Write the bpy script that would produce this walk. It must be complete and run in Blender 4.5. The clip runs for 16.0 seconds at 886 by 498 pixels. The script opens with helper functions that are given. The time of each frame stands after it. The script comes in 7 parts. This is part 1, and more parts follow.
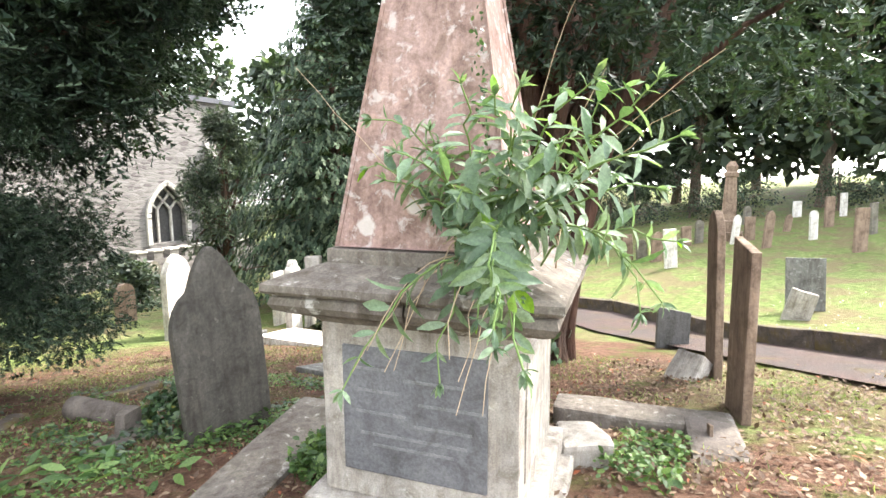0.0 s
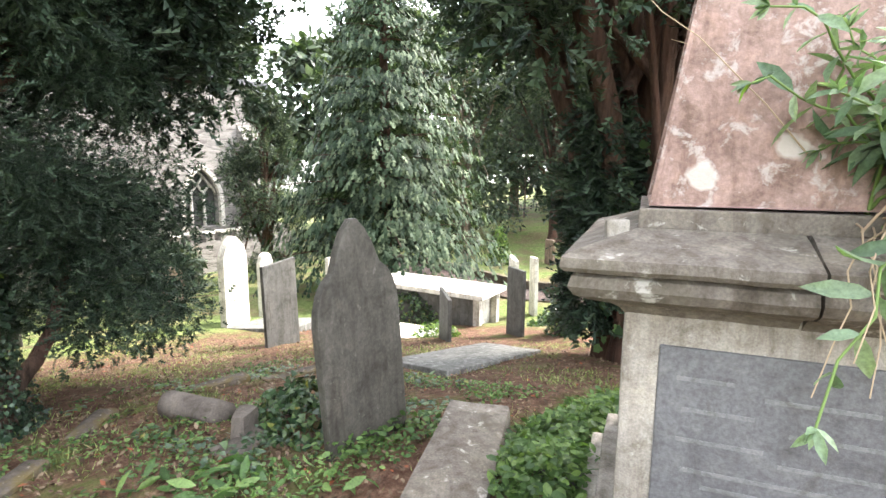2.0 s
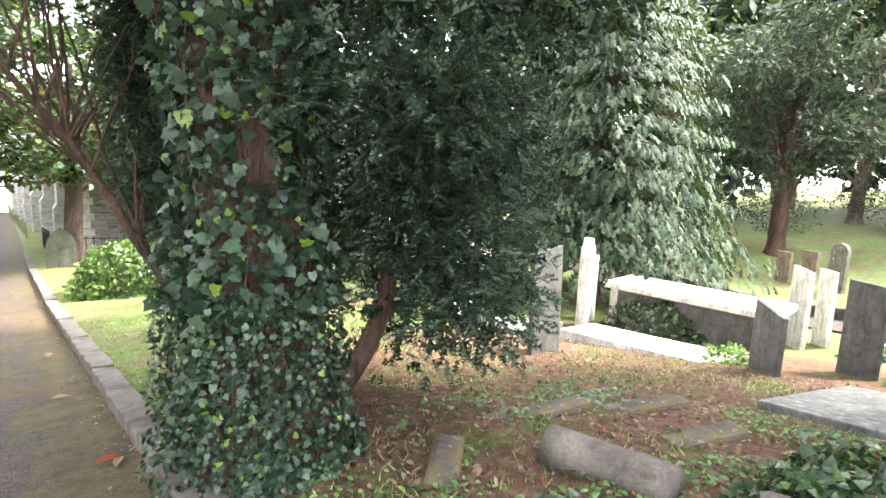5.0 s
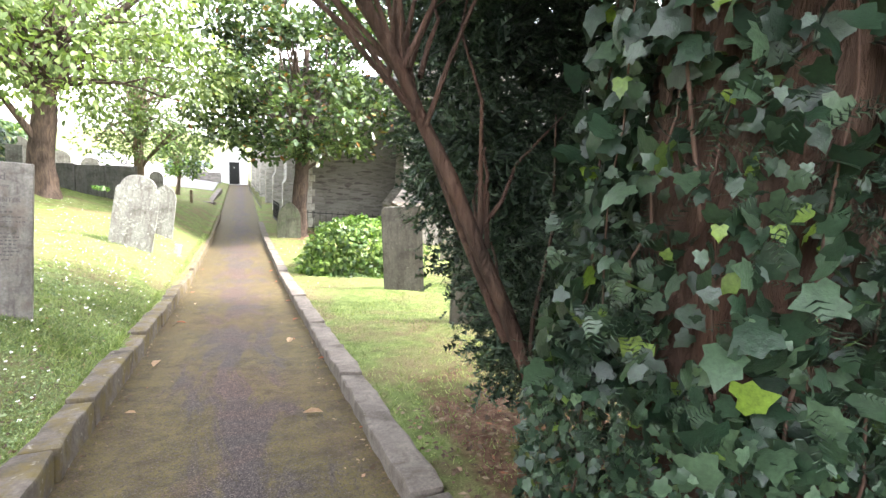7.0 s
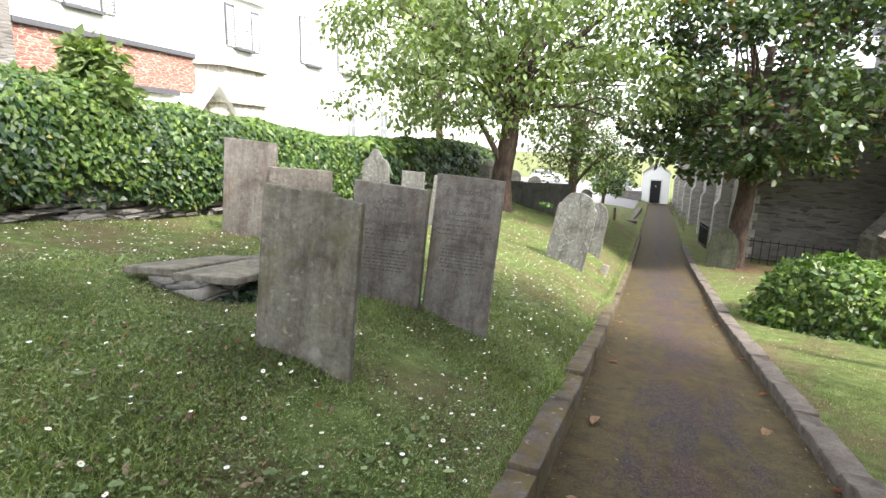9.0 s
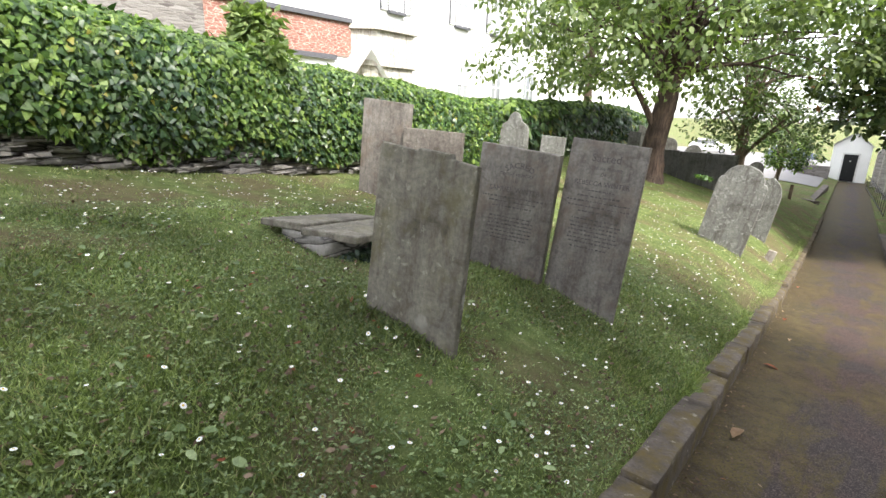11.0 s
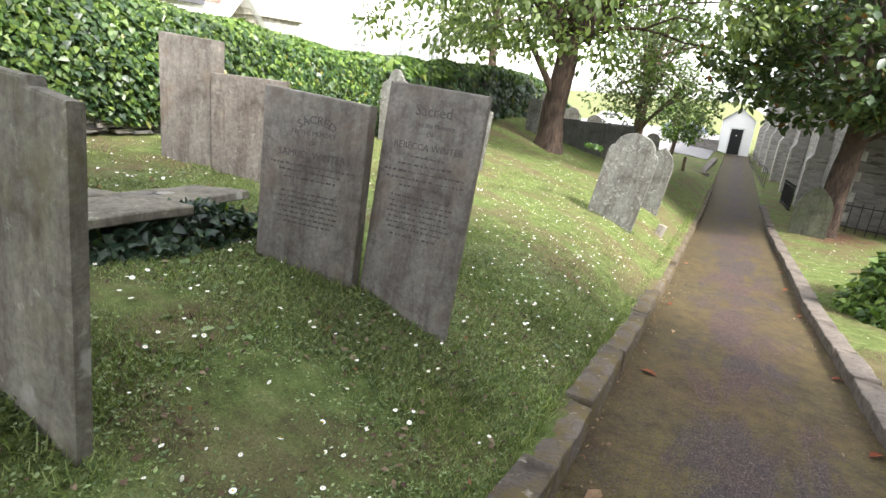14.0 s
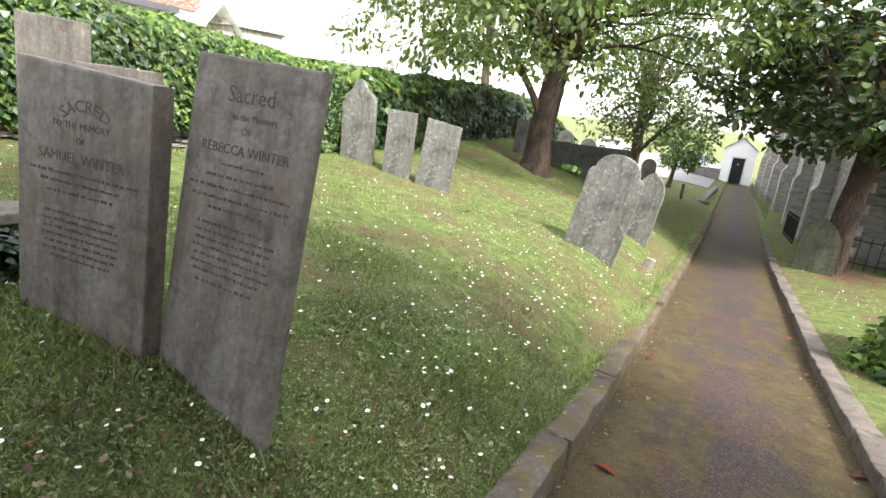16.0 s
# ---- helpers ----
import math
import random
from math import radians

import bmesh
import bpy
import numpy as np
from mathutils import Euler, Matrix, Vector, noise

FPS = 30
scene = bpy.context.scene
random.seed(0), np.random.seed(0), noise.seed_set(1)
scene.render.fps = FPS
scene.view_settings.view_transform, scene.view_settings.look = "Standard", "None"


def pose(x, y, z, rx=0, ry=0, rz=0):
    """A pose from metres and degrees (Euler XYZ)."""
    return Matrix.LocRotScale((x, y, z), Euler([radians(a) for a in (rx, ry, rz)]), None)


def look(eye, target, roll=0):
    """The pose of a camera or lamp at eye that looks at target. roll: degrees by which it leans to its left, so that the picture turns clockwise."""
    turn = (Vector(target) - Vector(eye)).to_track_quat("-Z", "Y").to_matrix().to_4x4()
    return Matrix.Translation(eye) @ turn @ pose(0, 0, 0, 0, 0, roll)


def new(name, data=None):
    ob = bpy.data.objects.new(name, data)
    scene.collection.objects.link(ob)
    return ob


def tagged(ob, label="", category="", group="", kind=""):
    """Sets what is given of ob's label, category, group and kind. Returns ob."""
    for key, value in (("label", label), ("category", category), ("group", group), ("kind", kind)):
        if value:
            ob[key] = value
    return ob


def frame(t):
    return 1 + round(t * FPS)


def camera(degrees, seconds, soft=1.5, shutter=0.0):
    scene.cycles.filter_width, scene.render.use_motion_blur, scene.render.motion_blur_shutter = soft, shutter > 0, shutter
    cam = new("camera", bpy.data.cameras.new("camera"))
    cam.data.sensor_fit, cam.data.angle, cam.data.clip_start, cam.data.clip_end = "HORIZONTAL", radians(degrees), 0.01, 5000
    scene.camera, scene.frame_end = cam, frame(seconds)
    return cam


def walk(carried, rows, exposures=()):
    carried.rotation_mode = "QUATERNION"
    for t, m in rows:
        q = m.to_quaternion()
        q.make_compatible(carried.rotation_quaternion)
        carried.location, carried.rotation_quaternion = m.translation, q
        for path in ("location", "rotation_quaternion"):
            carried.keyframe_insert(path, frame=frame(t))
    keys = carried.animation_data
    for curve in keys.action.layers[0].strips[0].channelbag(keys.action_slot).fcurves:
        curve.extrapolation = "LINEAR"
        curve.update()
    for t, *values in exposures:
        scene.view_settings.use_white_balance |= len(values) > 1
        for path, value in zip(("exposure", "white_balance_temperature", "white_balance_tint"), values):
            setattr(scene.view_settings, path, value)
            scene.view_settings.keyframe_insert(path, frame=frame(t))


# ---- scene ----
cam = camera(81.7, 16.0)
# seconds, eye x y z, turn rx ry rz
PATH = [
    (0.0, 0.090, 0.050, 1.727, 82.31, 0.11, -57.68),
    (0.5, 0.057, 0.353, 1.670, 81.39, 0.31, -57.85),
    (1.0, 0.146, 0.714, 1.611, 82.25, -0.59, -57.22),
    (1.5, 0.129, 1.016, 1.596, 82.19, -1.04, -55.50),
    (2.0, 0.059, 1.315, 1.539, 81.21, -0.44, -55.97),
    (2.5, 0.065, 1.688, 1.472, 80.77, -0.03, -53.19),
    (3.0, 0.042, 2.073, 1.429, 81.42, -0.98, -47.26),
    (3.2, -0.004, 2.205, 1.403, 81.33, -1.47, -47.35),
    (5.3, -0.049, 4.103, 1.048, 80.98, -2.60, -36.79),
    (5.5, -0.065, 4.298, 1.043, 81.06, -2.97, -32.10),
    (6.0, -0.137, 4.733, 0.982, 80.36, -3.92, -27.92),
    (6.5, -0.176, 5.149, 0.942, 79.22, -3.44, -26.61),
    (7.0, -0.216, 5.579, 0.912, 78.81, -3.59, -21.21),
    (7.5, -0.346, 5.911, 0.876, 78.30, -3.42, -16.80),
    (8.0, -0.442, 6.257, 0.851, 78.36, -1.52, -0.32),
    (8.5, -0.554, 6.547, 0.858, 78.86, -1.19, 15.50),
    (9.0, -0.692, 6.800, 0.820, 78.74, -1.62, 22.59),
    (9.2, -0.735, 6.871, 0.822, 78.44, -1.38, 28.18),
    (11.3, -0.688, 7.086, 0.773, 74.41, -2.04, 38.40),
    (11.5, -0.677, 7.114, 0.762, 74.43, -2.88, 36.44),
    (12.0, -0.735, 7.228, 0.764, 73.97, -4.38, 31.93),
    (12.5, -0.792, 7.410, 0.760, 73.39, -2.06, 28.48),
    (13.0, -0.741, 7.727, 0.741, 73.18, -1.09, 31.79),
    (13.5, -0.728, 8.103, 0.659, 72.39, -2.12, 32.72),
    (14.0, -0.724, 8.466, 0.625, 71.61, -3.94, 29.59),
    (14.5, -0.684, 8.797, 0.591, 71.46, -4.24, 32.36),
    (15.0, -0.683, 9.146, 0.547, 71.97, -6.18, 28.46),
    (15.5, -0.664, 9.415, 0.540, 73.39, -6.07, 22.93),
    (16.0, -0.640, 9.639, 0.497, 73.98, -5.30, 30.23),
]
# the clip's camera opens up under the yews and closes again on the lawn
EXPOSURES = [(0.0, 3.4), (1.5, 3.5), (2.0, 3.62), (3.0, 4.15), (5.5, 4.05), (6.5, 4.0), (7.5, 3.8), (8.5, 3.1), (9.2, 2.6), (12.0, 2.5), (13.0, 2.5), (13.5, 2.6), (14.5, 2.8), (15.0, 2.8), (16.0, 2.65)]
walk(cam, [(t, pose(x, y, z, rx, ry, rz)) for t, x, y, z, rx, ry, rz in PATH], EXPOSURES)

# ---- world and sun ----
SUN_FROM = Vector((0.91, -0.41, 1.07)).normalized()
world = bpy.data.worlds.new("world")
scene.world = world
world.use_nodes = True
wt = world.node_tree
wt.nodes.clear()
w_out = wt.nodes.new("ShaderNodeOutputWorld")
w_bg = wt.nodes.new("ShaderNodeBackground")
w_sky = wt.nodes.new("ShaderNodeTexSky")
w_sky.sky_type = "NISHITA"
w_sky.sun_disc = False
w_sky.sun_elevation = math.asin(SUN_FROM.z)
w_sky.sun_rotation = math.atan2(SUN_FROM.x, SUN_FROM.y)
w_sky.dust_density = 1.5
w_sky.air_density = 1.0
w_sky.ozone_density = 0.6
w_hsv = wt.nodes.new("ShaderNodeHueSaturation")
w_hsv.inputs["Saturation"].default_value = 0.25
wt.links.new(w_sky.outputs[0], w_hsv.inputs["Color"])
wt.links.new(w_hsv.outputs[0], w_bg.inputs["Color"])
w_bg.inputs["Strength"].default_value = 0.15
wt.links.new(w_bg.outputs[0], w_out.inputs["Surface"])
sun = new("sun", bpy.data.lights.new("sun", "SUN"))
sun.data.energy = 1.4
sun.data.angle = radians(8.0)
sun.data.color = (1.0, 0.95, 0.87)
sun.matrix_world = look((0, 0, 30), Vector((0, 0, 30)) - SUN_FROM)

# ---- materials ----
def material(name, rough=0.85, spec=0.3):
    m = bpy.data.materials.new(name)
    m.use_nodes = True
    b = m.node_tree.nodes["Principled BSDF"]
    b.inputs["Roughness"].default_value = rough
    b.inputs["Specular IOR Level"].default_value = spec
    return m, m.node_tree, b


def coords(nt, space="Object", scale=(1, 1, 1)):
    tc = nt.nodes.new("ShaderNodeTexCoord")
    mp = nt.nodes.new("ShaderNodeMapping")
    mp.inputs["Scale"].default_value = scale
    nt.links.new(tc.outputs[space], mp.inputs["Vector"])
    return mp.outputs[0]


def world_coords(nt, scale=(1, 1, 1)):
    g = nt.nodes.new("ShaderNodeNewGeometry")
    mp = nt.nodes.new("ShaderNodeMapping")
    mp.inputs["Scale"].default_value = scale
    nt.links.new(g.outputs["Position"], mp.inputs["Vector"])
    return mp.outputs[0]


def noise_tex(nt, vec, scale, detail=5, rough=0.6, dist=0.0):
    n = nt.nodes.new("ShaderNodeTexNoise")
    n.inputs["Scale"].default_value = scale
    n.inputs["Detail"].default_value = detail
    n.inputs["Roughness"].default_value = rough
    n.inputs["Distortion"].default_value = dist
    nt.links.new(vec, n.inputs["Vector"])
    return n.outputs["Fac"]


def ramp(nt, fac, stops):
    r = nt.nodes.new("ShaderNodeValToRGB")
    while len(r.color_ramp.elements) < len(stops):
        r.color_ramp.elements.new(0.5)
    for e, (p, c) in zip(r.color_ramp.elements, stops):
        e.position = p
        e.color = (*c, 1) if len(c) == 3 else c
    nt.links.new(fac, r.inputs["Fac"])
    return r.outputs["Color"]


def mixc(nt, fac, a, b, mode="MIX"):
    n = nt.nodes.new("ShaderNodeMix")
    n.data_type, n.blend_type = "RGBA", mode
    for sock, v in ((n.inputs[0], fac), (n.inputs[6], a), (n.inputs[7], b)):
        if isinstance(v, bpy.types.NodeSocket):
            nt.links.new(v, sock)
        elif isinstance(v, (int, float)):
            sock.default_value = v
        else:
            sock.default_value = (*v, 1)
    return n.outputs[2]


def bump(nt, b, height, strength=0.4, dist=0.02):
    n = nt.nodes.new("ShaderNodeBump")
    n.inputs["Strength"].default_value = strength
    n.inputs["Distance"].default_value = dist
    nt.links.new(height, n.inputs["Height"])
    nt.links.new(n.outputs[0], b.inputs["Normal"])


GREY = lambda v: (v, v, v)


def stone_mat(name, dark, light, spot=None, spot_at=0.62, fine=60, rough=0.85, streak=True, moss=None, moss_at=0.52, disc=None):
    """Weathered stone: mottled base, fine grain, vertical streaks, lichen spots."""
    m, nt, b = material(name, rough, 0.25)
    v = coords(nt)
    big = noise_tex(nt, v, 2.3, 6, 0.65, 0.4)
    col = ramp(nt, big, [(0.3, dark), (0.7, light)])
    if streak:
        vs = coords(nt, scale=(4.5, 4.5, 0.7))
        s = ramp(nt, noise_tex(nt, vs, 3.0, 5, 0.7), [(0.32, (0.50, 0.45, 0.40)), (0.5, (0.95, 0.93, 0.9)), (0.68, GREY(1.2))])
        col = mixc(nt, 0.75, col, s, "MULTIPLY")
    blot = noise_tex(nt, v, 6.5, 6, 0.72, 0.9)
    col = mixc(nt, 0.8, col, ramp(nt, blot, [(0.36, (0.62, 0.60, 0.54)), (0.5, GREY(1.0)), (0.66, (1.26, 1.24, 1.18))]), "MULTIPLY")
    grain = noise_tex(nt, v, fine, 3, 0.7)
    col = mixc(nt, 0.55, col, ramp(nt, grain, [(0.3, GREY(0.55)), (0.7, GREY(1.35))]), "MULTIPLY")
    if moss:
        f = ramp(nt, noise_tex(nt, v, 3.1, 6, 0.7), [(moss_at, GREY(0)), (moss_at + 0.14, GREY(0.8))])
        col = mixc(nt, f, col, moss)
    if spot:
        f = ramp(nt, noise_tex(nt, v, 14.0, 5, 0.65, 0.4), [(spot_at, GREY(0)), (spot_at + 0.08, GREY(0.55))])
        col = mixc(nt, f, col, spot)
    if disc:
        # round lichen rosettes, a hand's breadth apart
        vo = nt.nodes.new("ShaderNodeTexVoronoi")
        vo.inputs["Scale"].default_value = 5.5
        wob = nt.nodes.new("ShaderNodeVectorMath")
        wob.operation = "MULTIPLY_ADD"
        nz = nt.nodes.new("ShaderNodeTexNoise")
        nz.inputs["Scale"].default_value = 18.0
        nt.links.new(v, nz.inputs["Vector"])
        nt.links.new(nz.outputs["Color"], wob.inputs[0])
        wob.inputs[1].default_value = (0.05, 0.05, 0.05)
        nt.links.new(v, wob.inputs[2])
        nt.links.new(wob.outputs[0], vo.inputs["Vector"])
        ring = ramp(nt, vo.outputs["Distance"], [(0.20, GREY(0.75)), (0.27, GREY(0))])
        pick = nt.nodes.new("ShaderNodeSeparateColor")
        nt.links.new(vo.outputs["Color"], pick.inputs[0])
        some = ramp(nt, pick.outputs[0], [(0.58, GREY(0)), (0.66, GREY(1))])
        col = mixc(nt, mixc(nt, 1.0, ring, some, "MULTIPLY"), col, disc)
    nt.links.new(col, b.inputs["Base Color"])
    bump(nt, b, grain, 0.35, 0.008)
    return m


def leaf_mat(name, dark, mid, light, rough=0.45, trans=0.35, spec=0.4, tip=None):
    """Leaves: a colour of its own for every leaf, light passing through."""
    m, nt, b = material(name, rough, spec)
    g = nt.nodes.new("ShaderNodeNewGeometry")
    stops = [(0.0, dark), (0.55, mid), (0.95, light)]
    if tip:
        stops.append((0.985, tip))
    col = ramp(nt, g.outputs["Random Per Island"], stops)
    v = world_coords(nt)
    big = ramp(nt, noise_tex(nt, v, 0.9, 3, 0.6), [(0.35, GREY(0.7)), (0.65, GREY(1.2))])
    fleck = noise_tex(nt, v, 75, 3, 0.7)
    col = mixc(nt, 1.0, col, big, "MULTIPLY")
    col = mixc(nt, 0.8, col, ramp(nt, fleck, [(0.3, GREY(0.6)), (0.7, GREY(1.3))]), "MULTIPLY")
    bump(nt, b, fleck, 0.4, 0.006)
    nt.links.new(col, b.inputs["Base Color"])
    t = nt.nodes.new("ShaderNodeBsdfTranslucent")
    nt.links.new(mixc(nt, 1.0, col, (1.0, 1.15, 0.45), "MULTIPLY"), t.inputs["Color"])
    mx = nt.nodes.new("ShaderNodeMixShader")
    mx.inputs[0].default_value = trans
    nt.links.new(b.outputs[0], mx.inputs[1])
    nt.links.new(t.outputs[0], mx.inputs[2])
    nt.links.new(mx.outputs[0], nt.nodes["Material Output"].inputs["Surface"])
    return m


def bark_mat(name, dark, light, red=None):
    m, nt, b = material(name, 0.9, 0.15)
    v = coords(nt, scale=(1, 1, 0.16))
    n = noise_tex(nt, v, 22, 6, 0.7, 0.5)
    col = ramp(nt, n, [(0.3, dark), (0.7, light)])
    if red:
        col = mixc(nt, ramp(nt, noise_tex(nt, v, 3, 3), [(0.4, GREY(0)), (0.6, GREY(0.7))]), col, red)
    patch = noise_tex(nt, coords(nt, scale=(1, 1, 0.35)), 5.0, 5, 0.7, 0.6)
    col = mixc(nt, 0.9, col, ramp(nt, patch, [(0.32, GREY(0.45)), (0.5, GREY(0.95)), (0.68, (1.35, 1.28, 1.2))]), "MULTIPLY")
    nt.links.new(col, b.inputs["Base Color"])
    bump(nt, b, n, 1.0, 0.05)
    return m


def plain_mat(name, colour, rough=0.6, metal=0.0, vary=0.15, scale=8, spec=0.3):
    m, nt, b = material(name, rough, spec)
    b.inputs["Metallic"].default_value = metal
    v = coords(nt)
    n = noise_tex(nt, v, scale, 5, 0.65)
    col = mixc(nt, 1.0, colour, ramp(nt, n, [(0.25, GREY(1 - vary)), (0.75, GREY(1 + vary))]), "MULTIPLY")
    nt.links.new(col, b.inputs["Base Color"])
    bump(nt, b, noise_tex(nt, v, scale * 8, 3), 0.15, 0.005)
    return m


def ground_mat():
    """Lawn left of the walk; bare red-brown earth, litter and thin grass under the trees."""
    m, nt, b = material("lawn_and_earth", 0.95, 0.1)
    v = world_coords(nt)
    lawn = ramp(nt, noise_tex(nt, v, 7.0, 6, 0.7), [(0.28, (0.062, 0.074, 0.028)), (0.5, (0.125, 0.162, 0.052)), (0.72, (0.22, 0.255, 0.098))])
    thin = ramp(nt, noise_tex(nt, v, 1.1, 4, 0.6, 0.5), [(0.44, GREY(0)), (0.60, GREY(0.7))])
    lawn = mixc(nt, thin, lawn, (0.15, 0.105, 0.068))
    earth = ramp(nt, noise_tex(nt, v, 11.0, 6, 0.75), [(0.28, (0.05, 0.027, 0.019)), (0.5, (0.13, 0.073, 0.05)), (0.72, (0.25, 0.16, 0.11))])
    green = ramp(nt, noise_tex(nt, v, 2.2, 5, 0.65), [(0.5, GREY(0)), (0.64, GREY(0.75))])
    earth = mixc(nt, green, earth, (0.085, 0.12, 0.03))
    sep = nt.nodes.new("ShaderNodeAttribute")
    sep.attribute_name = "bare"
    wob = nt.nodes.new("ShaderNodeMath")
    wob.operation = "ADD"
    edge = nt.nodes.new("ShaderNodeMath")
    edge.operation = "MULTIPLY_ADD"
    nt.links.new(noise_tex(nt, v, 2.6, 5, 0.7), edge.inputs[0])
    edge.inputs[1].default_value, edge.inputs[2].default_value = 0.9, -0.45
    nt.links.new(sep.outputs["Fac"], wob.inputs[0])
    nt.links.new(edge.outputs[0], wob.inputs[1])
    f = ramp(nt, wob.outputs[0], [(0.38, GREY(0)), (0.62, GREY(1))])
    col = mixc(nt, f, lawn, earth)
    fine = noise_tex(nt, v, 90, 3, 0.8)
    col = mixc(nt, 0.7, col, ramp(nt, fine, [(0.3, GREY(0.5)), (0.7, GREY(1.5))]), "MULTIPLY")
    nt.links.new(col, b.inputs["Base Color"])
    bump(nt, b, fine, 0.8, 0.03)
    return m


def tarmac_mat(edge=0.34):
    """Worn brownish tarmac: pale chippings, rosy worn patches, ochre moss that creeps in from both edges."""
    m, nt, b = material("old_tarmac" if edge else "cross_walk_tarmac", 0.85, 0.25)
    v = world_coords(nt)
    col = ramp(nt, noise_tex(nt, v, 110, 2, 0.7), [(0.3, (0.016, 0.0135, 0.013)), (0.52, (0.052, 0.040, 0.037)), (0.72, (0.155, 0.124, 0.113))])
    patch = ramp(nt, noise_tex(nt, v, 1.1, 6, 0.65, 0.6), [(0.40, GREY(0)), (0.60, GREY(0.8))])
    col = mixc(nt, patch, col, mixc(nt, 1.0, col, (1.35, 1.08, 0.98), "MULTIPLY"))
    mott = ramp(nt, noise_tex(nt, v, 24, 5, 0.75), [(0.3, GREY(0.6)), (0.7, GREY(1.35))])
    col = mixc(nt, 0.8, col, mott, "MULTIPLY")
    vs = world_coords(nt, (1.6, 0.45, 1))
    sep = nt.nodes.new("ShaderNodeSeparateXYZ")
    nt.links.new(v, sep.inputs[0])
    off = nt.nodes.new("ShaderNodeMath")
    off.operation = "ADD"
    nt.links.new(sep.outputs[0], off.inputs[0])
    off.inputs[1].default_value = 0.25
    dist = nt.nodes.new("ShaderNodeMath")
    dist.operation = "ABSOLUTE"
    nt.links.new(off.outputs[0], dist.inputs[0])
    push = nt.nodes.new("ShaderNodeMath")
    push.operation = "MULTIPLY_ADD"
    nt.links.new(dist.outputs[0], push.inputs[0])
    push.inputs[1].default_value = edge
    nt.links.new(noise_tex(nt, vs, 1.9, 6, 0.72, 0.7), push.inputs[2])
    moss = ramp(nt, push.outputs[0], [(0.53, GREY(0)), (0.63, GREY(0.95))])
    grit = ramp(nt, noise_tex(nt, v, 60, 3, 0.75), [(0.36, GREY(0.05)), (0.58, GREY(1))])
    mm = mixc(nt, 1.0, moss, grit, "MULTIPLY")
    tone = ramp(nt, noise_tex(nt, v, 6.0, 4, 0.6), [(0.35, (0.052, 0.038, 0.012)), (0.65, (0.105, 0.085, 0.024))])
    col = mixc(nt, mm, col, tone)
    nt.links.new(col, b.inputs["Base Color"])
    bump(nt, b, noise_tex(nt, v, 75, 3, 0.75), 0.9, 0.012)
    return m


def rubble_mat(name, cols, sx=2.2, sz=9.0, mortar=(0.35, 0.33, 0.29)):
    """Thin-bedded rubble: a Voronoi of long flat stones."""
    m, nt, b = material(name, 0.9, 0.2)
    v = world_coords(nt, (sx, sx, sz))
    wob = nt.nodes.new("ShaderNodeVectorMath")
    wob.operation = "ADD"
    n = nt.nodes.new("ShaderNodeTexNoise")
    n.inputs["Scale"].default_value = 0.8
    nt.links.new(v, n.inputs["Vector"])
    nt.links.new(v, wob.inputs[0])
    nt.links.new(n.outputs["Color"], wob.inputs[1])
    vo = nt.nodes.new("ShaderNodeTexVoronoi")
    vo.inputs["Scale"].default_value = 1.0
    nt.links.new(wob.outputs[0], vo.inputs["Vector"])
    sepc = nt.nodes.new("ShaderNodeSeparateColor")
    nt.links.new(vo.outputs["Color"], sepc.inputs[0])
    col = ramp(nt, sepc.outputs[0], [(i / (len(cols) - 1), c) for i, c in enumerate(cols)])
    ed = nt.nodes.new("ShaderNodeTexVoronoi")
    ed.feature = "DISTANCE_TO_EDGE"
    ed.inputs["Scale"].default_value = 1.0
    nt.links.new(wob.outputs[0], ed.inputs["Vector"])
    line = ramp(nt, ed.outputs["Distance"], [(0.02, GREY(1)), (0.07, GREY(0))])
    col = mixc(nt, line, col, mortar)
    gr = noise_tex(nt, world_coords(nt), 30, 4, 0.7)
    col = mixc(nt, 0.6, col, ramp(nt, gr, [(0.3, GREY(0.6)), (0.7, GREY(1.3))]), "MULTIPLY")
    nt.links.new(col, b.inputs["Base Color"])
    bump(nt, b, ed.outputs["Distance"], 0.6, 0.05)
    return m


SLATE = stone_mat("grey_slate", (0.105, 0.094, 0.086), (0.225, 0.206, 0.188), (0.36, 0.345, 0.31), 0.68, 45, 0.6, moss=(0.14, 0.105, 0.08))
SLATE_DARK = stone_mat("dark_slate", (0.065, 0.065, 0.064), (0.115, 0.112, 0.106), (0.2, 0.2, 0.175), 0.70, 45, 0.6)
# brown-grey slate darkened so the pointed headstone carries the yew's shade in its colour
SLATE_BROWN = stone_mat("brown_grey_slate", (0.045, 0.042, 0.037), (0.088, 0.082, 0.072), (0.17, 0.165, 0.14), 0.64, 45, 0.7)
SLATE_LICHEN = stone_mat("lichened_slate", (0.10, 0.091, 0.078), (0.22, 0.203, 0.168), (0.33, 0.32, 0.26), 0.60, 40, 0.8, moss=(0.11, 0.10, 0.05), disc=(0.36, 0.35, 0.31))
SLATE_CRACKED = stone_mat("pinkish_lichened_slate", (0.12, 0.105, 0.095), (0.20, 0.178, 0.158), (0.33, 0.32, 0.28), 0.62, 40, 0.8, disc=(0.34, 0.33, 0.29))
SLATE_ALGAE = stone_mat("algae_green_slate", (0.045, 0.05, 0.036), (0.10, 0.105, 0.078), None, 0.7, 45, 0.8, moss=(0.045, 0.065, 0.025))
SLATE_PALE = stone_mat("pale_spotted_slate", (0.105, 0.105, 0.10), (0.185, 0.183, 0.172), (0.32, 0.32, 0.30), 0.56, 40, 0.8)
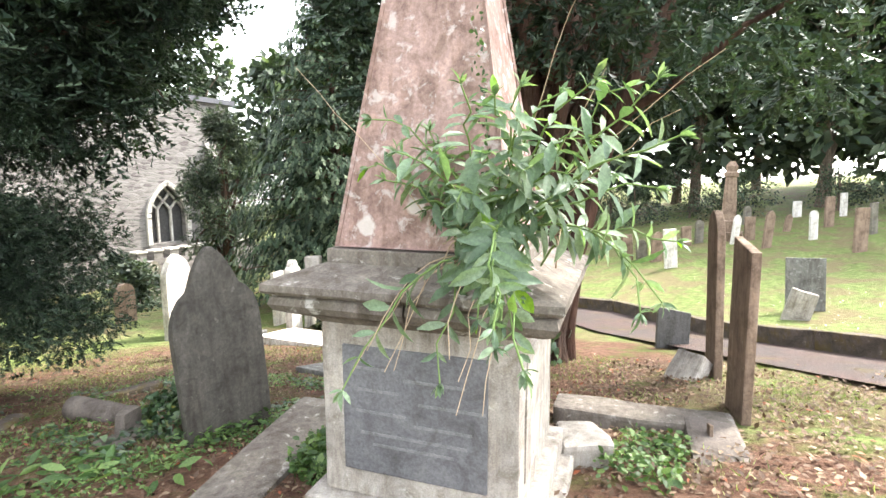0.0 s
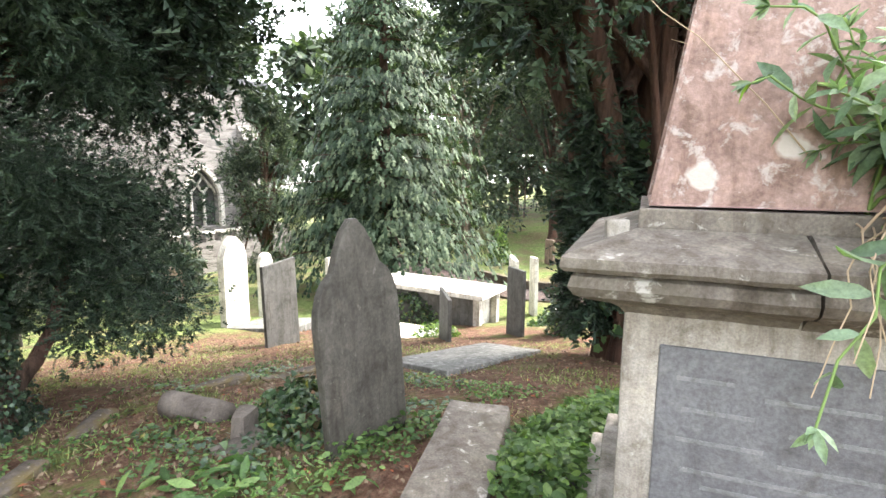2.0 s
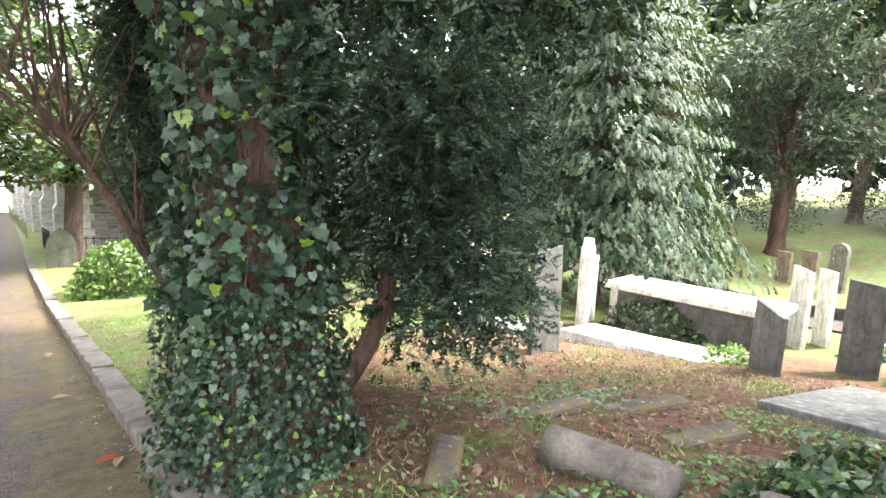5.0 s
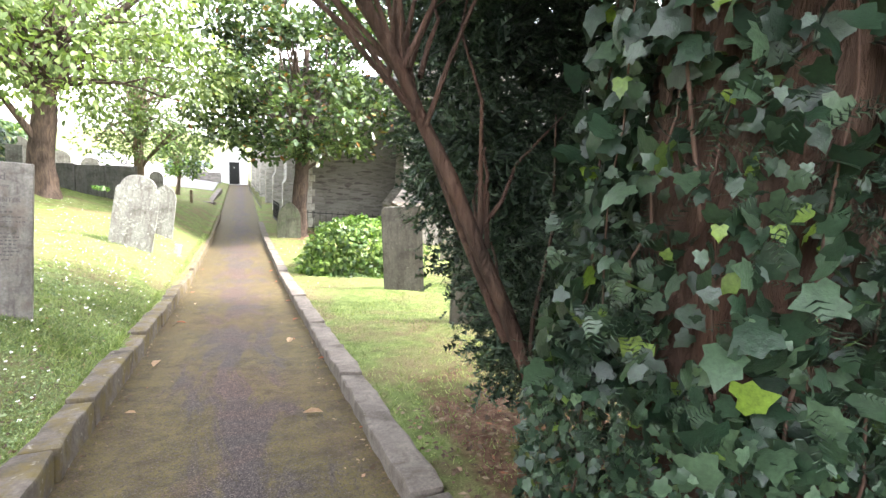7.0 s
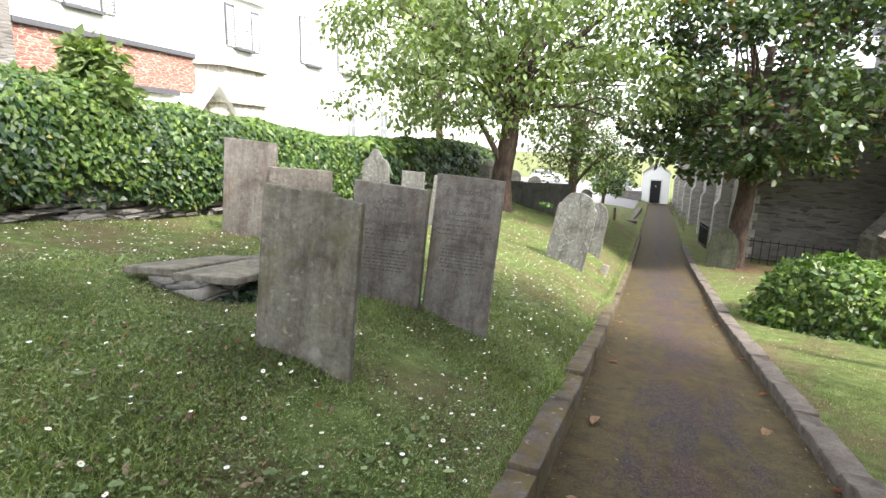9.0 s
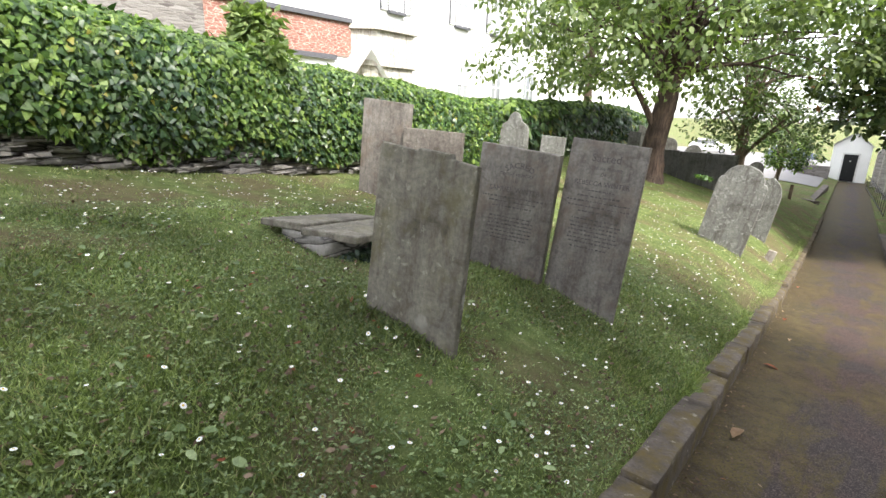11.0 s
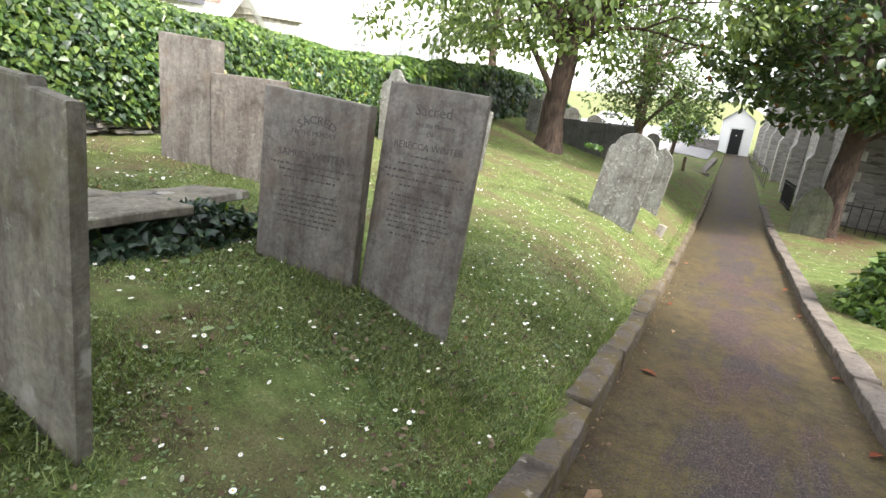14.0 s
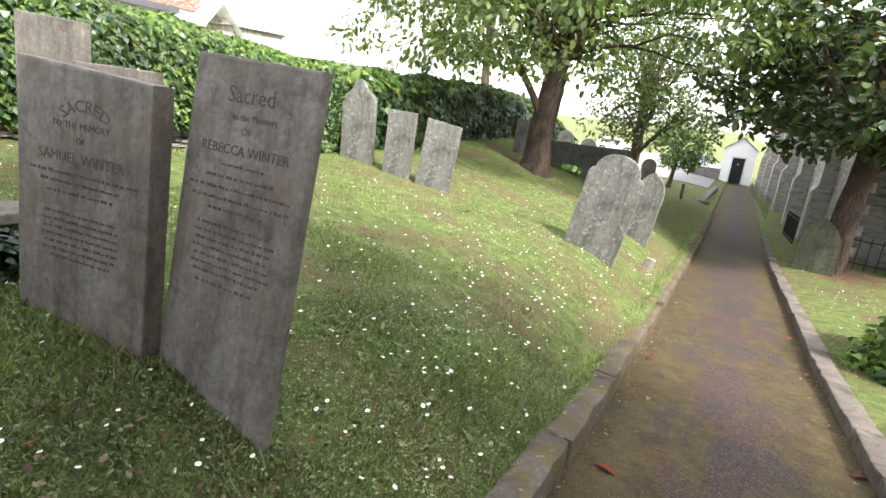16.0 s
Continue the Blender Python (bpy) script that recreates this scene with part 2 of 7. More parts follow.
WHITE_STONE = stone_mat("pale_limestone", (0.46, 0.44, 0.40), (0.68, 0.66, 0.61), (0.30, 0.30, 0.26), 0.68, 50, 0.85)
GRANITE = stone_mat("lichened_granite", (0.22, 0.20, 0.18), (0.42, 0.39, 0.355), (0.56, 0.54, 0.49), 0.62, 130, 0.9)
CAPSTONE = stone_mat("weathered_capstone", (0.10, 0.086, 0.075), (0.23, 0.205, 0.18), (0.50, 0.48, 0.44), 0.60, 90, 0.92, moss=(0.085, 0.075, 0.055))
REDSTONE = stone_mat("pinkish_red_sandstone", (0.20, 0.125, 0.108), (0.33, 0.235, 0.21), (0.50, 0.46, 0.43), 0.55, 55, 0.9, disc=(0.50, 0.46, 0.42))
PLAQUE = stone_mat("smooth_slate_panel", (0.105, 0.105, 0.112), (0.15, 0.15, 0.158), None, 0.7, 70, 0.55, streak=False)
KERB = stone_mat("mossy_kerb_stone", (0.05, 0.041, 0.034), (0.16, 0.133, 0.112), (0.38, 0.34, 0.29), 0.62, 60, 0.95, streak=False, moss=(0.11, 0.082, 0.022), moss_at=0.47)
KERB_PALE = stone_mat("worn_kerb_stone", (0.085, 0.071, 0.061), (0.17, 0.145, 0.128), (0.38, 0.35, 0.31), 0.68, 60, 0.95, streak=False)
BROWNSTONE = stone_mat("brown_stone", (0.14, 0.10, 0.075), (0.27, 0.20, 0.15), (0.38, 0.34, 0.28), 0.66, 60, 0.9)
GROUND = ground_mat()
TARMAC = tarmac_mat()
TARMAC_CROSS = tarmac_mat(0.0)
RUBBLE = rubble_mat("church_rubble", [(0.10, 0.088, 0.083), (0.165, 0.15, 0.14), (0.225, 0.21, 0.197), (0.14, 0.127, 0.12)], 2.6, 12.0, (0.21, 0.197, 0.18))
# lighter copy of the church rubble; its colour makes up for the side wall's shade
RUBBLE_BRIGHTENED = rubble_mat("brightened_church_rubble", [(0.24, 0.225, 0.215), (0.34, 0.32, 0.305), (0.44, 0.42, 0.40), (0.30, 0.28, 0.265)], 2.6, 10.0, (0.36, 0.34, 0.31))
DRYWALL = rubble_mat("thin_slate_walling", [(0.10, 0.095, 0.09), (0.2, 0.185, 0.17), (0.28, 0.26, 0.24)], 3.0, 16.0, (0.06, 0.055, 0.05))
ASHLAR = stone_mat("pale_dressed_stone", (0.40, 0.38, 0.35), (0.55, 0.53, 0.49), None, 0.7, 40, 0.9)
STUCCO = plain_mat("white_stucco", (0.80, 0.80, 0.78), 0.8, 0, 0.06, 1.2)
BRICK = rubble_mat("red_brickwork", [(0.26, 0.115, 0.09), (0.31, 0.15, 0.12), (0.23, 0.10, 0.08)], 4.0, 13.0, (0.42, 0.36, 0.30))
ROOF_SLATE = plain_mat("roof_slate", (0.09, 0.09, 0.10), 0.6, 0, 0.2, 12)
BLACK_PAINT = plain_mat("black_paint", (0.015, 0.015, 0.016), 0.4, 0, 0.1)
IRON = plain_mat("black_iron", (0.02, 0.02, 0.02), 0.5, 0.4, 0.2)
LEAD = plain_mat("dark_leaded_glass", (0.07, 0.068, 0.066), 0.25, 0, 0.3, 14)
GLASS = plain_mat("window_glass", (0.30, 0.31, 0.32), 0.08, 0, 0.1, 3, 0.6)
SHUTTER = plain_mat("white_shutter_paint", (0.62, 0.62, 0.60), 0.6)
YEW_BARK = bark_mat("yew_bark", (0.026, 0.017, 0.013), (0.115, 0.074, 0.056), (0.085, 0.044, 0.032))
GREY_BARK = bark_mat("grey_bark", (0.06, 0.045, 0.035), (0.22, 0.17, 0.13))
CHERRY_BARK = bark_mat("cherry_bark", (0.035, 0.026, 0.022), (0.13, 0.095, 0.078))
TWIG = plain_mat("dry_stalk", (0.36, 0.27, 0.18), 0.8)
IVY_STEM = plain_mat("ivy_stem", (0.075, 0.042, 0.03), 0.8, 0, 0.3, 20)
STEM = plain_mat("green_stalk", (0.13, 0.20, 0.055), 0.6)
YEW_LEAF = leaf_mat("yew_needles", (0.014, 0.028, 0.017), (0.034, 0.058, 0.036), (0.08, 0.118, 0.076), 0.5, 0.2, 0.25)
CYPRESS_LEAF = leaf_mat("cypress_sprays", (0.013, 0.026, 0.014), (0.042, 0.068, 0.038), (0.13, 0.165, 0.10), 0.65, 0.15, 0.15)
CHERRY_LEAF = leaf_mat("cherry_leaves", (0.085, 0.125, 0.045), (0.145, 0.20, 0.075), (0.27, 0.33, 0.14), 0.5, 0.45)
MAGNOLIA_LEAF = leaf_mat("magnolia_leaves", (0.025, 0.045, 0.018), (0.06, 0.098, 0.036), (0.14, 0.185, 0.075), 0.24, 0.25, 0.6, (0.20, 0.09, 0.03))
HAW_LEAF = leaf_mat("hawthorn_leaves", (0.05, 0.08, 0.03), (0.10, 0.145, 0.055), (0.19, 0.245, 0.10), 0.5, 0.35)
WOOD_LEAF = leaf_mat("woodland_leaves", (0.02, 0.032, 0.02), (0.048, 0.072, 0.042), (0.115, 0.145, 0.085), 0.5, 0.25)
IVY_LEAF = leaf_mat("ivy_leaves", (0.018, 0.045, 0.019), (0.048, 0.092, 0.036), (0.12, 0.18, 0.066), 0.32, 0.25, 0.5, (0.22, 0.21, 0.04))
# darker copy of the ivy leaf, with the shade put into its colour
IVY_SHADED = leaf_mat("shaded_ivy_leaves", (0.010, 0.024, 0.013), (0.028, 0.054, 0.030), (0.070, 0.112, 0.064), 0.34, 0.2, 0.45, (0.15, 0.22, 0.035))
# brighter, yellower copy of the ivy leaf, with sunlight put into its colour
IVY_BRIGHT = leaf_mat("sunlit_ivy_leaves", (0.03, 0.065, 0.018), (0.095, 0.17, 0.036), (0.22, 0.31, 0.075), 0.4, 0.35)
HERB_LEAF = leaf_mat("valerian_leaves", (0.10, 0.17, 0.095), (0.20, 0.29, 0.175), (0.33, 0.42, 0.27), 0.4, 0.4, 0.5, (0.22, 0.40, 0.03))
WEED_LEAF = leaf_mat("weed_leaves", (0.045, 0.09, 0.028), (0.09, 0.165, 0.045), (0.18, 0.27, 0.085), 0.45, 0.35)
LAWN_LEAF = leaf_mat("clover_leaves", (0.085, 0.125, 0.045), (0.16, 0.225, 0.085), (0.35, 0.42, 0.21), 0.45, 0.3)
GRASS_BLADE = leaf_mat("grass_blades", (0.10, 0.13, 0.045), (0.215, 0.275, 0.095), (0.42, 0.47, 0.22), 0.5, 0.35, 0.3, (0.38, 0.31, 0.19))
LITTER = leaf_mat("dead_leaves", (0.055, 0.034, 0.022), (0.14, 0.09, 0.06), (0.27, 0.2, 0.135), 0.7, 0.1, 0.2, (0.26, 0.08, 0.04))
PETAL = plain_mat("daisy_petals", (0.85, 0.85, 0.83), 0.7, 0, 0.03)
YOLK = plain_mat("daisy_eye", (0.75, 0.50, 0.03), 0.7)
CAR_PAINT = plain_mat("silver_blue_car_paint", (0.22, 0.26, 0.32), 0.25, 0.5, 0.05, 3, 0.5)
TYRE = plain_mat("tyre_rubber", (0.02, 0.02, 0.02), 0.8)
STEEL = plain_mat("alloy_wheel", (0.45, 0.45, 0.46), 0.35, 0.8)
INK = plain_mat("worn_lettering", (0.075, 0.068, 0.064), 0.9, 0, 0.45, 30)

# ---- building blocks ----
rnd = random.Random(7)


def mesh_of(bm, name, mat, smooth=False):
    me = bpy.data.meshes.new(name)
    bm.normal_update()
    bm.to_mesh(me)
    bm.free()
    for m in (mat if isinstance(mat, (list, tuple)) else [mat]):
        me.materials.append(m)
    if smooth:
        me.polygons.foreach_set("use_smooth", [True] * len(me.polygons))
    return me


def part(name, bm, mat, parent, label="", smooth=False):
    """One mesh under a thing or a part, in its parent's space."""
    ob = new(name, mesh_of(bm, name, mat, smooth))
    ob.parent = parent
    if label:
        ob["label"] = label
    return ob


def thing(name, m, label, category, group="", kind=""):
    ob = new(name)
    ob.matrix_world = m
    return tagged(ob, label, category, group, kind)


def solo(name, bm, mat, m, label, category, group="", kind="", smooth=False):
    """A thing of one mesh."""
    ob = new(name, mesh_of(bm, name, mat, smooth))
    ob.matrix_world = m
    return tagged(ob, label, category, group, kind)


def raw(name, verts, faces, mat, smooth=False):
    me = bpy.data.meshes.new(name)
    verts = np.asarray(verts, dtype=np.float32)
    faces = np.asarray(faces, dtype=np.int32)
    k = faces.shape[1]
    me.vertices.add(len(verts))
    me.vertices.foreach_set("co", verts.ravel())
    me.loops.add(faces.size)
    me.loops.foreach_set("vertex_index", faces.ravel())
    me.polygons.add(len(faces))
    me.polygons.foreach_set("loop_start", np.arange(0, faces.size, k, dtype=np.int32))
    me.update(calc_edges=True)
    me.validate()
    for m in (mat if isinstance(mat, (list, tuple)) else [mat]):
        me.materials.append(m)
    if smooth:
        me.polygons.foreach_set("use_smooth", [True] * len(me.polygons))
    return me


def box(bm, x0, x1, y0, y1, z0, z1, bevel=0.0, m=None):
    r = bmesh.ops.create_cube(bm, size=1.0)
    mat = Matrix.Translation(((x0 + x1) / 2, (y0 + y1) / 2, (z0 + z1) / 2)) @ Matrix.Diagonal((x1 - x0, y1 - y0, z1 - z0, 1))
    bmesh.ops.transform(bm, matrix=(m @ mat) if m else mat, verts=r["verts"])
    if bevel:
        es = {e for v in r["verts"] for e in v.link_edges}
        bmesh.ops.bevel(bm, geom=list(es), offset=bevel, segments=2, affect="EDGES", profile=0.6)


def boxes(*args, bevel=0.0):
    bm = bmesh.new()
    for a in args:
        box(bm, *a, bevel=bevel)
    return bm


def slab(outline, thick, bevel=0.012, rough=0.0, cuts=0, seed=0):
    """An upright slab: outline in x and z, thickness along y."""
    bm = bmesh.new()
    vs = [bm.verts.new((x, -thick / 2, z)) for x, z in outline]
    f = bm.faces.new(vs)
    r = bmesh.ops.extrude_face_region(bm, geom=[f])
    bmesh.ops.translate(bm, vec=(0, thick, 0), verts=[v for v in r["geom"] if isinstance(v, bmesh.types.BMVert)])
    bmesh.ops.recalc_face_normals(bm, faces=bm.faces)
    if bevel:
        es = [e for e in bm.edges if abs(e.verts[0].co.y - e.verts[1].co.y) < 1e-5]
        bmesh.ops.bevel(bm, geom=es, offset=bevel, segments=2, affect="EDGES", profile=0.6)
    if rough:
        if cuts:
            bmesh.ops.subdivide_edges(bm, edges=[e for e in bm.edges if e.calc_length() > 0.15], cuts=cuts, use_grid_fill=True)
        for v in bm.verts:
            v.co += noise.noise_vector(v.co * 5 + Vector((seed, 0, 0))) * rough
    return bm


def arc(cx, cz, r, a0, a1, n):
    return [(cx + r * math.cos(radians(a0 + (a1 - a0) * i / n)), cz + r * math.sin(radians(a0 + (a1 - a0) * i / n))) for i in range(n + 1)]


def sm(a, b, x):
    u = np.clip((x - a) / (b - a), 0, 1)
    return u * u * (3 - 2 * u)


def path_z(y):
    """Height of the walk along its length: a steady fall, easing off towards the porch."""
    y = np.asarray(y, dtype=float)
    return np.where(y < 16, 0.215 - 0.132 * y, np.interp(y, [16, 24, 34, 60, 90], [-1.897, -2.62, -3.15, -3.8, -4.0]))


def ground_z(x, y):
    x, y = np.asarray(x, dtype=float), np.asarray(y, dtype=float)
    zp = path_z(np.maximum(y, -25))
    rise = np.interp(-x, [1.1, 1.36, 1.8, 2.4, 4.3, 7, 12, 40], [0.15, 0.17, 0.38, 0.57, 0.85, 1.1, 1.2, 1.6])
    left = zp + rise * (1 + 0.035 * np.clip(y - 10, 0, 14)) * (1 - 0.6 * sm(28, 40, y)) + 0.7 * sm(14, 26, y) * sm(4, 9, -x) * (1 - sm(30, 45, y))
    d = -0.15 * np.clip(x - 2, 0, 8) - 0.05 * np.clip(x - 10, 0, 4)
    d = d * (1 - 0.65 * sm(7, 14, y))
    lawn = 0.065 * np.clip(x - 13 - 0.4 * y, 0, 40)
    far = np.minimum(zp, -0.1 - 0.06 * y)
    s = sm(6, 22, x)
    right = zp * (1 - s) + s * far + 0.08 + d + lawn
    return np.where(x < -0.3, left, right)


def gz(x, y):
    return float(ground_z(x, y))


# ---- ground, walk, kerbs ----
def steps(*spans):
    out = []
    for a, b, n in spans:
        out += list(np.linspace(a, b, n, endpoint=False))
    return np.array(out + [spans[-1][1]])


GX = np.concatenate([steps((-900, -60, 10), (-60, -12, 24), (-12, -1.5, 66), (-1.5, -1.19, 4)), [-1.185, 0.60], steps((0.605, 0.8, 3), (0.8, 10, 60), (10, 40, 40), (40, 120, 16), (120, 900, 9))])
GY = steps((-900, -60, 8), (-60, -6, 18), (-6, 22, 160), (22, 60, 70), (60, 150, 20), (150, 900, 8))
xx, yy = np.meshgrid(GX, GY)
zz = ground_z(xx, yy)
rough = np.array([noise.noise((x * 1.3, y * 1.3, 0)) * 0.035 + noise.noise((x * 4, y * 4, 3)) * 0.012 for x, y in zip(xx.ravel(), yy.ravel())]).reshape(xx.shape)
zz = zz + rough * (np.abs(xx) < 60) * np.where(xx < 0, sm(1.3, 2.0, -xx), sm(0.7, 1.2, xx))
chan = (xx > -1.19) & (xx < 0.604)
zz = np.where(chan, path_z(np.maximum(yy, -25)) - 0.25, zz)
nx, ny = len(GX), len(GY)
idx = np.arange(nx * ny).reshape(ny, nx)
quads = np.stack([idx[:-1, :-1], idx[:-1, 1:], idx[1:, 1:], idx[1:, :-1]], -1).reshape(-1, 4)
ground = new("ground", raw("ground", np.stack([xx, yy, zz], -1).reshape(-1, 3), quads, GROUND, True))
tagged(ground, "daisy-dotted lawn and bare red-brown earth under the yews", "ground", kind="structure")
att = ground.data.attributes.new("bare", "FLOAT", "POINT")
bare = sm(0.6, 1.2, xx) * (1 - sm(7.5, 11, yy)) * (1 - sm(7.5, 10, xx)) * (1 - 0.55 * sm(3.2, 4.2, xx) * (1 - sm(0.5, 2.0, yy)))
bare = np.maximum(bare, 0.7 * np.exp(-(((xx - 2.0) / 1.5) ** 2 + ((yy - 25) / 2.5) ** 2)))
bare = np.maximum(bare, 0.42 * np.exp(-(((xx + 2.6) / 0.9) ** 2 + ((yy - 9.4) / 1.2) ** 2)))
att.data.foreach_set("value", bare.ravel().astype(np.float32))

ys = steps((-8, 32, 120), (32, 60, 40))
wx = np.array([-1.16, -1.0, -0.6, -0.3, 0.0, 0.3, 0.56])
crown = np.array([0.01, 0.0, 0.006, 0.01, 0.006, 0.0, 0.01])
pv = [(x + (0 if y < 31 else (0.9 if x > 0 else -1.2) * min(1, (y - 31) / 6)), y, float(path_z(y)) + c + noise.noise((x * 2, y * 2, 9)) * 0.008) for y in ys for x, c in zip(wx, crown)]
pi = np.arange(len(pv)).reshape(len(ys), len(wx))
pq = np.stack([pi[:-1, :-1], pi[:-1, 1:], pi[1:, 1:], pi[1:, :-1]], -1).reshape(-1, 4)
footpath = new("path", raw("path", pv, pq, TARMAC, True))
tagged(footpath, "narrow worn tarmac walk, mossy along its edges", "path", kind="structure")


def kerb_run(name, label, x0, x1, height, mat, y0, y1, seed, wobble=0.006):
    run = thing(name, Matrix(), label, "kerb", kind="structure")
    r = random.Random(seed)
    y = y0
    while y < y1:
        ln = r.uniform(0.7, 1.25)
        bm = bmesh.new()
        box(bm, x0, x1, -ln / 2 + 0.004, ln / 2 - 0.004, -0.35, 0, bevel=0.02)
        bmesh.ops.subdivide_edges(bm, edges=[e for e in bm.edges if e.calc_length() > 0.3 and abs(e.verts[0].co.z - e.verts[1].co.z) < 0.1], cuts=6)
        for v in bm.verts:
            if v.co.z > -0.2:
                v.co += noise.noise_vector((v.co.x * 7, (v.co.y + y) * 6.0, seed)) * 0.022
        k = part("kerb_stone", bm, mat, run)
        ym = y + ln / 2
        slope = math.degrees(math.atan2(float(path_z(ym + 0.3) - path_z(ym - 0.3)), 0.6))
        k.matrix_basis = pose(r.uniform(-wobble, wobble), ym, float(path_z(ym)) + height + r.uniform(-0.006, 0.006), slope, r.uniform(-1, 1), r.uniform(-0.4, 0.4))
        y += ln
    return run


kerb_run("kerb_left", "low mossy stone kerb holding back the lawn", -1.27, -1.10, 0.185, KERB, -6, 30.5, 3)
kerb_run("kerb_right", "worn pale stone kerb edging the tarmac walk", 0.50, 0.69, 0.115, KERB_PALE, -6, 28.5, 5)


# ---- headstones ----
def plain_top(w, h, dip=0.0):
    return [(-w / 2, -0.3), (w / 2, -0.3), (w / 2, h - dip), (-w / 2, h)]


def round_top(w, h, r=None):
    r = r or w / 2
    k = h - r
    return [(-w / 2, -0.3), (w / 2, -0.3)] + [(x, z) for x, z in arc(0, k, w / 2, 0, 180, 14)]


def shouldered_top(w, h):
    """Round head on two quarter-round shoulders."""
    s = h - w * 0.33
    pts = [(-w / 2, -0.3), (w / 2, -0.3), (w / 2, s - 0.06), (w / 2 - 0.03, s), (w * 0.40, s + 0.02)]
    pts += [(w * 0.40 * math.cos(radians(a)), s + 0.02 + w * 0.31 * math.sin(radians(a))) for a in range(15, 166, 15)]
    pts += [(-w * 0.40, s + 0.02), (-w / 2 + 0.03, s), (-w / 2, s - 0.06)]
    return pts


def gothic_top(w, h, rise=None):
    rise = rise or w * 0.75
    s = h - rise
    R = (w * w / 4 + rise * rise) / w
    pts = [(-w / 2, -0.3), (w / 2, -0.3)]
    a1 = math.degrees(math.asin(min(1, rise / R)))
    pts += [(w / 2 - R + R * math.cos(radians(a1 * i / 8)), s + R * math.sin(radians(a1 * i / 8))) for i in range(9)]
    pts += [(-(w / 2 - R + R * math.cos(radians(a1 * i / 8))), s + R * math.sin(radians(a1 * i / 8))) for i in range(7, -1, -1)]
    return pts


def ogee_top(w, h):
    """Broad round shoulders drawn up into a blunt point."""
    s = h - w * 0.66
    half = [(w / 2, s), (w * 0.485, s + w * 0.13), (w * 0.43, s + w * 0.24), (w * 0.33, s + w * 0.31), (w * 0.245, s + w * 0.36), (w * 0.215, s + w * 0.45), (w * 0.14, s + w * 0.58), (w * 0.05, s + w * 0.65)]
    return [(-w / 2, -0.3), (w / 2, -0.3)] + half + [(-x, z) for x, z in reversed(half)]


def headstone(outline, thick, mat, x, y, z, yaw, lean=0, back=0, label="", name="headstone", group="headstones", bevel=0.012, seed=0, category="gravestone"):
    """lean: degrees towards its own +x; back: degrees that the top falls away from its front (-y)."""
    bm = slab(outline, thick, bevel)
    ob = solo(name, bm, mat, pose(x, y, z, 0, 0, yaw) @ pose(0, 0, 0, -back, lean, 0), label, category, group)
    return ob


slate_a = headstone([(-0.315, -0.3), (0.315, -0.3), (0.315, 0.99), (0.16, 1.01), (0.15, 1.035), (-0.05, 1.045), (-0.06, 1.03), (-0.30, 1.055), (-0.315, 1.03)], 0.05, SLATE_LICHEN, -2.447, 9.02, -0.462, 3.3, 1.6, 6.1, "lichen-blotched slate headstone with a chipped flat top, leaning")
slate_b = headstone(plain_top(0.66, 1.04, 0.03), 0.10, SLATE, -2.824, 10.637, -0.529, 12, 3.4, 4.4, "flat-topped grey slate headstone with worn lettering under an arched heading")
slate_c = headstone(plain_top(0.60, 1.24, 0.02), 0.05, SLATE, -2.189, 10.75, -0.637, 2.5, 2.1, 10, "tall flat-topped slate headstone with worn carved lettering, leaning back")
headstone(plain_top(0.66, 1.17, 0.03), 0.07, SLATE, -5.257, 11.63, -0.319, 14, 2.7, 3.1, "tall plain grey slate headstone standing before the ivy wall")
headstone(plain_top(0.78, 0.90), 0.07, SLATE_CRACKED, -4.584, 11.725, -0.375, 11.7, 2, 3, "cracked lichen-spotted slate headstone beside a taller one")
headstone(ogee_top(0.64, 1.42), 0.09, SLATE_PALE, -6.45, 16.78, -0.68, 8, 0, 2, "pale lichened headstone with a pointed ogee top")
headstone(plain_top(0.50, 1.08), 0.07, SLATE_PALE, -5.51, 16.65, -0.78, 8, 3, 2, "small pale flat-topped headstone on the lawn")
headstone(plain_top(0.58, 1.10, 0.04), 0.07, SLATE_PALE, -4.78, 16.62, -0.88, 8, 6, 4, "pale lichened flat-topped headstone leaning sideways")
headstone(shouldered_top(0.76, 1.33), 0.08, SLATE_PALE, -2.20, 16.78, -1.28, -2, 9, 4, "blue-grey slate headstone with a round head, spotted with lichen and leaning")
headstone(gothic_top(0.50, 1.25, 0.4), 0.09, SLATE_PALE, -2.02, 19.4, -1.60, -4, 7, 3, "narrow pale headstone with a pointed arch top")


# ---- the obelisk tomb ----
def square_rings(rings):
    """A stepped square body from (half width, z) rings, closed below and above."""
    bm = bmesh.new()
    loops = [[bm.verts.new((sx * h, sy * h, z)) for sx, sy in ((-1, -1), (1, -1), (1, 1), (-1, 1))] for h, z in rings]
    for a, b in zip(loops, loops[1:]):
        for i in range(4):
            bm.faces.new((a[i], a[(i + 1) % 4], b[(i + 1) % 4], b[i]))
    bm.faces.new(list(reversed(loops[0])))
    bm.faces.new(loops[-1])
    return bm


def worn(bm, amount, cuts=3, longer=0.12, scale=5.0, seed=0.0):
    """Subdivide and roughen, for weathered stone."""
    bmesh.ops.subdivide_edges(bm, edges=[e for e in bm.edges if e.calc_length() > longer], cuts=cuts, use_grid_fill=True)
    for v in bm.verts:
        v.co += noise.noise_vector(v.co * scale + Vector((seed, seed, seed))) * amount
    return bm


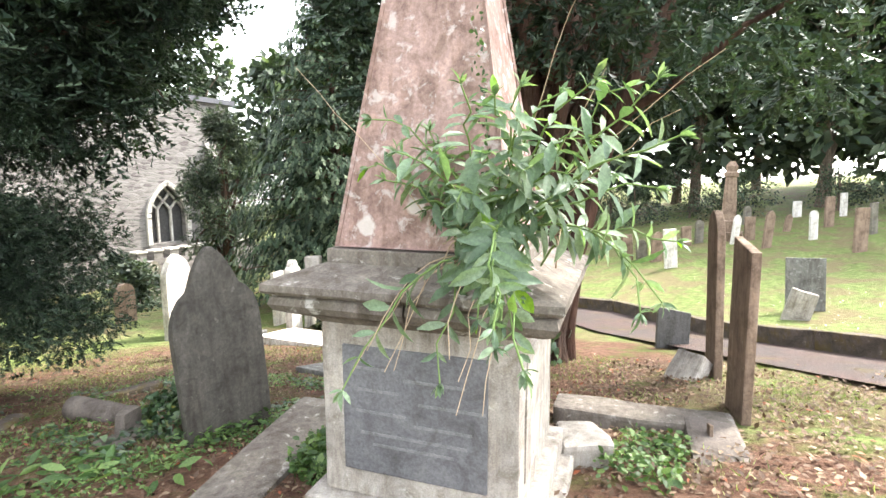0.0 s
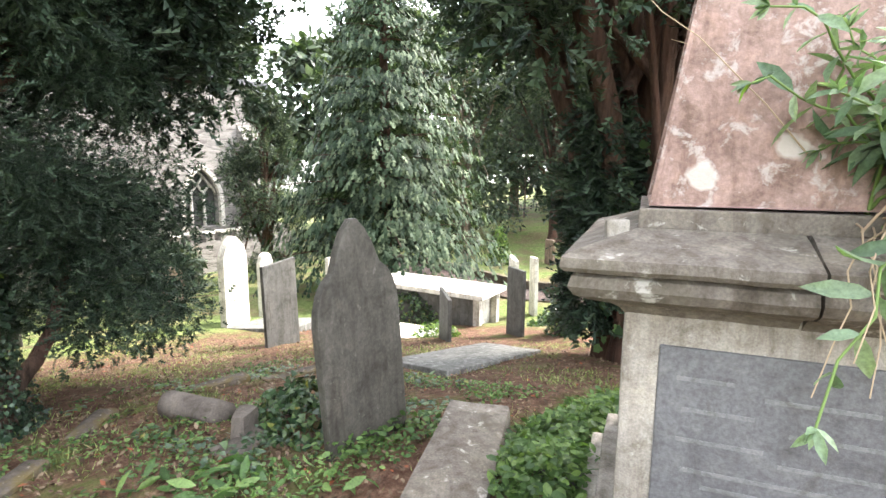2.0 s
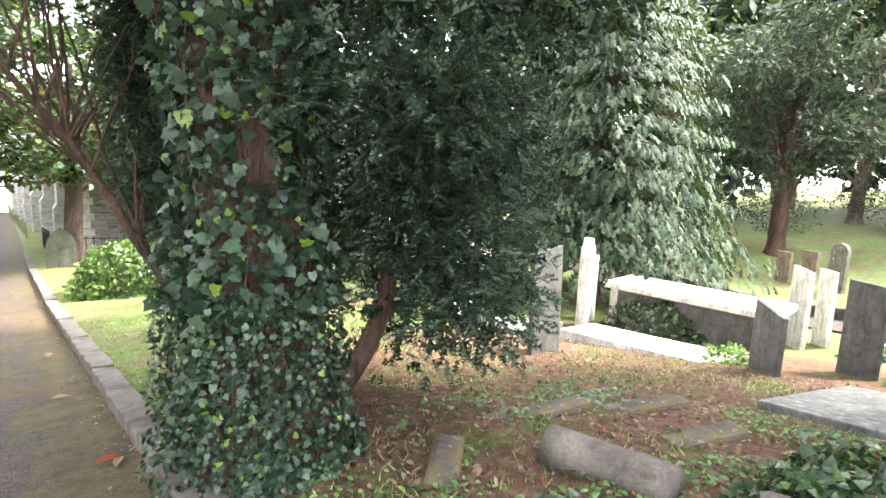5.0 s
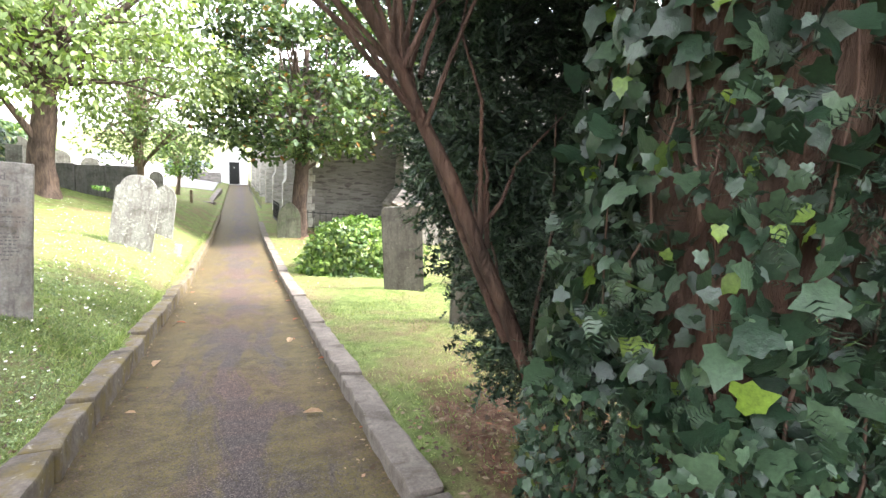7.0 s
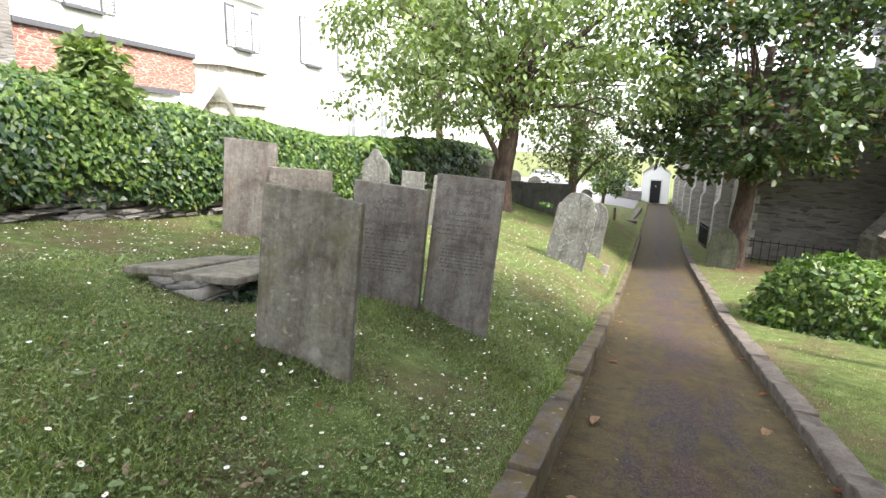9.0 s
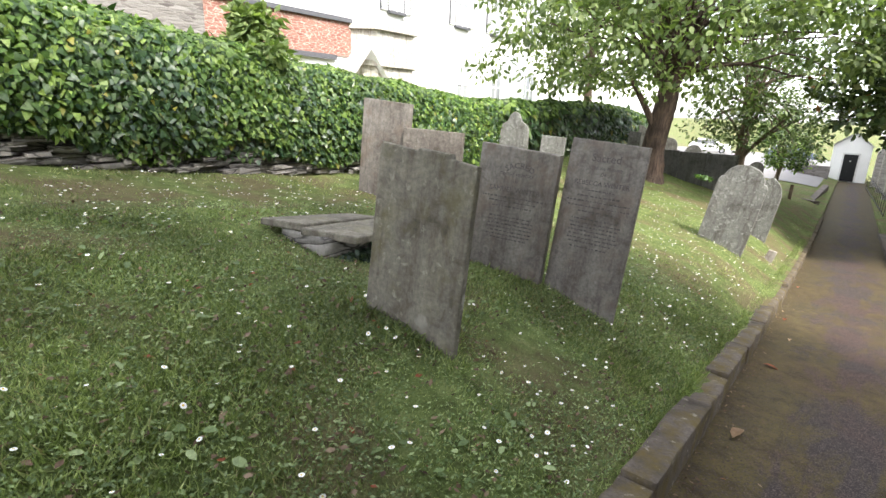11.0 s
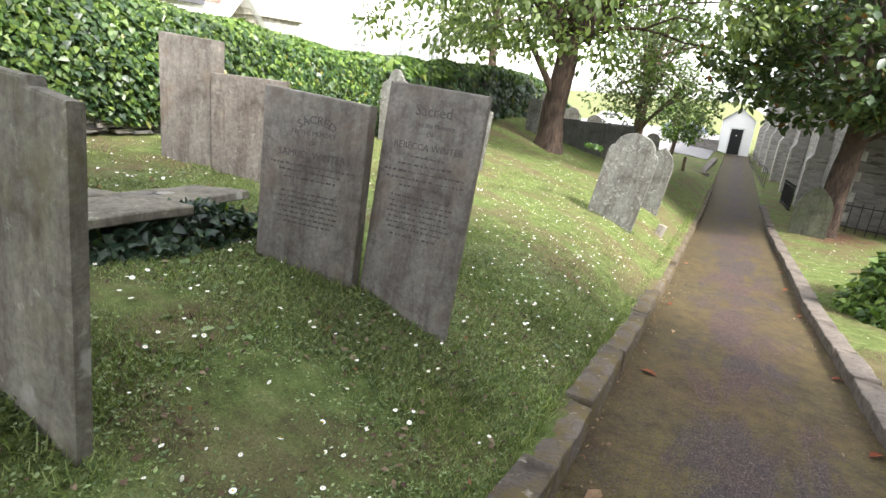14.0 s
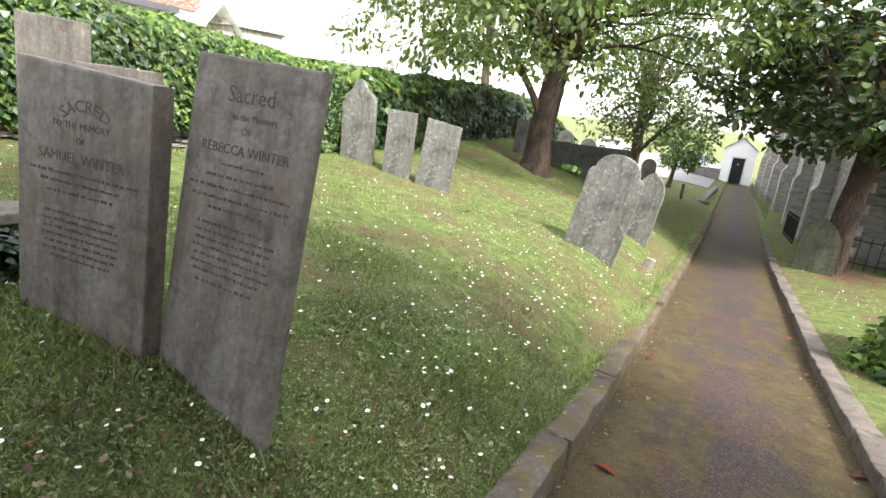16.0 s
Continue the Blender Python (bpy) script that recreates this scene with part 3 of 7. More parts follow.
tomb = thing("obelisk_tomb", pose(2.24, 1.375, 0, 0, 0, -77.3), "red sandstone obelisk on a granite pedestal with a slate panel", "tomb")
part("base_course", worn(boxes((-0.60, 0.60, -0.60, 0.60, -0.55, 0.14), (-0.53, 0.53, -0.53, 0.53, 0.14, 0.29), bevel=0.02), 0.010), GRANITE, tomb, "rough granite footing")
part("pedestal", worn(boxes((-0.455, 0.455, -0.455, 0.455, 0.29, 1.12), bevel=0.012), 0.005), GRANITE, tomb, "pale lichened granite pedestal block")
part("panel", boxes((-0.345, 0.325, -0.467, -0.44, 0.42, 1.005), bevel=0.006), PLAQUE, tomb, "smooth dark slate panel with worn lettering")
part("side_panel", boxes((0.44, 0.463, -0.33, 0.33, 0.42, 1.005), bevel=0.006), GRANITE, tomb)
cornice = [(0.455, 1.095), (0.475, 1.12), (0.50, 1.135), (0.56, 1.15), (0.60, 1.17), (0.617, 1.20), (0.607, 1.232), (0.588, 1.243), (0.625, 1.248), (0.637, 1.262), (0.635, 1.29), (0.62, 1.298), (0.43, 1.365)]
for sx in (-1, 1):
    bm = square_rings(cornice)
    bmesh.ops.bisect_plane(bm, geom=list(bm.verts) + list(bm.edges) + list(bm.faces), plane_co=(0.02 + sx * 0.005, 0, 0), plane_no=(-sx, 0, 0), clear_outer=True)
    bmesh.ops.holes_fill(bm, edges=bm.edges)
    part("cornice_stone", worn(bm, 0.006, 4, 0.2, 7.0, sx), CAPSTONE, tomb, "mossy moulded capstone half, split down the middle")
part("plinth_block", worn(boxes((-0.43, 0.43, -0.43, 0.43, 1.36, 1.425), bevel=0.008), 0.004), CAPSTONE, tomb)
shaft = bmesh.new()
lo = [shaft.verts.new((sx * 0.405, sy * 0.405, 1.432)) for sx, sy in ((-1, -1), (1, -1), (1, 1), (-1, 1))]
hi = [shaft.verts.new((sx * 0.085, sy * 0.085, 3.45)) for sx, sy in ((-1, -1), (1, -1), (1, 1), (-1, 1))]
sides = [shaft.faces.new((lo[i], lo[(i + 1) % 4], hi[(i + 1) % 4], hi[i])) for i in range(4)]
tip = shaft.verts.new((0, 0, 3.62))
for i in range(4):
    shaft.faces.new((hi[i], hi[(i + 1) % 4], tip))
shaft.faces.new(list(reversed(lo)))
bmesh.ops.inset_individual(shaft, faces=sides, thickness=0.045, depth=0.0)
bmesh.ops.inset_individual(shaft, faces=sides, thickness=0.012, depth=-0.014)
worn(shaft, 0.004, 3, 0.25, 6.0, 2.0)
part("shaft", shaft, REDSTONE, tomb, "tapering pinkish-red sandstone shaft with lichen spots")
for i, (u, w, z) in enumerate([(-0.29, 0.16, 0.90), (-0.05, 0.28, 0.865), (-0.27, 0.20, 0.80), (0.02, 0.30, 0.765), (-0.28, 0.24, 0.70), (0.0, 0.26, 0.665), (-0.26, 0.5, 0.60), (-0.2, 0.38, 0.55)]):
    part("letter_bar", boxes((u, u + w, -0.4678, -0.466, z, z + 0.014)), stone_mat("faint_lettering", (0.16, 0.16, 0.165), (0.20, 0.20, 0.205), None, streak=False) if i == 0 else bpy.data.materials["faint_lettering"], tomb)
chip = bmesh.new()
box(chip, -0.05, 0.05, -0.03, 0.03, 0, 0.09, bevel=0.012)
solo("broken_stone_chip", worn(chip, 0.01), GRANITE, pose(1.70, 1.76, 1.325, 0, 0, -60) @ Matrix.Diagonal((0.7, 0.7, 0.75, 1)), "small white broken piece of stone on the capstone", "stone")


# ---- kerbs of the plot round the obelisk ----
def rough_block(name, lx, ly, lz, x, y, z, yaw, mat, label, category="stone", group="", tilt=0.0, roll=0.0, rough=0.02, bevel=0.03, seed=0.0):
    bm = bmesh.new()
    box(bm, -lx / 2, lx / 2, -ly / 2, ly / 2, -lz, 0, bevel=bevel)
    worn(bm, rough, 3, 0.15, 4.0, seed)
    return solo(name, bm, mat, pose(x, y, z, tilt, roll, yaw), label, category, group, smooth=False)


rough_block("plot_kerb", 1.50, 0.40, 0.42, 2.17, 2.64, 0.02, 20, CAPSTONE, "cracked stone plot kerb with lichen patches beside the obelisk", "kerb", "plot kerbs", seed=1)
rough_block("plot_kerb", 1.25, 0.32, 0.42, 3.95, 0.75, 0.02, -76, CAPSTONE, "long dark weathered plot kerb behind the obelisk", "kerb", "plot kerbs", seed=2)
rough_block("plot_kerb", 1.35, 0.34, 0.45, 3.38, 0.16, 0.06, 12, KERB_PALE, "broken pale plot kerb with an iron cramp socket", "kerb", "plot kerbs", roll=2, seed=3)
rough_block("rubble_block", 0.34, 0.28, 0.42, 3.05, 0.92, 0.20, 30, GRANITE, "rough granite block fallen against the pedestal", "stone", seed=5, rough=0.035)
solo("iron_cramp", boxes((-0.035, 0.035, -0.012, 0.012, -0.05, 0.06), bevel=0.005), BROWNSTONE, pose(3.75, 0.27, 0.055, 0, 12, 20), "rusted iron cramp standing in the kerb", "cramp")
solo("sunken_slab", slab([(-0.2, -0.2), (0.2, -0.2), (0.2, 0.34), (-0.17, 0.36)], 0.07), SLATE_DARK, pose(2.32, 2.12, -0.15, -6, 0, -75) @ Matrix.Diagonal((0.8, 1, 0.62, 1)), "low dark slab edge sunk beside the pedestal", "stone")

# ---- graves by the yew ----
pointed = [(0.5, 1.07), (0.485, 1.16), (0.44, 1.25), (0.37, 1.32), (0.285, 1.365), (0.25, 1.42), (0.205, 1.50), (0.12, 1.60), (0.03, 1.665)]
outline = [(-0.36, -0.4), (0.36, -0.4)] + [(x * 0.74, z) for x, z in pointed] + [(-x * 0.74, z) for x, z in reversed(pointed)]
headstone(outline, 0.06, SLATE_BROWN, 2.40, 3.44, -0.42, 1, -2.5, 3, "tall dark slate headstone with a pointed, shouldered top")
headstone(plain_top(0.62, 1.33, -0.04), 0.065, BROWNSTONE, 4.5, 0.14, gz(4.5, 0.14), 13, -1, 1, "dark brown slab headstone seen beside the cross walk")
headstone(round_top(0.62, 1.80), 0.08, BROWNSTONE, 6.25, 0.43, gz(6.25, 0.43), 13, 2, 2, "tall narrow round-headed headstone stained brown")
rough_block("foot_stone", 0.34, 0.2, 0.4, 6.05, 0.60, gz(6.05, 0.6) + 0.24, 60, GRANITE, "tilted pale footing stone beside a headstone", "stone", tilt=35, seed=7)
headstone(plain_top(0.50, 0.62, 0.08), 0.06, SLATE_DARK, 8.4, 1.15, gz(8.4, 1.15), -60, 2, 4, "small dark square headstone sloping at the top")
headstone(plain_top(0.72, 1.14, 0.0), 0.1, SLATE_PALE, 13.4, -0.78, gz(13.4, -0.78), -88, -3, 5, "grey slate headstone carved with pale foliage")
rough_block("footstone", 0.46, 0.18, 0.75, 12.3, -0.70, gz(12.3, -0.7) + 0.58, -80, GRANITE, "rough lichened footstone leaning before a headstone", "stone", roll=14, seed=8)
headstone(gothic_top(0.70, 1.72, 0.5), 0.14, WHITE_STONE, 5.75, 9.95, gz(5.75, 9.95), 20, 0, 0, "tall white marble headstone with a pointed arch and side columns")
headstone(plain_top(0.68, 1.27, -0.05), 0.06, SLATE_DARK, 4.95, 7.55, gz(4.95, 7.55), 8, 0, 2, "square dark slate headstone in tree shade")
headstone(shouldered_top(0.42, 1.35), 0.10, WHITE_STONE, 6.8, 10.4, gz(6.8, 10.4), 15, 0, 0, "small white headstone with a round knob top")
headstone(ogee_top(0.46, 1.62), 0.16, WHITE_STONE, 7.75, 8.85, gz(7.75, 8.85), 20, 0, 0, "white marble headstone with a rounded point")
headstone(plain_top(0.55, 1.32, 0.05), 0.08, WHITE_STONE, 8.1, 9.75, gz(8.1, 9.75), 25, -2, 0, "plain square white headstone beside others")
headstone(plain_top(0.55, 1.22, -0.05), 0.08, WHITE_STONE, 8.55, 9.2, gz(8.55, 9.2), 25, 2, 0, "plain square white headstone catching the sun")
headstone(plain_top(0.55, 1.35, -0.04), 0.09, WHITE_STONE, 10.1, 6.2, gz(10.1, 6.2), 40, 0, 0, "square white headstone, one of a close pair")
headstone(plain_top(0.42, 1.32, 0.0), 0.09, WHITE_STONE, 10.65, 5.95, gz(10.65, 5.95), 40, 2, 0, "square white headstone, one of a close pair")
headstone(plain_top(0.5, 1.14), 0.06, SLATE_DARK, 7.65, 4.95, gz(7.65, 4.95), 57, 0, 0, "thin slate headstone seen nearly edge on")
headstone(plain_top(0.5, 1.12), 0.07, SLATE_DARK, 8.0, 4.2, gz(8.0, 4.2), 62, -9, 4, "leaning slate headstone hung with ivy")
headstone(plain_top(0.5, 0.72, -0.1), 0.06, SLATE_DARK, 6.5, 5.6, gz(6.5, 5.6), 50, 0, 0, "low dark slate headstone near the chest tomb")
headstone(round_top(0.55, 0.95), 0.1, BROWNSTONE, 6.1, 12.8, gz(6.1, 12.8), 20, 0, 0, "low round-headed reddish headstone")
headstone(round_top(0.6, 1.05), 0.12, WHITE_STONE, 10.2, 19.6, gz(10.2, 19.6), 20, 0, 0, "white round-headed headstone near the church")
headstone(round_top(0.55, 1.4), 0.1, SLATE_LICHEN, 8.6, 16.2, gz(8.6, 16.2), 20, 0, 0, "grey round-headed headstone half hidden by leaves")
headstone(round_top(0.5, 1.40), 0.12, SLATE_LICHEN, 17.6, 7.2, gz(17.6, 7.2), 60, 0, 0, "round-headed grey headstone standing on a plinth")
headstone(plain_top(0.5, 0.95), 0.1, BROWNSTONE, 18.3, 8.7, gz(18.3, 8.7), 60, 0, 0, "low square headstone beyond the cross walk")
headstone(plain_top(0.5, 1.0), 0.1, BROWNSTONE, 18.6, 8.1, gz(18.6, 8.1), 60, 0, 0, "low square headstone beyond the cross walk")
headstone([(-0.34, -0.3), (0.34, -0.3), (0.34, 1.40), (0.29, 1.45), (-0.29, 1.45), (-0.34, 1.40)], 0.08, SLATE_BROWN, 2.38, 13.7, gz(2.38, 13.7), -12, -4.5, 0, "dark slate headstone with clipped corners on the lawn")
headstone(plain_top(0.62, 1.02, -0.02), 0.09, SLATE_BROWN, 2.42, 10.95, gz(2.42, 10.95), -14, 0, 3, "dark lettered slate headstone under the yew")
headstone(shouldered_top(0.55, 0.95), 0.08, SLATE_LICHEN, 5.4, 19.0, gz(5.4, 19.0), -10, 0, 0, "small grey headstone with shoulders by the church")
headstone(gothic_top(0.80, 1.28, 0.66), 0.1, SLATE_ALGAE, 1.35, 24.0, gz(1.35, 24.0), -5, 0, 2, "broad dark headstone with green algae beneath the magnolia")
for x, y, w, h, f in [(20.1, 4.4, 0.4, 1.0, "p"), (20.1, 3.9, 0.42, 0.8, "r"), (20.0, 3.4, 0.45, 1.1, "g"), (18.8, 2.7, 0.42, 1.33, "p"), (23.3, 2.8, 0.42, 0.8, "p"), (23.9, 2.4, 0.34, 0.95, "r"), (23.5, 1.1, 0.33, 1.17, "g"), (22.4, 0.0, 0.34, 1.4, "g"), (24.1, -1.5, 0.32, 1.12, "r"), (27.3, -2.2, 0.42, 1.3, "p"), (30.7, -3.0, 0.35, 1.1, "p"), (21.5, -2.6, 0.45, 1.45, "p"), (25.1, -3.4, 0.32, 1.2, "p"), (26.4, -0.7, 0.3, 0.75, "g"), (24.4, 0.6, 0.4, 0.95, "p"), (29.0, 0.9, 0.4, 0.9, "r"), (31.0, -1.2, 0.4, 0.8, "p")]:
    form = {"p": plain_top, "r": round_top, "g": gothic_top}[f]
    m = (WHITE_STONE, BROWNSTONE, SLATE_LICHEN)[int(x * 10 + h * 10) % 3]
    headstone(form(w, h), 0.1, m, x, y, gz(x, y), -70 + (x * 37) % 30, ((x * 53) % 14) - 7, 0, "weathered headstone on the sunny slope below the trees", group="slope headstones")

# ledgers, chest tomb and crosses
def ledger(x, y, lx, ly, yaw, mat, label, thick=0.09, up=0.08, tx=0.0, ty=0.0):
    bm = bmesh.new()
    box(bm, -lx / 2, lx / 2, -ly / 2, ly / 2, -0.25, 0, bevel=0.015)
    worn(bm, 0.006, 2, 0.4, 3.0, x)
    return solo("ledger_slab", bm, mat, pose(x, y, gz(x, y) + up, tx, ty, yaw), label, "grave slab", "ledger slabs")


ledger(6.85, 7.2, 1.05, 2.2, 5, WHITE_STONE, "pale flat ledger slab raised on a low plinth", up=0.12, tx=-2, ty=6)
ledger(5.3, 4.45, 1.9, 0.95, -8, SLATE_PALE, "mauve-grey flat ledger slab lying in bare earth", up=0.06, tx=-7, ty=8)
ledger(6.1, 9.2, 1.1, 1.5, 15, SLATE_PALE, "flat grey ledger slab before a white headstone", up=0.08, tx=-6, ty=5)
chest = thing("chest_tomb", pose(8.9, 7.45, gz(8.9, 7.45), 0, 0, 3), "chest tomb with a pale overhanging lid, its side grown with ivy", "tomb")
part("lid", boxes((-0.56, 0.56, -1.4, 1.4, 0.76, 0.86), bevel=0.012), WHITE_STONE, chest, "pale overhanging stone lid")
part("side_slab", boxes((-0.42, -0.36, -1.15, 1.15, -0.2, 0.758)), SLATE_DARK, chest)
part("side_slab", boxes((0.36, 0.42, -1.15, 1.15, -0.2, 0.758)), SLATE_DARK, chest)
part("end_slab", boxes((-0.36, 0.36, -1.14, -1.08, -0.2, 0.758)), ASHLAR, chest)
part("end_slab", boxes((-0.36, 0.36, 1.08, 1.14, -0.2, 0.758)), ASHLAR, chest)
for sx in (-1, 1):
    for sy in (-1, 1):
        part("pillar", boxes((sx * 0.40 - 0.07, sx * 0.40 + 0.07, sy * 1.22 - 0.07, sy * 1.22 + 0.07, -0.2, 0.758), bevel=0.008), ASHLAR, chest)


def stone_cross(x, y, h, mat, label, yaw=0, scale=1.0):
    c = thing("stone_cross", pose(x, y, gz(x, y), 0, 0, yaw), label, "cross")
    part("step", boxes((-0.42, 0.42, -0.3, 0.3, -0.2, 0.16), bevel=0.02), mat, c)
    part("socket", boxes((-0.27, 0.27, -0.2, 0.2, 0.16, 0.36), bevel=0.02), mat, c)
    bm = boxes((-0.085, 0.085, -0.06, 0.06, 0.36, h), (-0.33, 0.33, -0.058, 0.058, h - 0.48, h - 0.31), bevel=0.012)
    part("shaft", bm, mat, c)
    return c


stone_cross(18.2, 12.4, 1.75, BROWNSTONE, "brown stone cross on a stepped base", 35)
pil = thing("pillar_monument", pose(24.5, 1.4, gz(24.5, 1.4), 0, 0, 0), "tall weathered stone pillar monument on the slope", "monument")
part("base", worn(square_rings([(0.55, -0.2), (0.55, 0.35), (0.42, 0.36), (0.42, 0.8), (0.36, 0.86)]), 0.01), BROWNSTONE, pil)
part("shaft", worn(square_rings([(0.27, 0.86), (0.20, 2.6), (0.26, 2.64), (0.27, 2.78), (0.19, 2.84), (0.22, 3.05), (0.1, 3.25)]), 0.012, 2), BROWNSTONE, pil)

# fallen stones and plot edgings under the yew
coping = bmesh.new()
bmesh.ops.create_cone(coping, cap_ends=True, segments=14, radius1=0.115, radius2=0.10, depth=0.62)
worn(coping, 0.02, 4, 0.2, 4.0)
solo("fallen_coping", coping, KERB_PALE, pose(2.1, 4.98, gz(2.1, 4.98) + 0.06, 86, 0, 8), "rounded pale coping stone lying on the ground", "stone", smooth=True)
rough_block("upright_stone", 0.17, 0.16, 0.42, 2.0, 4.24, -0.07, 20, KERB_PALE, "pale upright stone lump beside ivy", "stone", seed=11, rough=0.04, bevel=0.05)
rough_block("boulder", 0.36, 0.3, 0.25, 1.93, 4.12, -0.22, -10, KERB_PALE, "low rounded stone half sunk in litter", "stone", seed=12, rough=0.05, bevel=0.06)
for x, y, l, yaw in [(0.98, 5.08, 0.42, 35), (1.62, 5.62, 0.5, 42), (2.65, 5.85, 0.9, -12), (3.5, 5.55, 0.85, -20), (3.2, 4.95, 0.6, -18)]:
    rough_block("edging_stone", l, 0.17, 0.3, x, y, gz(x, y) + 0.045, yaw, KERB, "mossy edging stone of an old grave plot", "edging", "grave edgings", seed=x * 3, rough=0.01)

# ---- the cross walk below the slope ----
WALK2 = [(3.0, -6.0), (4.6, -4.3), (7.7, -1.3), (10.0, 0.75), (12.4, 3.0), (13.6, 5.6), (14.6, 9.0), (15.2, 14.0)]


def resample(pts, step):
    out = []
    for (x0, y0), (x1, y1) in zip(pts, pts[1:]):
        n = max(1, int(math.hypot(x1 - x0, y1 - y0) / step))
        out += [(x0 + (x1 - x0) * i / n, y0 + (y1 - y0) * i / n) for i in range(n)]
    return out + [pts[-1]]


line = resample(WALK2, 0.5)
vs = []
for i, (x, y) in enumerate(line):
    x1, y1 = line[min(i + 1, len(line) - 1)]
    x0, y0 = line[max(i - 1, 0)]
    d = Vector((x1 - x0, y1 - y0)).normalized()
    n = Vector((-d.y, d.x))
    for k in range(5):
        px, py = x + n.x * (0.02 + k * 0.36), y + n.y * (0.02 + k * 0.36)
        vs.append((px, py, gz(px, py) + 0.045))
gi = np.arange(len(vs)).reshape(len(line), 5)
cross_walk = new("path_2", raw("path_2", vs, np.stack([gi[:-1, :-1], gi[1:, :-1], gi[1:, 1:], gi[:-1, 1:]], -1).reshape(-1, 4), TARMAC_CROSS, True))
tagged(cross_walk, "second tarmac walk crossing below the sunny slope", "path", kind="structure")
wall2 = thing("kerb_far", Matrix(), "low rough stone retaining kerb along the cross walk", "kerb", kind="structure")
for i, ((x0, y0), (x1, y1)) in enumerate(zip(line[::2], line[2::2])):
    bm = bmesh.new()
    ln = math.hypot(x1 - x0, y1 - y0)
    box(bm, -ln / 2, ln / 2, -0.22, 0.0, -0.3, 0.30, bevel=0.025)
    worn(bm, 0.02, 3, 0.2, 4.0, i)
    k = part("kerb_stone", bm, KERB, wall2)
    xm, ym = (x0 + x1) / 2, (y0 + y1) / 2
    k.matrix_basis = pose(xm, ym, gz(xm, ym), 0, -math.degrees(math.atan2(gz(x1, y1) - gz(x0, y0), ln)), math.degrees(math.atan2(y1 - y0, x1 - x0)))


# ---- left lawn: broken ledgers, chest of slate, ivy wall ----
def flat_stone(name, pts, thick, mat, m, label, category="grave slab", group=""):
    bm = bmesh.new()
    f = bm.faces.new([bm.verts.new((x, y, 0)) for x, y in pts])
    r = bmesh.ops.extrude_face_region(bm, geom=[f])
    bmesh.ops.translate(bm, vec=(0, 0, -thick), verts=[v for v in r["geom"] if isinstance(v, bmesh.types.BMVert)])
    bmesh.ops.recalc_face_normals(bm, faces=bm.faces)
    bmesh.ops.bevel(bm, geom=list(bm.edges), offset=0.008, segments=1, affect="EDGES")
    worn(bm, 0.008, 2, 0.3, 4.0)
    return solo(name, bm, mat, m, label, category, group)


flat_stone("broken_slab", [(-0.21, -0.50), (0.21, -0.34), (0.22, 0.50), (-0.2, 0.43)], 0.055, SLATE_LICHEN, pose(-3.54, 9.78, -0.125, -3, 2, 0), "broken grey table slab resting on ivy-grown rubble", group="broken slabs")
flat_stone("broken_slab", [(-0.22, -0.48), (0.2, -0.42), (0.2, 0.42), (-0.1, 0.40), (-0.16, 0.05)], 0.055, SLATE_LICHEN, pose(-3.98, 9.72, -0.115, -5, -2, 2), "mossy broken table slab tilted beside its other half", group="broken slabs")
flat_stone("broken_slab", [(-0.3, -0.3), (0.28, -0.34), (0.3, 0.3), (-0.22, 0.34)], 0.06, SLATE_LICHEN, pose(-3.92, 10.62, -0.23, -4, -3, 12), "mossy broken slab corner sunk in the grass", group="broken slabs")
rough_block("slab_support", 0.55, 1.3, 0.35, -3.76, 9.95, -0.185, 0, DRYWALL, "dark rubble footing under the broken slab", "footing", tilt=-4, rough=0.03, seed=21)
row = thing("slate_chest", pose(-4.75, 25.4, -1.30, 0, 0, 2), "long dark slate chest tomb beside the cherry tree", "tomb")
for i in range(3):
    part("side_panel", boxes((-1.25 + i * 0.84, -0.43 + i * 0.84, -0.04, 0.04, -0.3, 0.98 - i * 0.03), bevel=0.008), SLATE_DARK, row)
part("back_panel", boxes((-1.2, 1.2, 0.9, 0.97, -0.3, 0.9)), SLATE_DARK, row)
headstone(plain_top(0.4, 1.0), 0.08, SLATE_PALE, -6.4, 24.3, gz(-6.4, 24.3), 5, 3, 0, "pale headstone beside the cherry trunk")
for x, y, w, h in [(-7.6, 28.5, 0.6, 1.0), (-6.6, 29.5, 0.6, 0.9), (-5.6, 29.0, 0.6, 1.0), (-3.4, 29.5, 0.5, 1.1)]:
    headstone(round_top(w, h), 0.1, SLATE_PALE, x, y, gz(x, y), 5, (x * 31) % 9 - 4, 0, "pale round-headed headstone beyond the cherry tree", group="far headstones")
solo("broken_marker", worn(boxes((-0.07, 0.07, -0.05, 0.05, -0.1, 0.2), bevel=0.015), 0.008), GRANITE, pose(-1.55, 18.0, gz(-1.55, 18.0), 0, 14, 0), "small leaning pale marker stone by the kerb", "stone")
solo("timber_post", boxes((-0.06, 0.06, -0.06, 0.06, -0.2, 0.6), bevel=0.01), BROWNSTONE, pose(-2.4, 32.6, gz(-2.4, 32.6)), "short brown timber post beside the walk", "post")


def wall_x(y):
    return -6.55 - 0.075 * (y - 9.5)


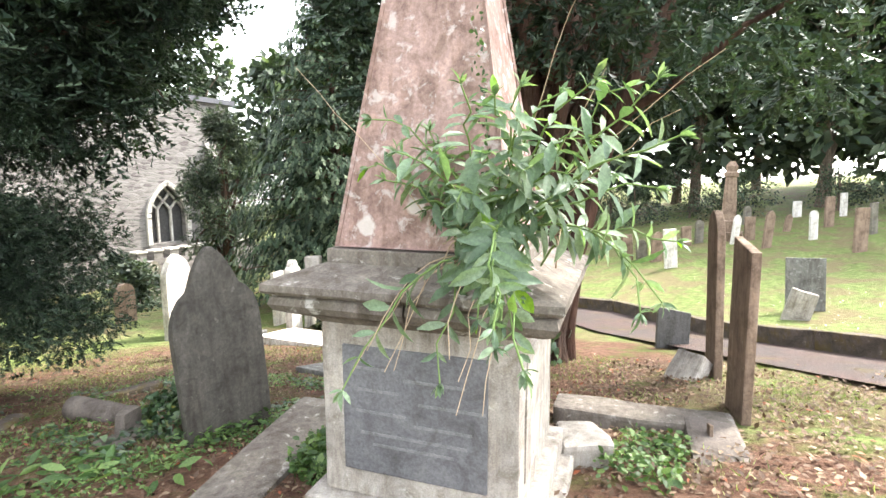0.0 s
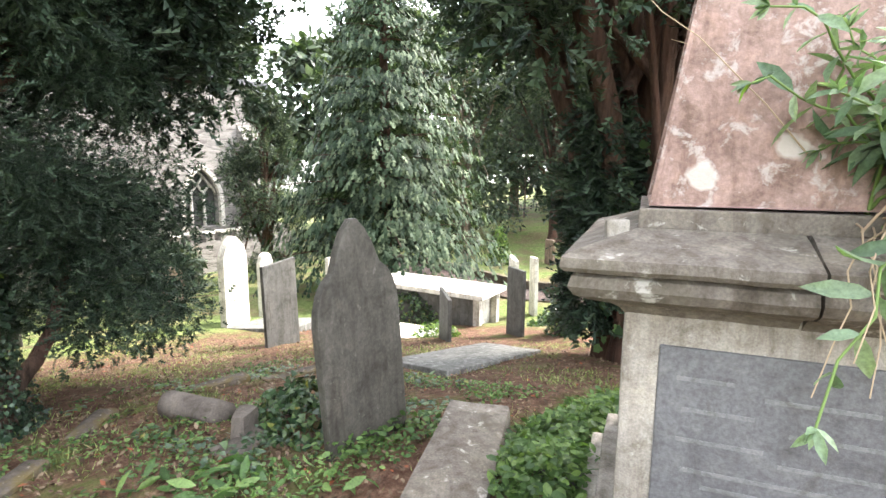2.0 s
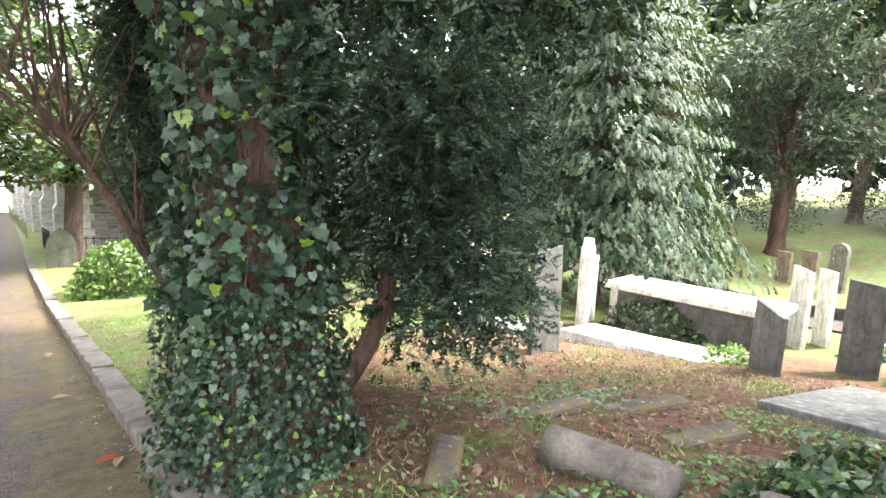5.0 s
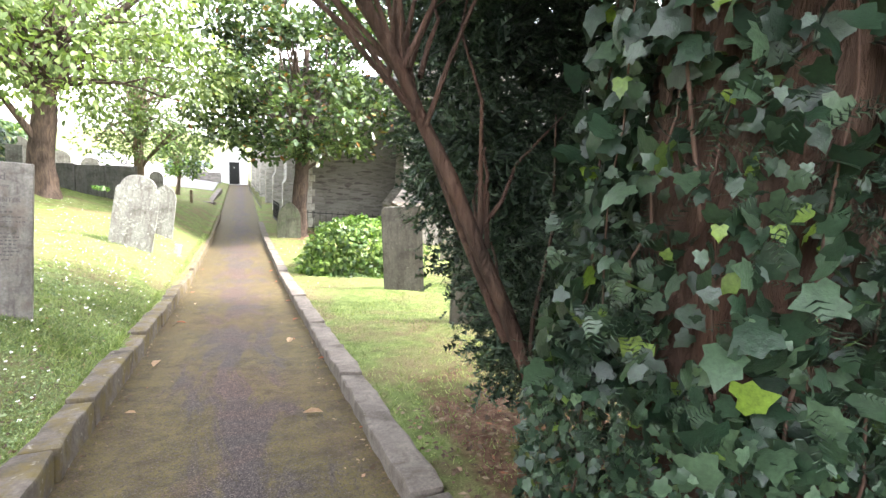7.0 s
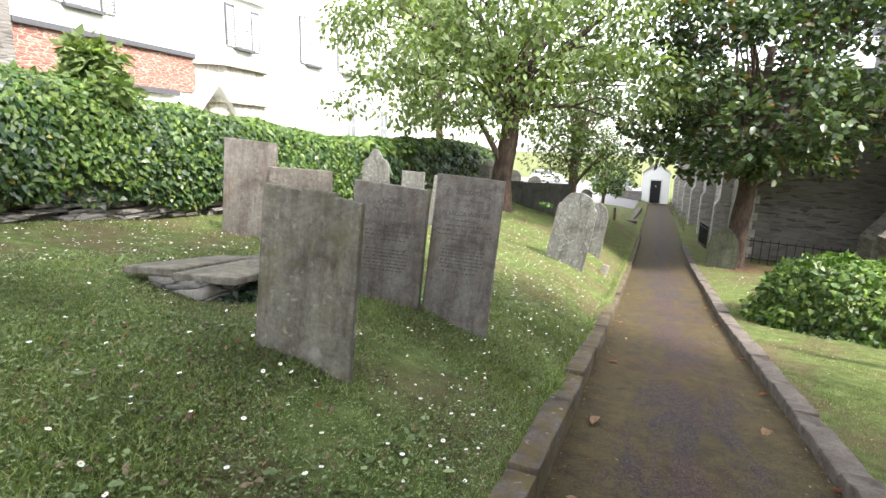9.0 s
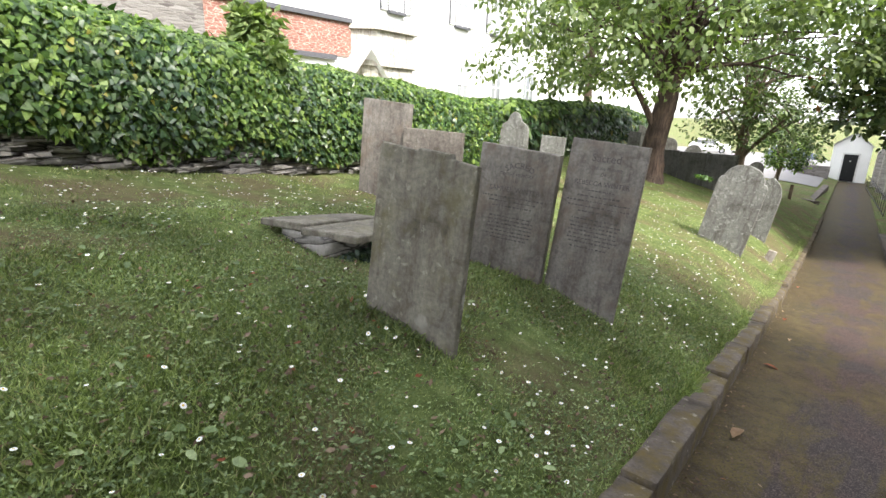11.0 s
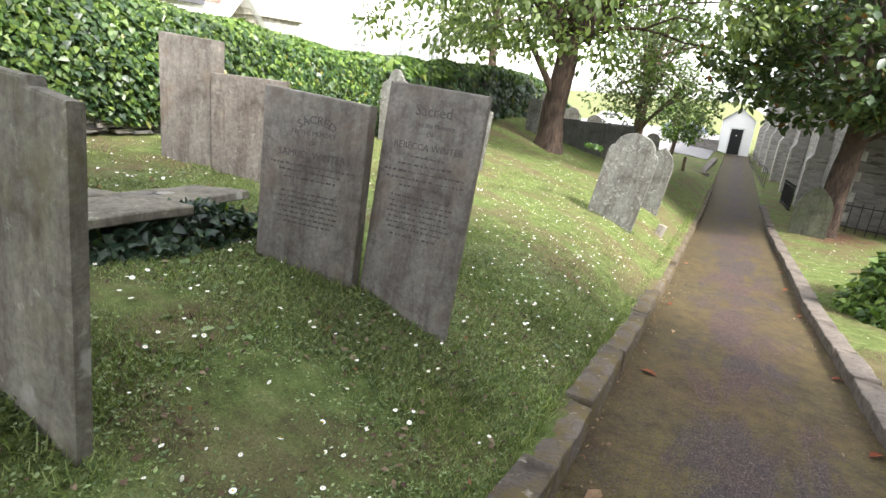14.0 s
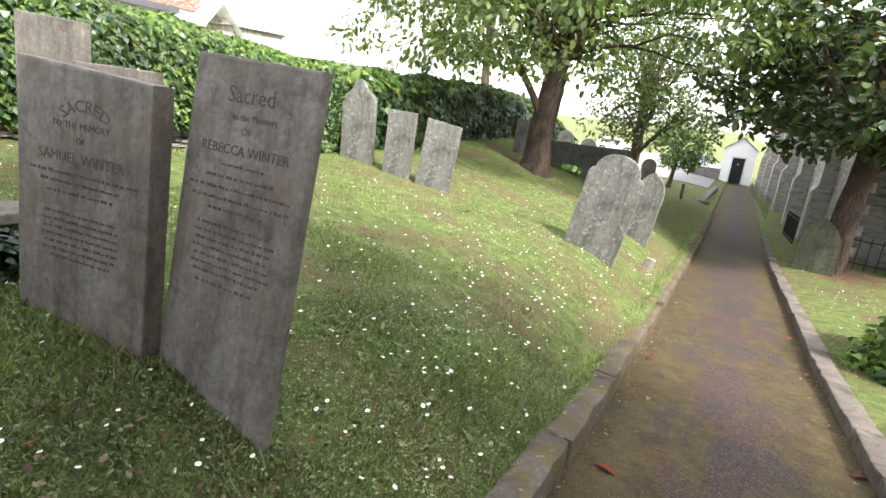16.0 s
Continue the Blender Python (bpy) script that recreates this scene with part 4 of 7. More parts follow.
wall_left = new("wall_left")
tagged(wall_left, "low wall of thin slate courses under a mass of ivy", "wall", kind="structure")
wr = random.Random(11)
wbm = bmesh.new()
yq = np.linspace(3, 40, 75)
for a, b in zip(yq, yq[1:]):
    za, zb = gz(wall_x(a), a), gz(wall_x(b), b)
    v = [wbm.verts.new(p) for p in ((wall_x(a), a, za - 0.4), (wall_x(b), b, zb - 0.4), (wall_x(b), b, zb + 1.25), (wall_x(a), a, za + 1.25), (wall_x(a) - 0.5, a, za - 0.4), (wall_x(b) - 0.5, b, zb - 0.4), (wall_x(b) - 0.5, b, zb + 1.25), (wall_x(a) - 0.5, a, za + 1.25))]
    for q in ((0, 1, 2, 3), (5, 4, 7, 6), (3, 2, 6, 7)):
        wbm.faces.new([v[i] for i in q])
bmesh.ops.remove_doubles(wbm, verts=wbm.verts, dist=0.001)
bmesh.ops.recalc_face_normals(wbm, faces=wbm.faces)
core = part("core", wbm, DRYWALL, wall_left)
y = 8.0
slate_bits = []
for i in range(6):
    bm = boxes((-0.09, 0.09, -0.5, 0.5, -0.5, 0.5), bevel=0.06)
    for v in bm.verts:
        v.co += noise.noise_vector(v.co * 3 + Vector((i * 7, 0, 0))) * 0.05
    slate_bits.append(mesh_of(bm, "walling_stone", DRYWALL))
while y < 14.5:
    for c in range(7):
        ln, ht = wr.uniform(0.16, 0.5), wr.uniform(0.04, 0.075)
        yy0 = y + wr.uniform(0, 0.3)
        o = new("walling_stone", slate_bits[wr.randrange(6)])
        o.parent = wall_left
        o.matrix_basis = pose(wall_x(yy0) + 0.03 + wr.uniform(-0.02, 0.03), yy0, gz(wall_x(yy0), yy0) + 0.03 + c * 0.07, wr.uniform(-3, 3), 0, 4) @ Matrix.Diagonal((1, ln, ht, 1))
    y += 0.36


# ---- the white terrace behind the wall ----
def shutter_window(parent, x, y, z0, z1, w, shutters=True):
    win = part("window", boxes((x - 0.02, x + 0.03, y - w / 2, y + w / 2, z0, z1)), GLASS, parent)
    part("window_frame", boxes((x + 0.03, x + 0.07, y - w / 2, y - w / 2 + 0.06, z0, z1), (x + 0.03, x + 0.07, y + w / 2 - 0.06, y + w / 2, z0, z1), (x + 0.03, x + 0.07, y - w / 2 + 0.06, y + w / 2 - 0.06, (z0 + z1) / 2 - 0.03, (z0 + z1) / 2 + 0.03), (x + 0.03, x + 0.07, y - 0.025, y + 0.025, z0, z1)), STUCCO, win)
    part("sill", boxes((x, x + 0.16, y - w / 2 - 0.08, y + w / 2 + 0.08, z0 - 0.09, z0)), ROOF_SLATE, win)
    if shutters:
        for s in (-1, 1):
            yc = y + s * (w / 2 + 0.24)
            sh = part("shutter", boxes((x + 0.01, x + 0.06, yc - 0.21, yc - 0.16, z0, z1), (x + 0.01, x + 0.06, yc + 0.16, yc + 0.21, z0, z1), (x + 0.012, x + 0.02, yc - 0.16, yc + 0.16, z0, z1)), ROOF_SLATE, parent)
            n = int((z1 - z0) / 0.085)
            part("louvres", boxes(*[(x + 0.02, x + 0.065, yc - 0.16, yc + 0.16, z0 + 0.085 * i, z0 + 0.085 * i + 0.05) for i in range(n)]), SHUTTER, sh)


FX = -15.3
house = thing("terrace_house", Matrix(), "white stuccoed house with a brick band, shutters and a stone bay", "house")
part("wall", boxes((FX - 8, FX, 14.8, 46, -1.5, 9.5)), STUCCO, house)
part("brick_band", boxes((FX, FX + 0.06, 14.8, 20.1, 2.35, 3.45)), BRICK, house, "red brick band under the white storey")
part("lintel_band", boxes((FX + 0.06, FX + 0.14, 16.2, 19.4, 2.2, 2.36)), ROOF_SLATE, house)
part("string_course", boxes((FX, FX + 0.16, 14.8, 20.1, 3.45, 3.60), bevel=0.01), ROOF_SLATE, house)
for z0, z1, e in ((0.5, 2.1, 0.0), (2.1, 2.28, 0.12), (2.28, 3.3, 0.0), (3.3, 3.45, 0.14), (3.45, 5.6, -0.05), (5.6, 5.8, 0.12)):
    pts = [(FX, 20.1 - e), (FX + 0.75 + e, 20.7 - e), (FX + 0.75 + e, 22.6 + e), (FX, 23.2 + e)]
    bay = bmesh.new()
    lo = [bay.verts.new((x, y, z0)) for x, y in pts]
    hi = [bay.verts.new((x, y, z1)) for x, y in pts]
    for i in range(3):
        bay.faces.new((lo[i], lo[i + 1], hi[i + 1], hi[i]))
    bay.faces.new(hi)
    bay.faces.new(list(reversed(lo)))
    bmesh.ops.recalc_face_normals(bay, faces=bay.faces)
    part("bay_stage" if e <= 0 else "bay_moulding", bay, STUCCO if z0 > 3.4 else ASHLAR, house, "grey stone stage of the bay" if e <= 0 else "moulded stone band of the bay")
porch = bmesh.new()
for a, b in (((FX + 1.0, 19.4, 1.7), (FX + 1.0, 20.2, 2.6)), ((FX + 1.0, 21.0, 1.7), (FX + 1.0, 20.2, 2.6))):
    v = [porch.verts.new(p) for p in (a, b, (FX, b[1], b[2]), (FX, a[1], a[2]))]
    porch.faces.new(v)
r = bmesh.ops.solidify(porch, geom=list(porch.faces), thickness=0.09)
part("porch_roof", porch, SHUTTER, house, "small gabled porch roof")
for yw in (16.6, 26.6, 29.4, 33.0, 36.5, 40.0):
    shutter_window(house, FX, yw, 4.2, 6.1, 0.9)
for yw in (26.8, 29.6, 33.0, 37.0):
    shutter_window(house, FX, yw, 0.9, 2.7, 0.95, False)
shutter_window(house, FX + 0.71, 21.65, 4.0, 5.35, 0.7)
part("eaves", boxes((FX - 8.4, FX + 0.5, 14.5, 46.3, 9.5, 9.75)), ROOF_SLATE, house, "dark overhanging eaves")
part("downpipe", boxes((FX + 0.02, FX + 0.12, 25.3, 25.4, 0, 9.4)), SHUTTER, house)
nb = thing("neighbour_house", Matrix(), "grey stone house end beside the white terrace", "house")
part("wall", boxes((FX - 9, FX + 0.3, 2.0, 14.7, -1, 8.5)), RUBBLE, nb)
part("roof", boxes((FX - 9.3, FX + 0.6, 1.7, 14.75, 8.5, 8.8)), ROOF_SLATE, nb)

# ---- the church ----
CH = thing("church", Matrix(), "rubble-stone church with a tower, buttresses and traceried window", "church")


def wall_with_arch(x0, x1, y0, y1, z0, z1, cx, wz0, wz1, w):
    """A wall along x with a pointed opening right through it."""
    bm = bmesh.new()
    rise = w * 0.85
    R = (w * w / 4 + rise * rise) / w
    a1 = math.degrees(math.asin(min(1, rise / R)))
    s = wz1 - rise
    head = [(cx + w / 2 - R + R * math.cos(radians(a1 * i / 8)), s + R * math.sin(radians(a1 * i / 8))) for i in range(9)]
    head += [(2 * cx - x, z) for x, z in reversed(head[:-1])]
    inner = [(cx + w / 2, wz0)] + head + [(cx - w / 2, wz0)]
    for yv, flip in ((y0, False), (y1, True)):
        right = [(x1, z0), (x1, z1), (cx, z1)] + [p for p in reversed(inner[:10])] + [(cx, wz0), (cx, z0)]
        leftp = [(x0, z0), (cx, z0), (cx, wz0), inner[-1]] + [p for p in reversed(inner[9:-1])] + [(cx, z1), (x0, z1)]
        for poly in (right, leftp):
            f = bm.faces.new([bm.verts.new((x, yv, z)) for x, z in poly])
    loop = inner
    for (xa, za), (xb, zb) in zip(loop, loop[1:] + loop[:1]):
        bm.faces.new([bm.verts.new(p) for p in ((xa, y0, za), (xb, y0, zb), (xb, y1, zb), (xa, y1, za))])
    for (xa, za), (xb, zb) in (((x0, z0), (x0, z1)), ((x0, z1), (x1, z1)), ((x1, z1), (x1, z0))):
        bm.faces.new([bm.verts.new(p) for p in ((xa, y0, za), (xb, y0, zb), (xb, y1, zb), (xa, y1, za))])
    bmesh.ops.remove_doubles(bm, verts=bm.verts, dist=0.0005)
    bmesh.ops.triangulate(bm, faces=[f for f in bm.faces if len(f.verts) > 4])
    bmesh.ops.recalc_face_normals(bm, faces=bm.faces)
    return bm, inner


tower, opening = wall_with_arch(6.8, 17.5, 24.4, 25.3, -3.6, 5.6, 13.85, -1.25, 1.62, 1.95)
part("tower_wall", tower, RUBBLE, CH)
part("tower_side", boxes((6.8, 7.7, 25.3, 33, -3.6, 5.6)), RUBBLE, CH)
part("tower_side", boxes((16.6, 17.5, 25.3, 33, -3.6, 5.6)), RUBBLE, CH)
part("tower_roof", boxes((6.6, 17.7, 24.2, 33.2, 5.6, 5.85)), ROOF_SLATE, CH)
win = part("window", boxes((12.8, 14.9, 24.95, 25.0, -1.35, 1.75)), LEAD, CH, "dark leaded window behind stone tracery")
for a, b in zip(opening, opening[1:]):
    d = Vector((b[0] - a[0], 0, b[1] - a[1]))
    mid = Vector(((a[0] + b[0]) / 2, 24.36, (a[1] + b[1]) / 2))
    arch_stone = part("arch_stone", boxes((-d.length / 2 - 0.03, d.length / 2 + 0.03, -0.10, 0.10, -0.10, 0.10)), ASHLAR, win)
    arch_stone.matrix_basis = Matrix.Translation(mid) @ Euler((0, -math.atan2(d.z, d.x), 0)).to_matrix().to_4x4()
bm = bmesh.new()
for x in (13.53, 14.17):
    box(bm, x - 0.05, x + 0.05, 24.72, 24.84, -1.25, 0.35)
for x0, x1, z0, z1 in [(12.88, 13.2, 0.35, 0.75), (13.2, 13.53, 0.75, 0.35), (13.53, 13.85, 0.35, 0.75), (13.85, 14.17, 0.75, 0.35), (14.17, 14.5, 0.35, 0.75), (14.5, 14.82, 0.75, 0.35), (13.2, 13.53, 0.72, 1.12), (13.53, 13.85, 1.12, 0.72), (13.85, 14.17, 0.72, 1.12), (14.17, 14.5, 1.12, 0.72), (13.53, 13.85, 1.1, 1.5), (13.85, 14.17, 1.5, 1.1)]:
    d = Vector((x1 - x0, 0, z1 - z0))
    box(bm, -d.length / 2 - 0.02, d.length / 2 + 0.02, -0.05, 0.05, -0.045, 0.045, m=Matrix.Translation(((x0 + x1) / 2, 24.78, (z0 + z1) / 2)) @ Euler((0, -math.atan2(d.z, d.x), 0)).to_matrix().to_4x4())
part("tracery", bm, ASHLAR, win, "pale stone mullions and tracery")


def buttress(x, y, w, depth, z0, steps_up, parent, turn=0, mat=RUBBLE):
    """A stepped buttress whose stages set back with sloping weatherings; it stands out along -y."""
    bm = bmesh.new()
    prof = [(0, z0), (-depth, z0)]
    d = depth
    for z, nd in steps_up:
        prof += [(-d, z), (-nd, z + (d - nd) * 1.4)]
        d = nd
    prof += [(0, prof[-1][1] + 0.02)]
    f = bm.faces.new([bm.verts.new((-w / 2, py, pz)) for py, pz in prof])
    r = bmesh.ops.extrude_face_region(bm, geom=[f])
    bmesh.ops.translate(bm, vec=(w, 0, 0), verts=[v for v in r["geom"] if isinstance(v, bmesh.types.BMVert)])
    bmesh.ops.recalc_face_normals(bm, faces=bm.faces)
    ob = part("buttress", bm, mat, parent)
    ob.matrix_basis = pose(x, y, 0, 0, 0, turn)
    return ob


buttress(16.4, 24.4, 1.0, 1.5, -3.6, [(0.3, 0.8), (2.6, 0.05)], CH)
buttress(7.9, 24.4, 0.9, 1.2, -3.6, [(-1.6, 0.8), (1.2, 0.45), (3.6, 0.05)], CH)
buttress(6.8, 24.95, 1.1, 1.75, -3.6, [(-1.4, 1.25), (1.1, 0.75), (3.1, 0.05)], CH, -90)
lan = part("lancet", boxes((7.0, 7.36, 24.38, 24.42, -1.0, 0.5)), LEAD, CH, "narrow dark pointed slit window")
part("lancet_frame", boxes((6.93, 7.0, 24.35, 24.45, -1.05, 0.55), (7.36, 7.43, 24.35, 24.45, -1.05, 0.55), (6.93, 7.43, 24.35, 24.45, 0.5, 0.66)), RUBBLE, lan)
part("lean_to", boxes((5.2, 6.7, 23.3, 24.39, -3.4, -1.35)), RUBBLE, CH)
part("lean_to_roof", boxes((5.1, 6.85, 23.15, 24.39, -1.35, -1.24)), KERB_PALE, CH)
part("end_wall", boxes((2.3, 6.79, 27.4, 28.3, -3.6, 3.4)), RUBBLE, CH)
for i in range(20):
    part("quoin", boxes((2.27, 2.55 + 0.12 * (i % 2), 27.37, 27.62 + 0.12 * ((i + 1) % 2), -2.9 + 0.3 * i, -2.62 + 0.3 * i), bevel=0.01), ASHLAR, CH)
side = boxes((-0.45, 0.45, 0, 31, -4.5, 3.4))
sw = part("side_wall", side, RUBBLE_BRIGHTENED, CH)
sw.matrix_basis = pose(2.75, 28.3, 0, 0, 0, 2.4)
for i in range(6):
    yb = 31 + i * 4.6
    xb = 2.3 - (yb - 28.3) * math.tan(radians(2.4))
    buttress(xb, yb, 0.7, 0.55, -4.5, [(-1.2, 0.4), (1.0, 0.03)], CH, -90, RUBBLE_BRIGHTENED)
    part("buttress_edge", boxes((xb - 0.57, xb - 0.50, yb - 0.38, yb - 0.28, -4.2, -1.2)), ASHLAR, CH)
    part("side_window", boxes((xb - 0.09, xb - 0.05, yb + 1.7, yb + 2.9, -2.0, 0.6)), LEAD, CH)
    part("window_surround", boxes((xb - 0.13, xb - 0.03, yb + 1.55, yb + 1.7, -2.1, 0.7), (xb - 0.13, xb - 0.03, yb + 2.9, yb + 3.05, -2.1, 0.7), (xb - 0.13, xb - 0.03, yb + 1.55, yb + 3.05, 0.6, 0.8)), ASHLAR, CH)
    part("downpipe", boxes((xb - 0.12, xb - 0.04, yb + 0.5, yb + 0.58, -4, 3.2)), SHUTTER, CH)
part("roof", boxes((1.0, 6.78, 27.2, 58, 3.4, 3.6)), ROOF_SLATE, CH)
bw = thing("battlement_wall", pose(10.3, 20.6, 0, 0, 0, 6), "low crenellated rubble wall before the church", "wall")
part("wall", boxes((0, 6.2, 0, 0.5, -3.4, -1.45)), RUBBLE, bw)
for i in range(9):
    part("merlon", boxes((0.05 + i * 0.7, 0.45 + i * 0.7, 0.0, 0.5, -1.45, -1.12), bevel=0.01), RUBBLE, bw)
    part("merlon_cap", boxes((0.02 + i * 0.7, 0.48 + i * 0.7, -0.04, 0.54, -1.12, -1.05), bevel=0.01), ASHLAR, bw)

# railings before the end wall and along the church side
def railing(name, x0, y0, x1, y1, h, step, label):
    r = thing(name, Matrix(), label, "railing")
    n = int(math.hypot(x1 - x0, y1 - y0) / step)
    yaw = math.degrees(math.atan2(y1 - y0, x1 - x0))
    bar = mesh_of(boxes((-0.01, 0.01, -0.01, 0.01, -0.1, h)), "bar", IRON)
    for i in range(n + 1):
        x, y = x0 + (x1 - x0) * i / n, y0 + (y1 - y0) * i / n
        o = new("bar", bar)
        o.parent = r
        o.matrix_basis = pose(x, y, gz(x, y) if x > 1.6 else float(path_z(y)), 0, 0, yaw)
    for zr in (0.15, h - 0.1):
        za = (gz(x0, y0) if x0 > 1.6 else float(path_z(y0))) + zr
        zb = (gz(x1, y1) if x1 > 1.6 else float(path_z(y1))) + zr
        L = math.dist((x0, y0, za), (x1, y1, zb))
        o = part("rail", boxes((0, L, -0.014, 0.014, -0.014, 0.014)), IRON, r)
        o.matrix_basis = pose(x0, y0, za, 0, -math.degrees(math.asin((zb - za) / L)), yaw)
    return r


railing("iron_railing", 2.0, 26.2, 8.0, 26.4, 0.85, 0.24, "thin black iron railing before the church end wall")
railing("iron_railing", 1.35, 29.0, 1.25, 31.6, 0.95, 0.16, "black iron area railing beside the church corner")
railing("handrail", 0.85, 36.0, 0.45, 52.0, 0.95, 1.1, "slender black handrail along the church side")

# ---- white porch at the end of the walk, car, low walls ----
porch_b = thing("porch_building", pose(-0.75, 58.0, -3.75), "small white gabled building with a black door", "building")
bm = bmesh.new()
prof = [(-1.2, -0.5), (1.2, -0.5), (1.2, 2.75), (0, 3.7), (-1.2, 2.75)]
f = bm.faces.new([bm.verts.new((x, 0, z)) for x, z in prof])
r = bmesh.ops.extrude_face_region(bm, geom=[f])
bmesh.ops.translate(bm, vec=(0, 4, 0), verts=[v for v in r["geom"] if isinstance(v, bmesh.types.BMVert)])
bmesh.ops.recalc_face_normals(bm, faces=bm.faces)
part("wall", bm, STUCCO, porch_b)
bm = bmesh.new()
for s in (-1, 1):
    v = [bm.verts.new(p) for p in ((0, -0.2, 3.74), (s * 1.38, -0.2, 2.65), (s * 1.38, 4.1, 2.65), (0, 4.1, 3.74))]
    bm.faces.new(v)
bmesh.ops.solidify(bm, geom=list(bm.faces), thickness=0.1)
part("roof", bm, ROOF_SLATE, porch_b)
dr = part("door", boxes((-0.42, 0.46, -0.05, 0.02, 0.05, 2.1)), BLACK_PAINT, porch_b, "black panelled door")
part("door_panel", boxes(*[(x, x + 0.3, -0.065, -0.05, z, z + 0.75) for x in (-0.32, 0.06) for z in (0.2, 1.15)]), BLACK_PAINT, dr)
part("door_frame", boxes((-0.52, -0.42, -0.07, 0.02, 0, 2.2), (0.46, 0.56, -0.07, 0.02, 0, 2.2), (-0.52, 0.56, -0.07, 0.02, 2.1, 2.22)), SHUTTER, dr)
part("number_plate", boxes((-0.08, 0.1, -0.06, -0.055, 1.55, 1.65)), PETAL, dr)
for x, y, lx, ly, yaw, h in [(-2.4, 37.2, 2.0, 0.3, -32, 0.32), (-1.75, 42, 0.3, 8.5, -2, 0.3)]:
    solo("retaining_wall", worn(boxes((-lx / 2, lx / 2, -ly / 2, ly / 2, -0.6, h), bevel=0.02), 0.012), KERB_PALE, pose(x, y, float(path_z(y)) + 0.05, 0, 0, yaw), "low retaining wall edging a grass bank", "wall")
solo("garden_wall", boxes((-4.2, -2.0, -0.2, 0.2, -1, 1.1), bevel=0.02), RUBBLE, pose(0.2, 55.5, -3.6), "rubble garden wall beside the white porch", "wall")


def make_car(m, paint, label):
    c = thing("car", m, label, "car")
    bm = bmesh.new()
    prof = [(-2.1, 0.3), (2.1, 0.3), (2.15, 0.75), (1.95, 0.92), (1.0, 1.0), (0.45, 1.45), (-1.35, 1.48), (-1.95, 1.0), (-2.12, 0.85)]
    f = bm.faces.new([bm.verts.new((x, -0.82, z)) for x, z in prof])
    r = bmesh.ops.extrude_face_region(bm, geom=[f])
    bmesh.ops.translate(bm, vec=(0, 1.64, 0), verts=[v for v in r["geom"] if isinstance(v, bmesh.types.BMVert)])
    bmesh.ops.recalc_face_normals(bm, faces=bm.faces)
    bmesh.ops.bevel(bm, geom=list(bm.edges), offset=0.07, segments=3, affect="EDGES")
    part("body", bm, paint, c)
    for sy in (-1, 1):
        g = bmesh.new()
        f = g.faces.new([g.verts.new((x, sy * 0.825, z)) for x, z in [(0.75, 1.02), (0.38, 1.38), (-1.25, 1.41), (-1.7, 1.03)]])
        bmesh.ops.solidify(g, geom=[f], thickness=0.01)
        part("side_glass", g, GLASS, c)
        for wx in (-1.3, 1.3):
            t = bmesh.new()
            bmesh.ops.create_cone(t, cap_ends=True, segments=20, radius1=0.32, radius2=0.32, depth=0.2)
            w = part("wheel", t, TYRE, c)
            w.matrix_basis = pose(wx, sy * 0.76, 0.32, 90, 0, 0)
            t = bmesh.new()
            bmesh.ops.create_cone(t, cap_ends=True, segments=14, radius1=0.2, radius2=0.19, depth=0.215)
            part("rim", t, STEEL, w)
    return c


ROAD = plain_mat("pale_worn_road", (0.20, 0.19, 0.185), 0.9, 0, 0.12, 1.5)
make_car(pose(-5.6, 70, gz(-5.6, 70) + 0.02, 0, 0, 8), CAR_PAINT, "blue-grey car parked on the road below")
make_car(pose(-13.5, 72, gz(-13.5, 72) + 0.02, 0, 0, 8), STUCCO, "white car parked on the road below")
lx_, ly_ = np.meshgrid(np.linspace(-60, -2.0, 60), np.linspace(45.5, 80, 24))
li_ = np.arange(lx_.size).reshape(lx_.shape)
lane = new("road", raw("road", np.stack([lx_, ly_, ground_z(lx_, ly_) + 0.06], -1).reshape(-1, 3), np.stack([li_[:-1, :-1], li_[:-1, 1:], li_[1:, 1:], li_[1:, :-1]], -1).reshape(-1, 4), ROAD, True))
tagged(lane, "grey tarmac road beyond the churchyard", "road", kind="structure")


# ---- leaves, limbs and trees ----
def unit(a):
    return a / np.maximum(np.linalg.norm(a, axis=-1, keepdims=True), 1e-9)


def frames(axis, up):
    """Turns whose x runs along axis and whose z is as near to up as may be."""
    x = unit(axis)
    z = unit(up - (up * x).sum(-1, keepdims=True) * x)
    return np.stack([x, np.cross(z, x), z], -1)


def scatter_mesh(name, tv, tf, P, R, S, mat):
    tv, tf = np.array(tv, dtype=float), np.array(tf)
    S = np.asarray(S)
    if S.ndim == 1:
        S = S[:, None]
    V = P[:, None, :] + np.einsum("nij,nkj->nki", R, tv[None] * S[:, None, :])
    F = tf[None] + (np.arange(len(P)) * len(tv))[:, None, None]
    return raw(name, V.reshape(-1, 3), F.reshape(-1, 3), mat)


def fan(ring, centre):
    return [*ring, centre], [(len(ring), i, (i + 1) % len(ring)) for i in range(len(ring))]


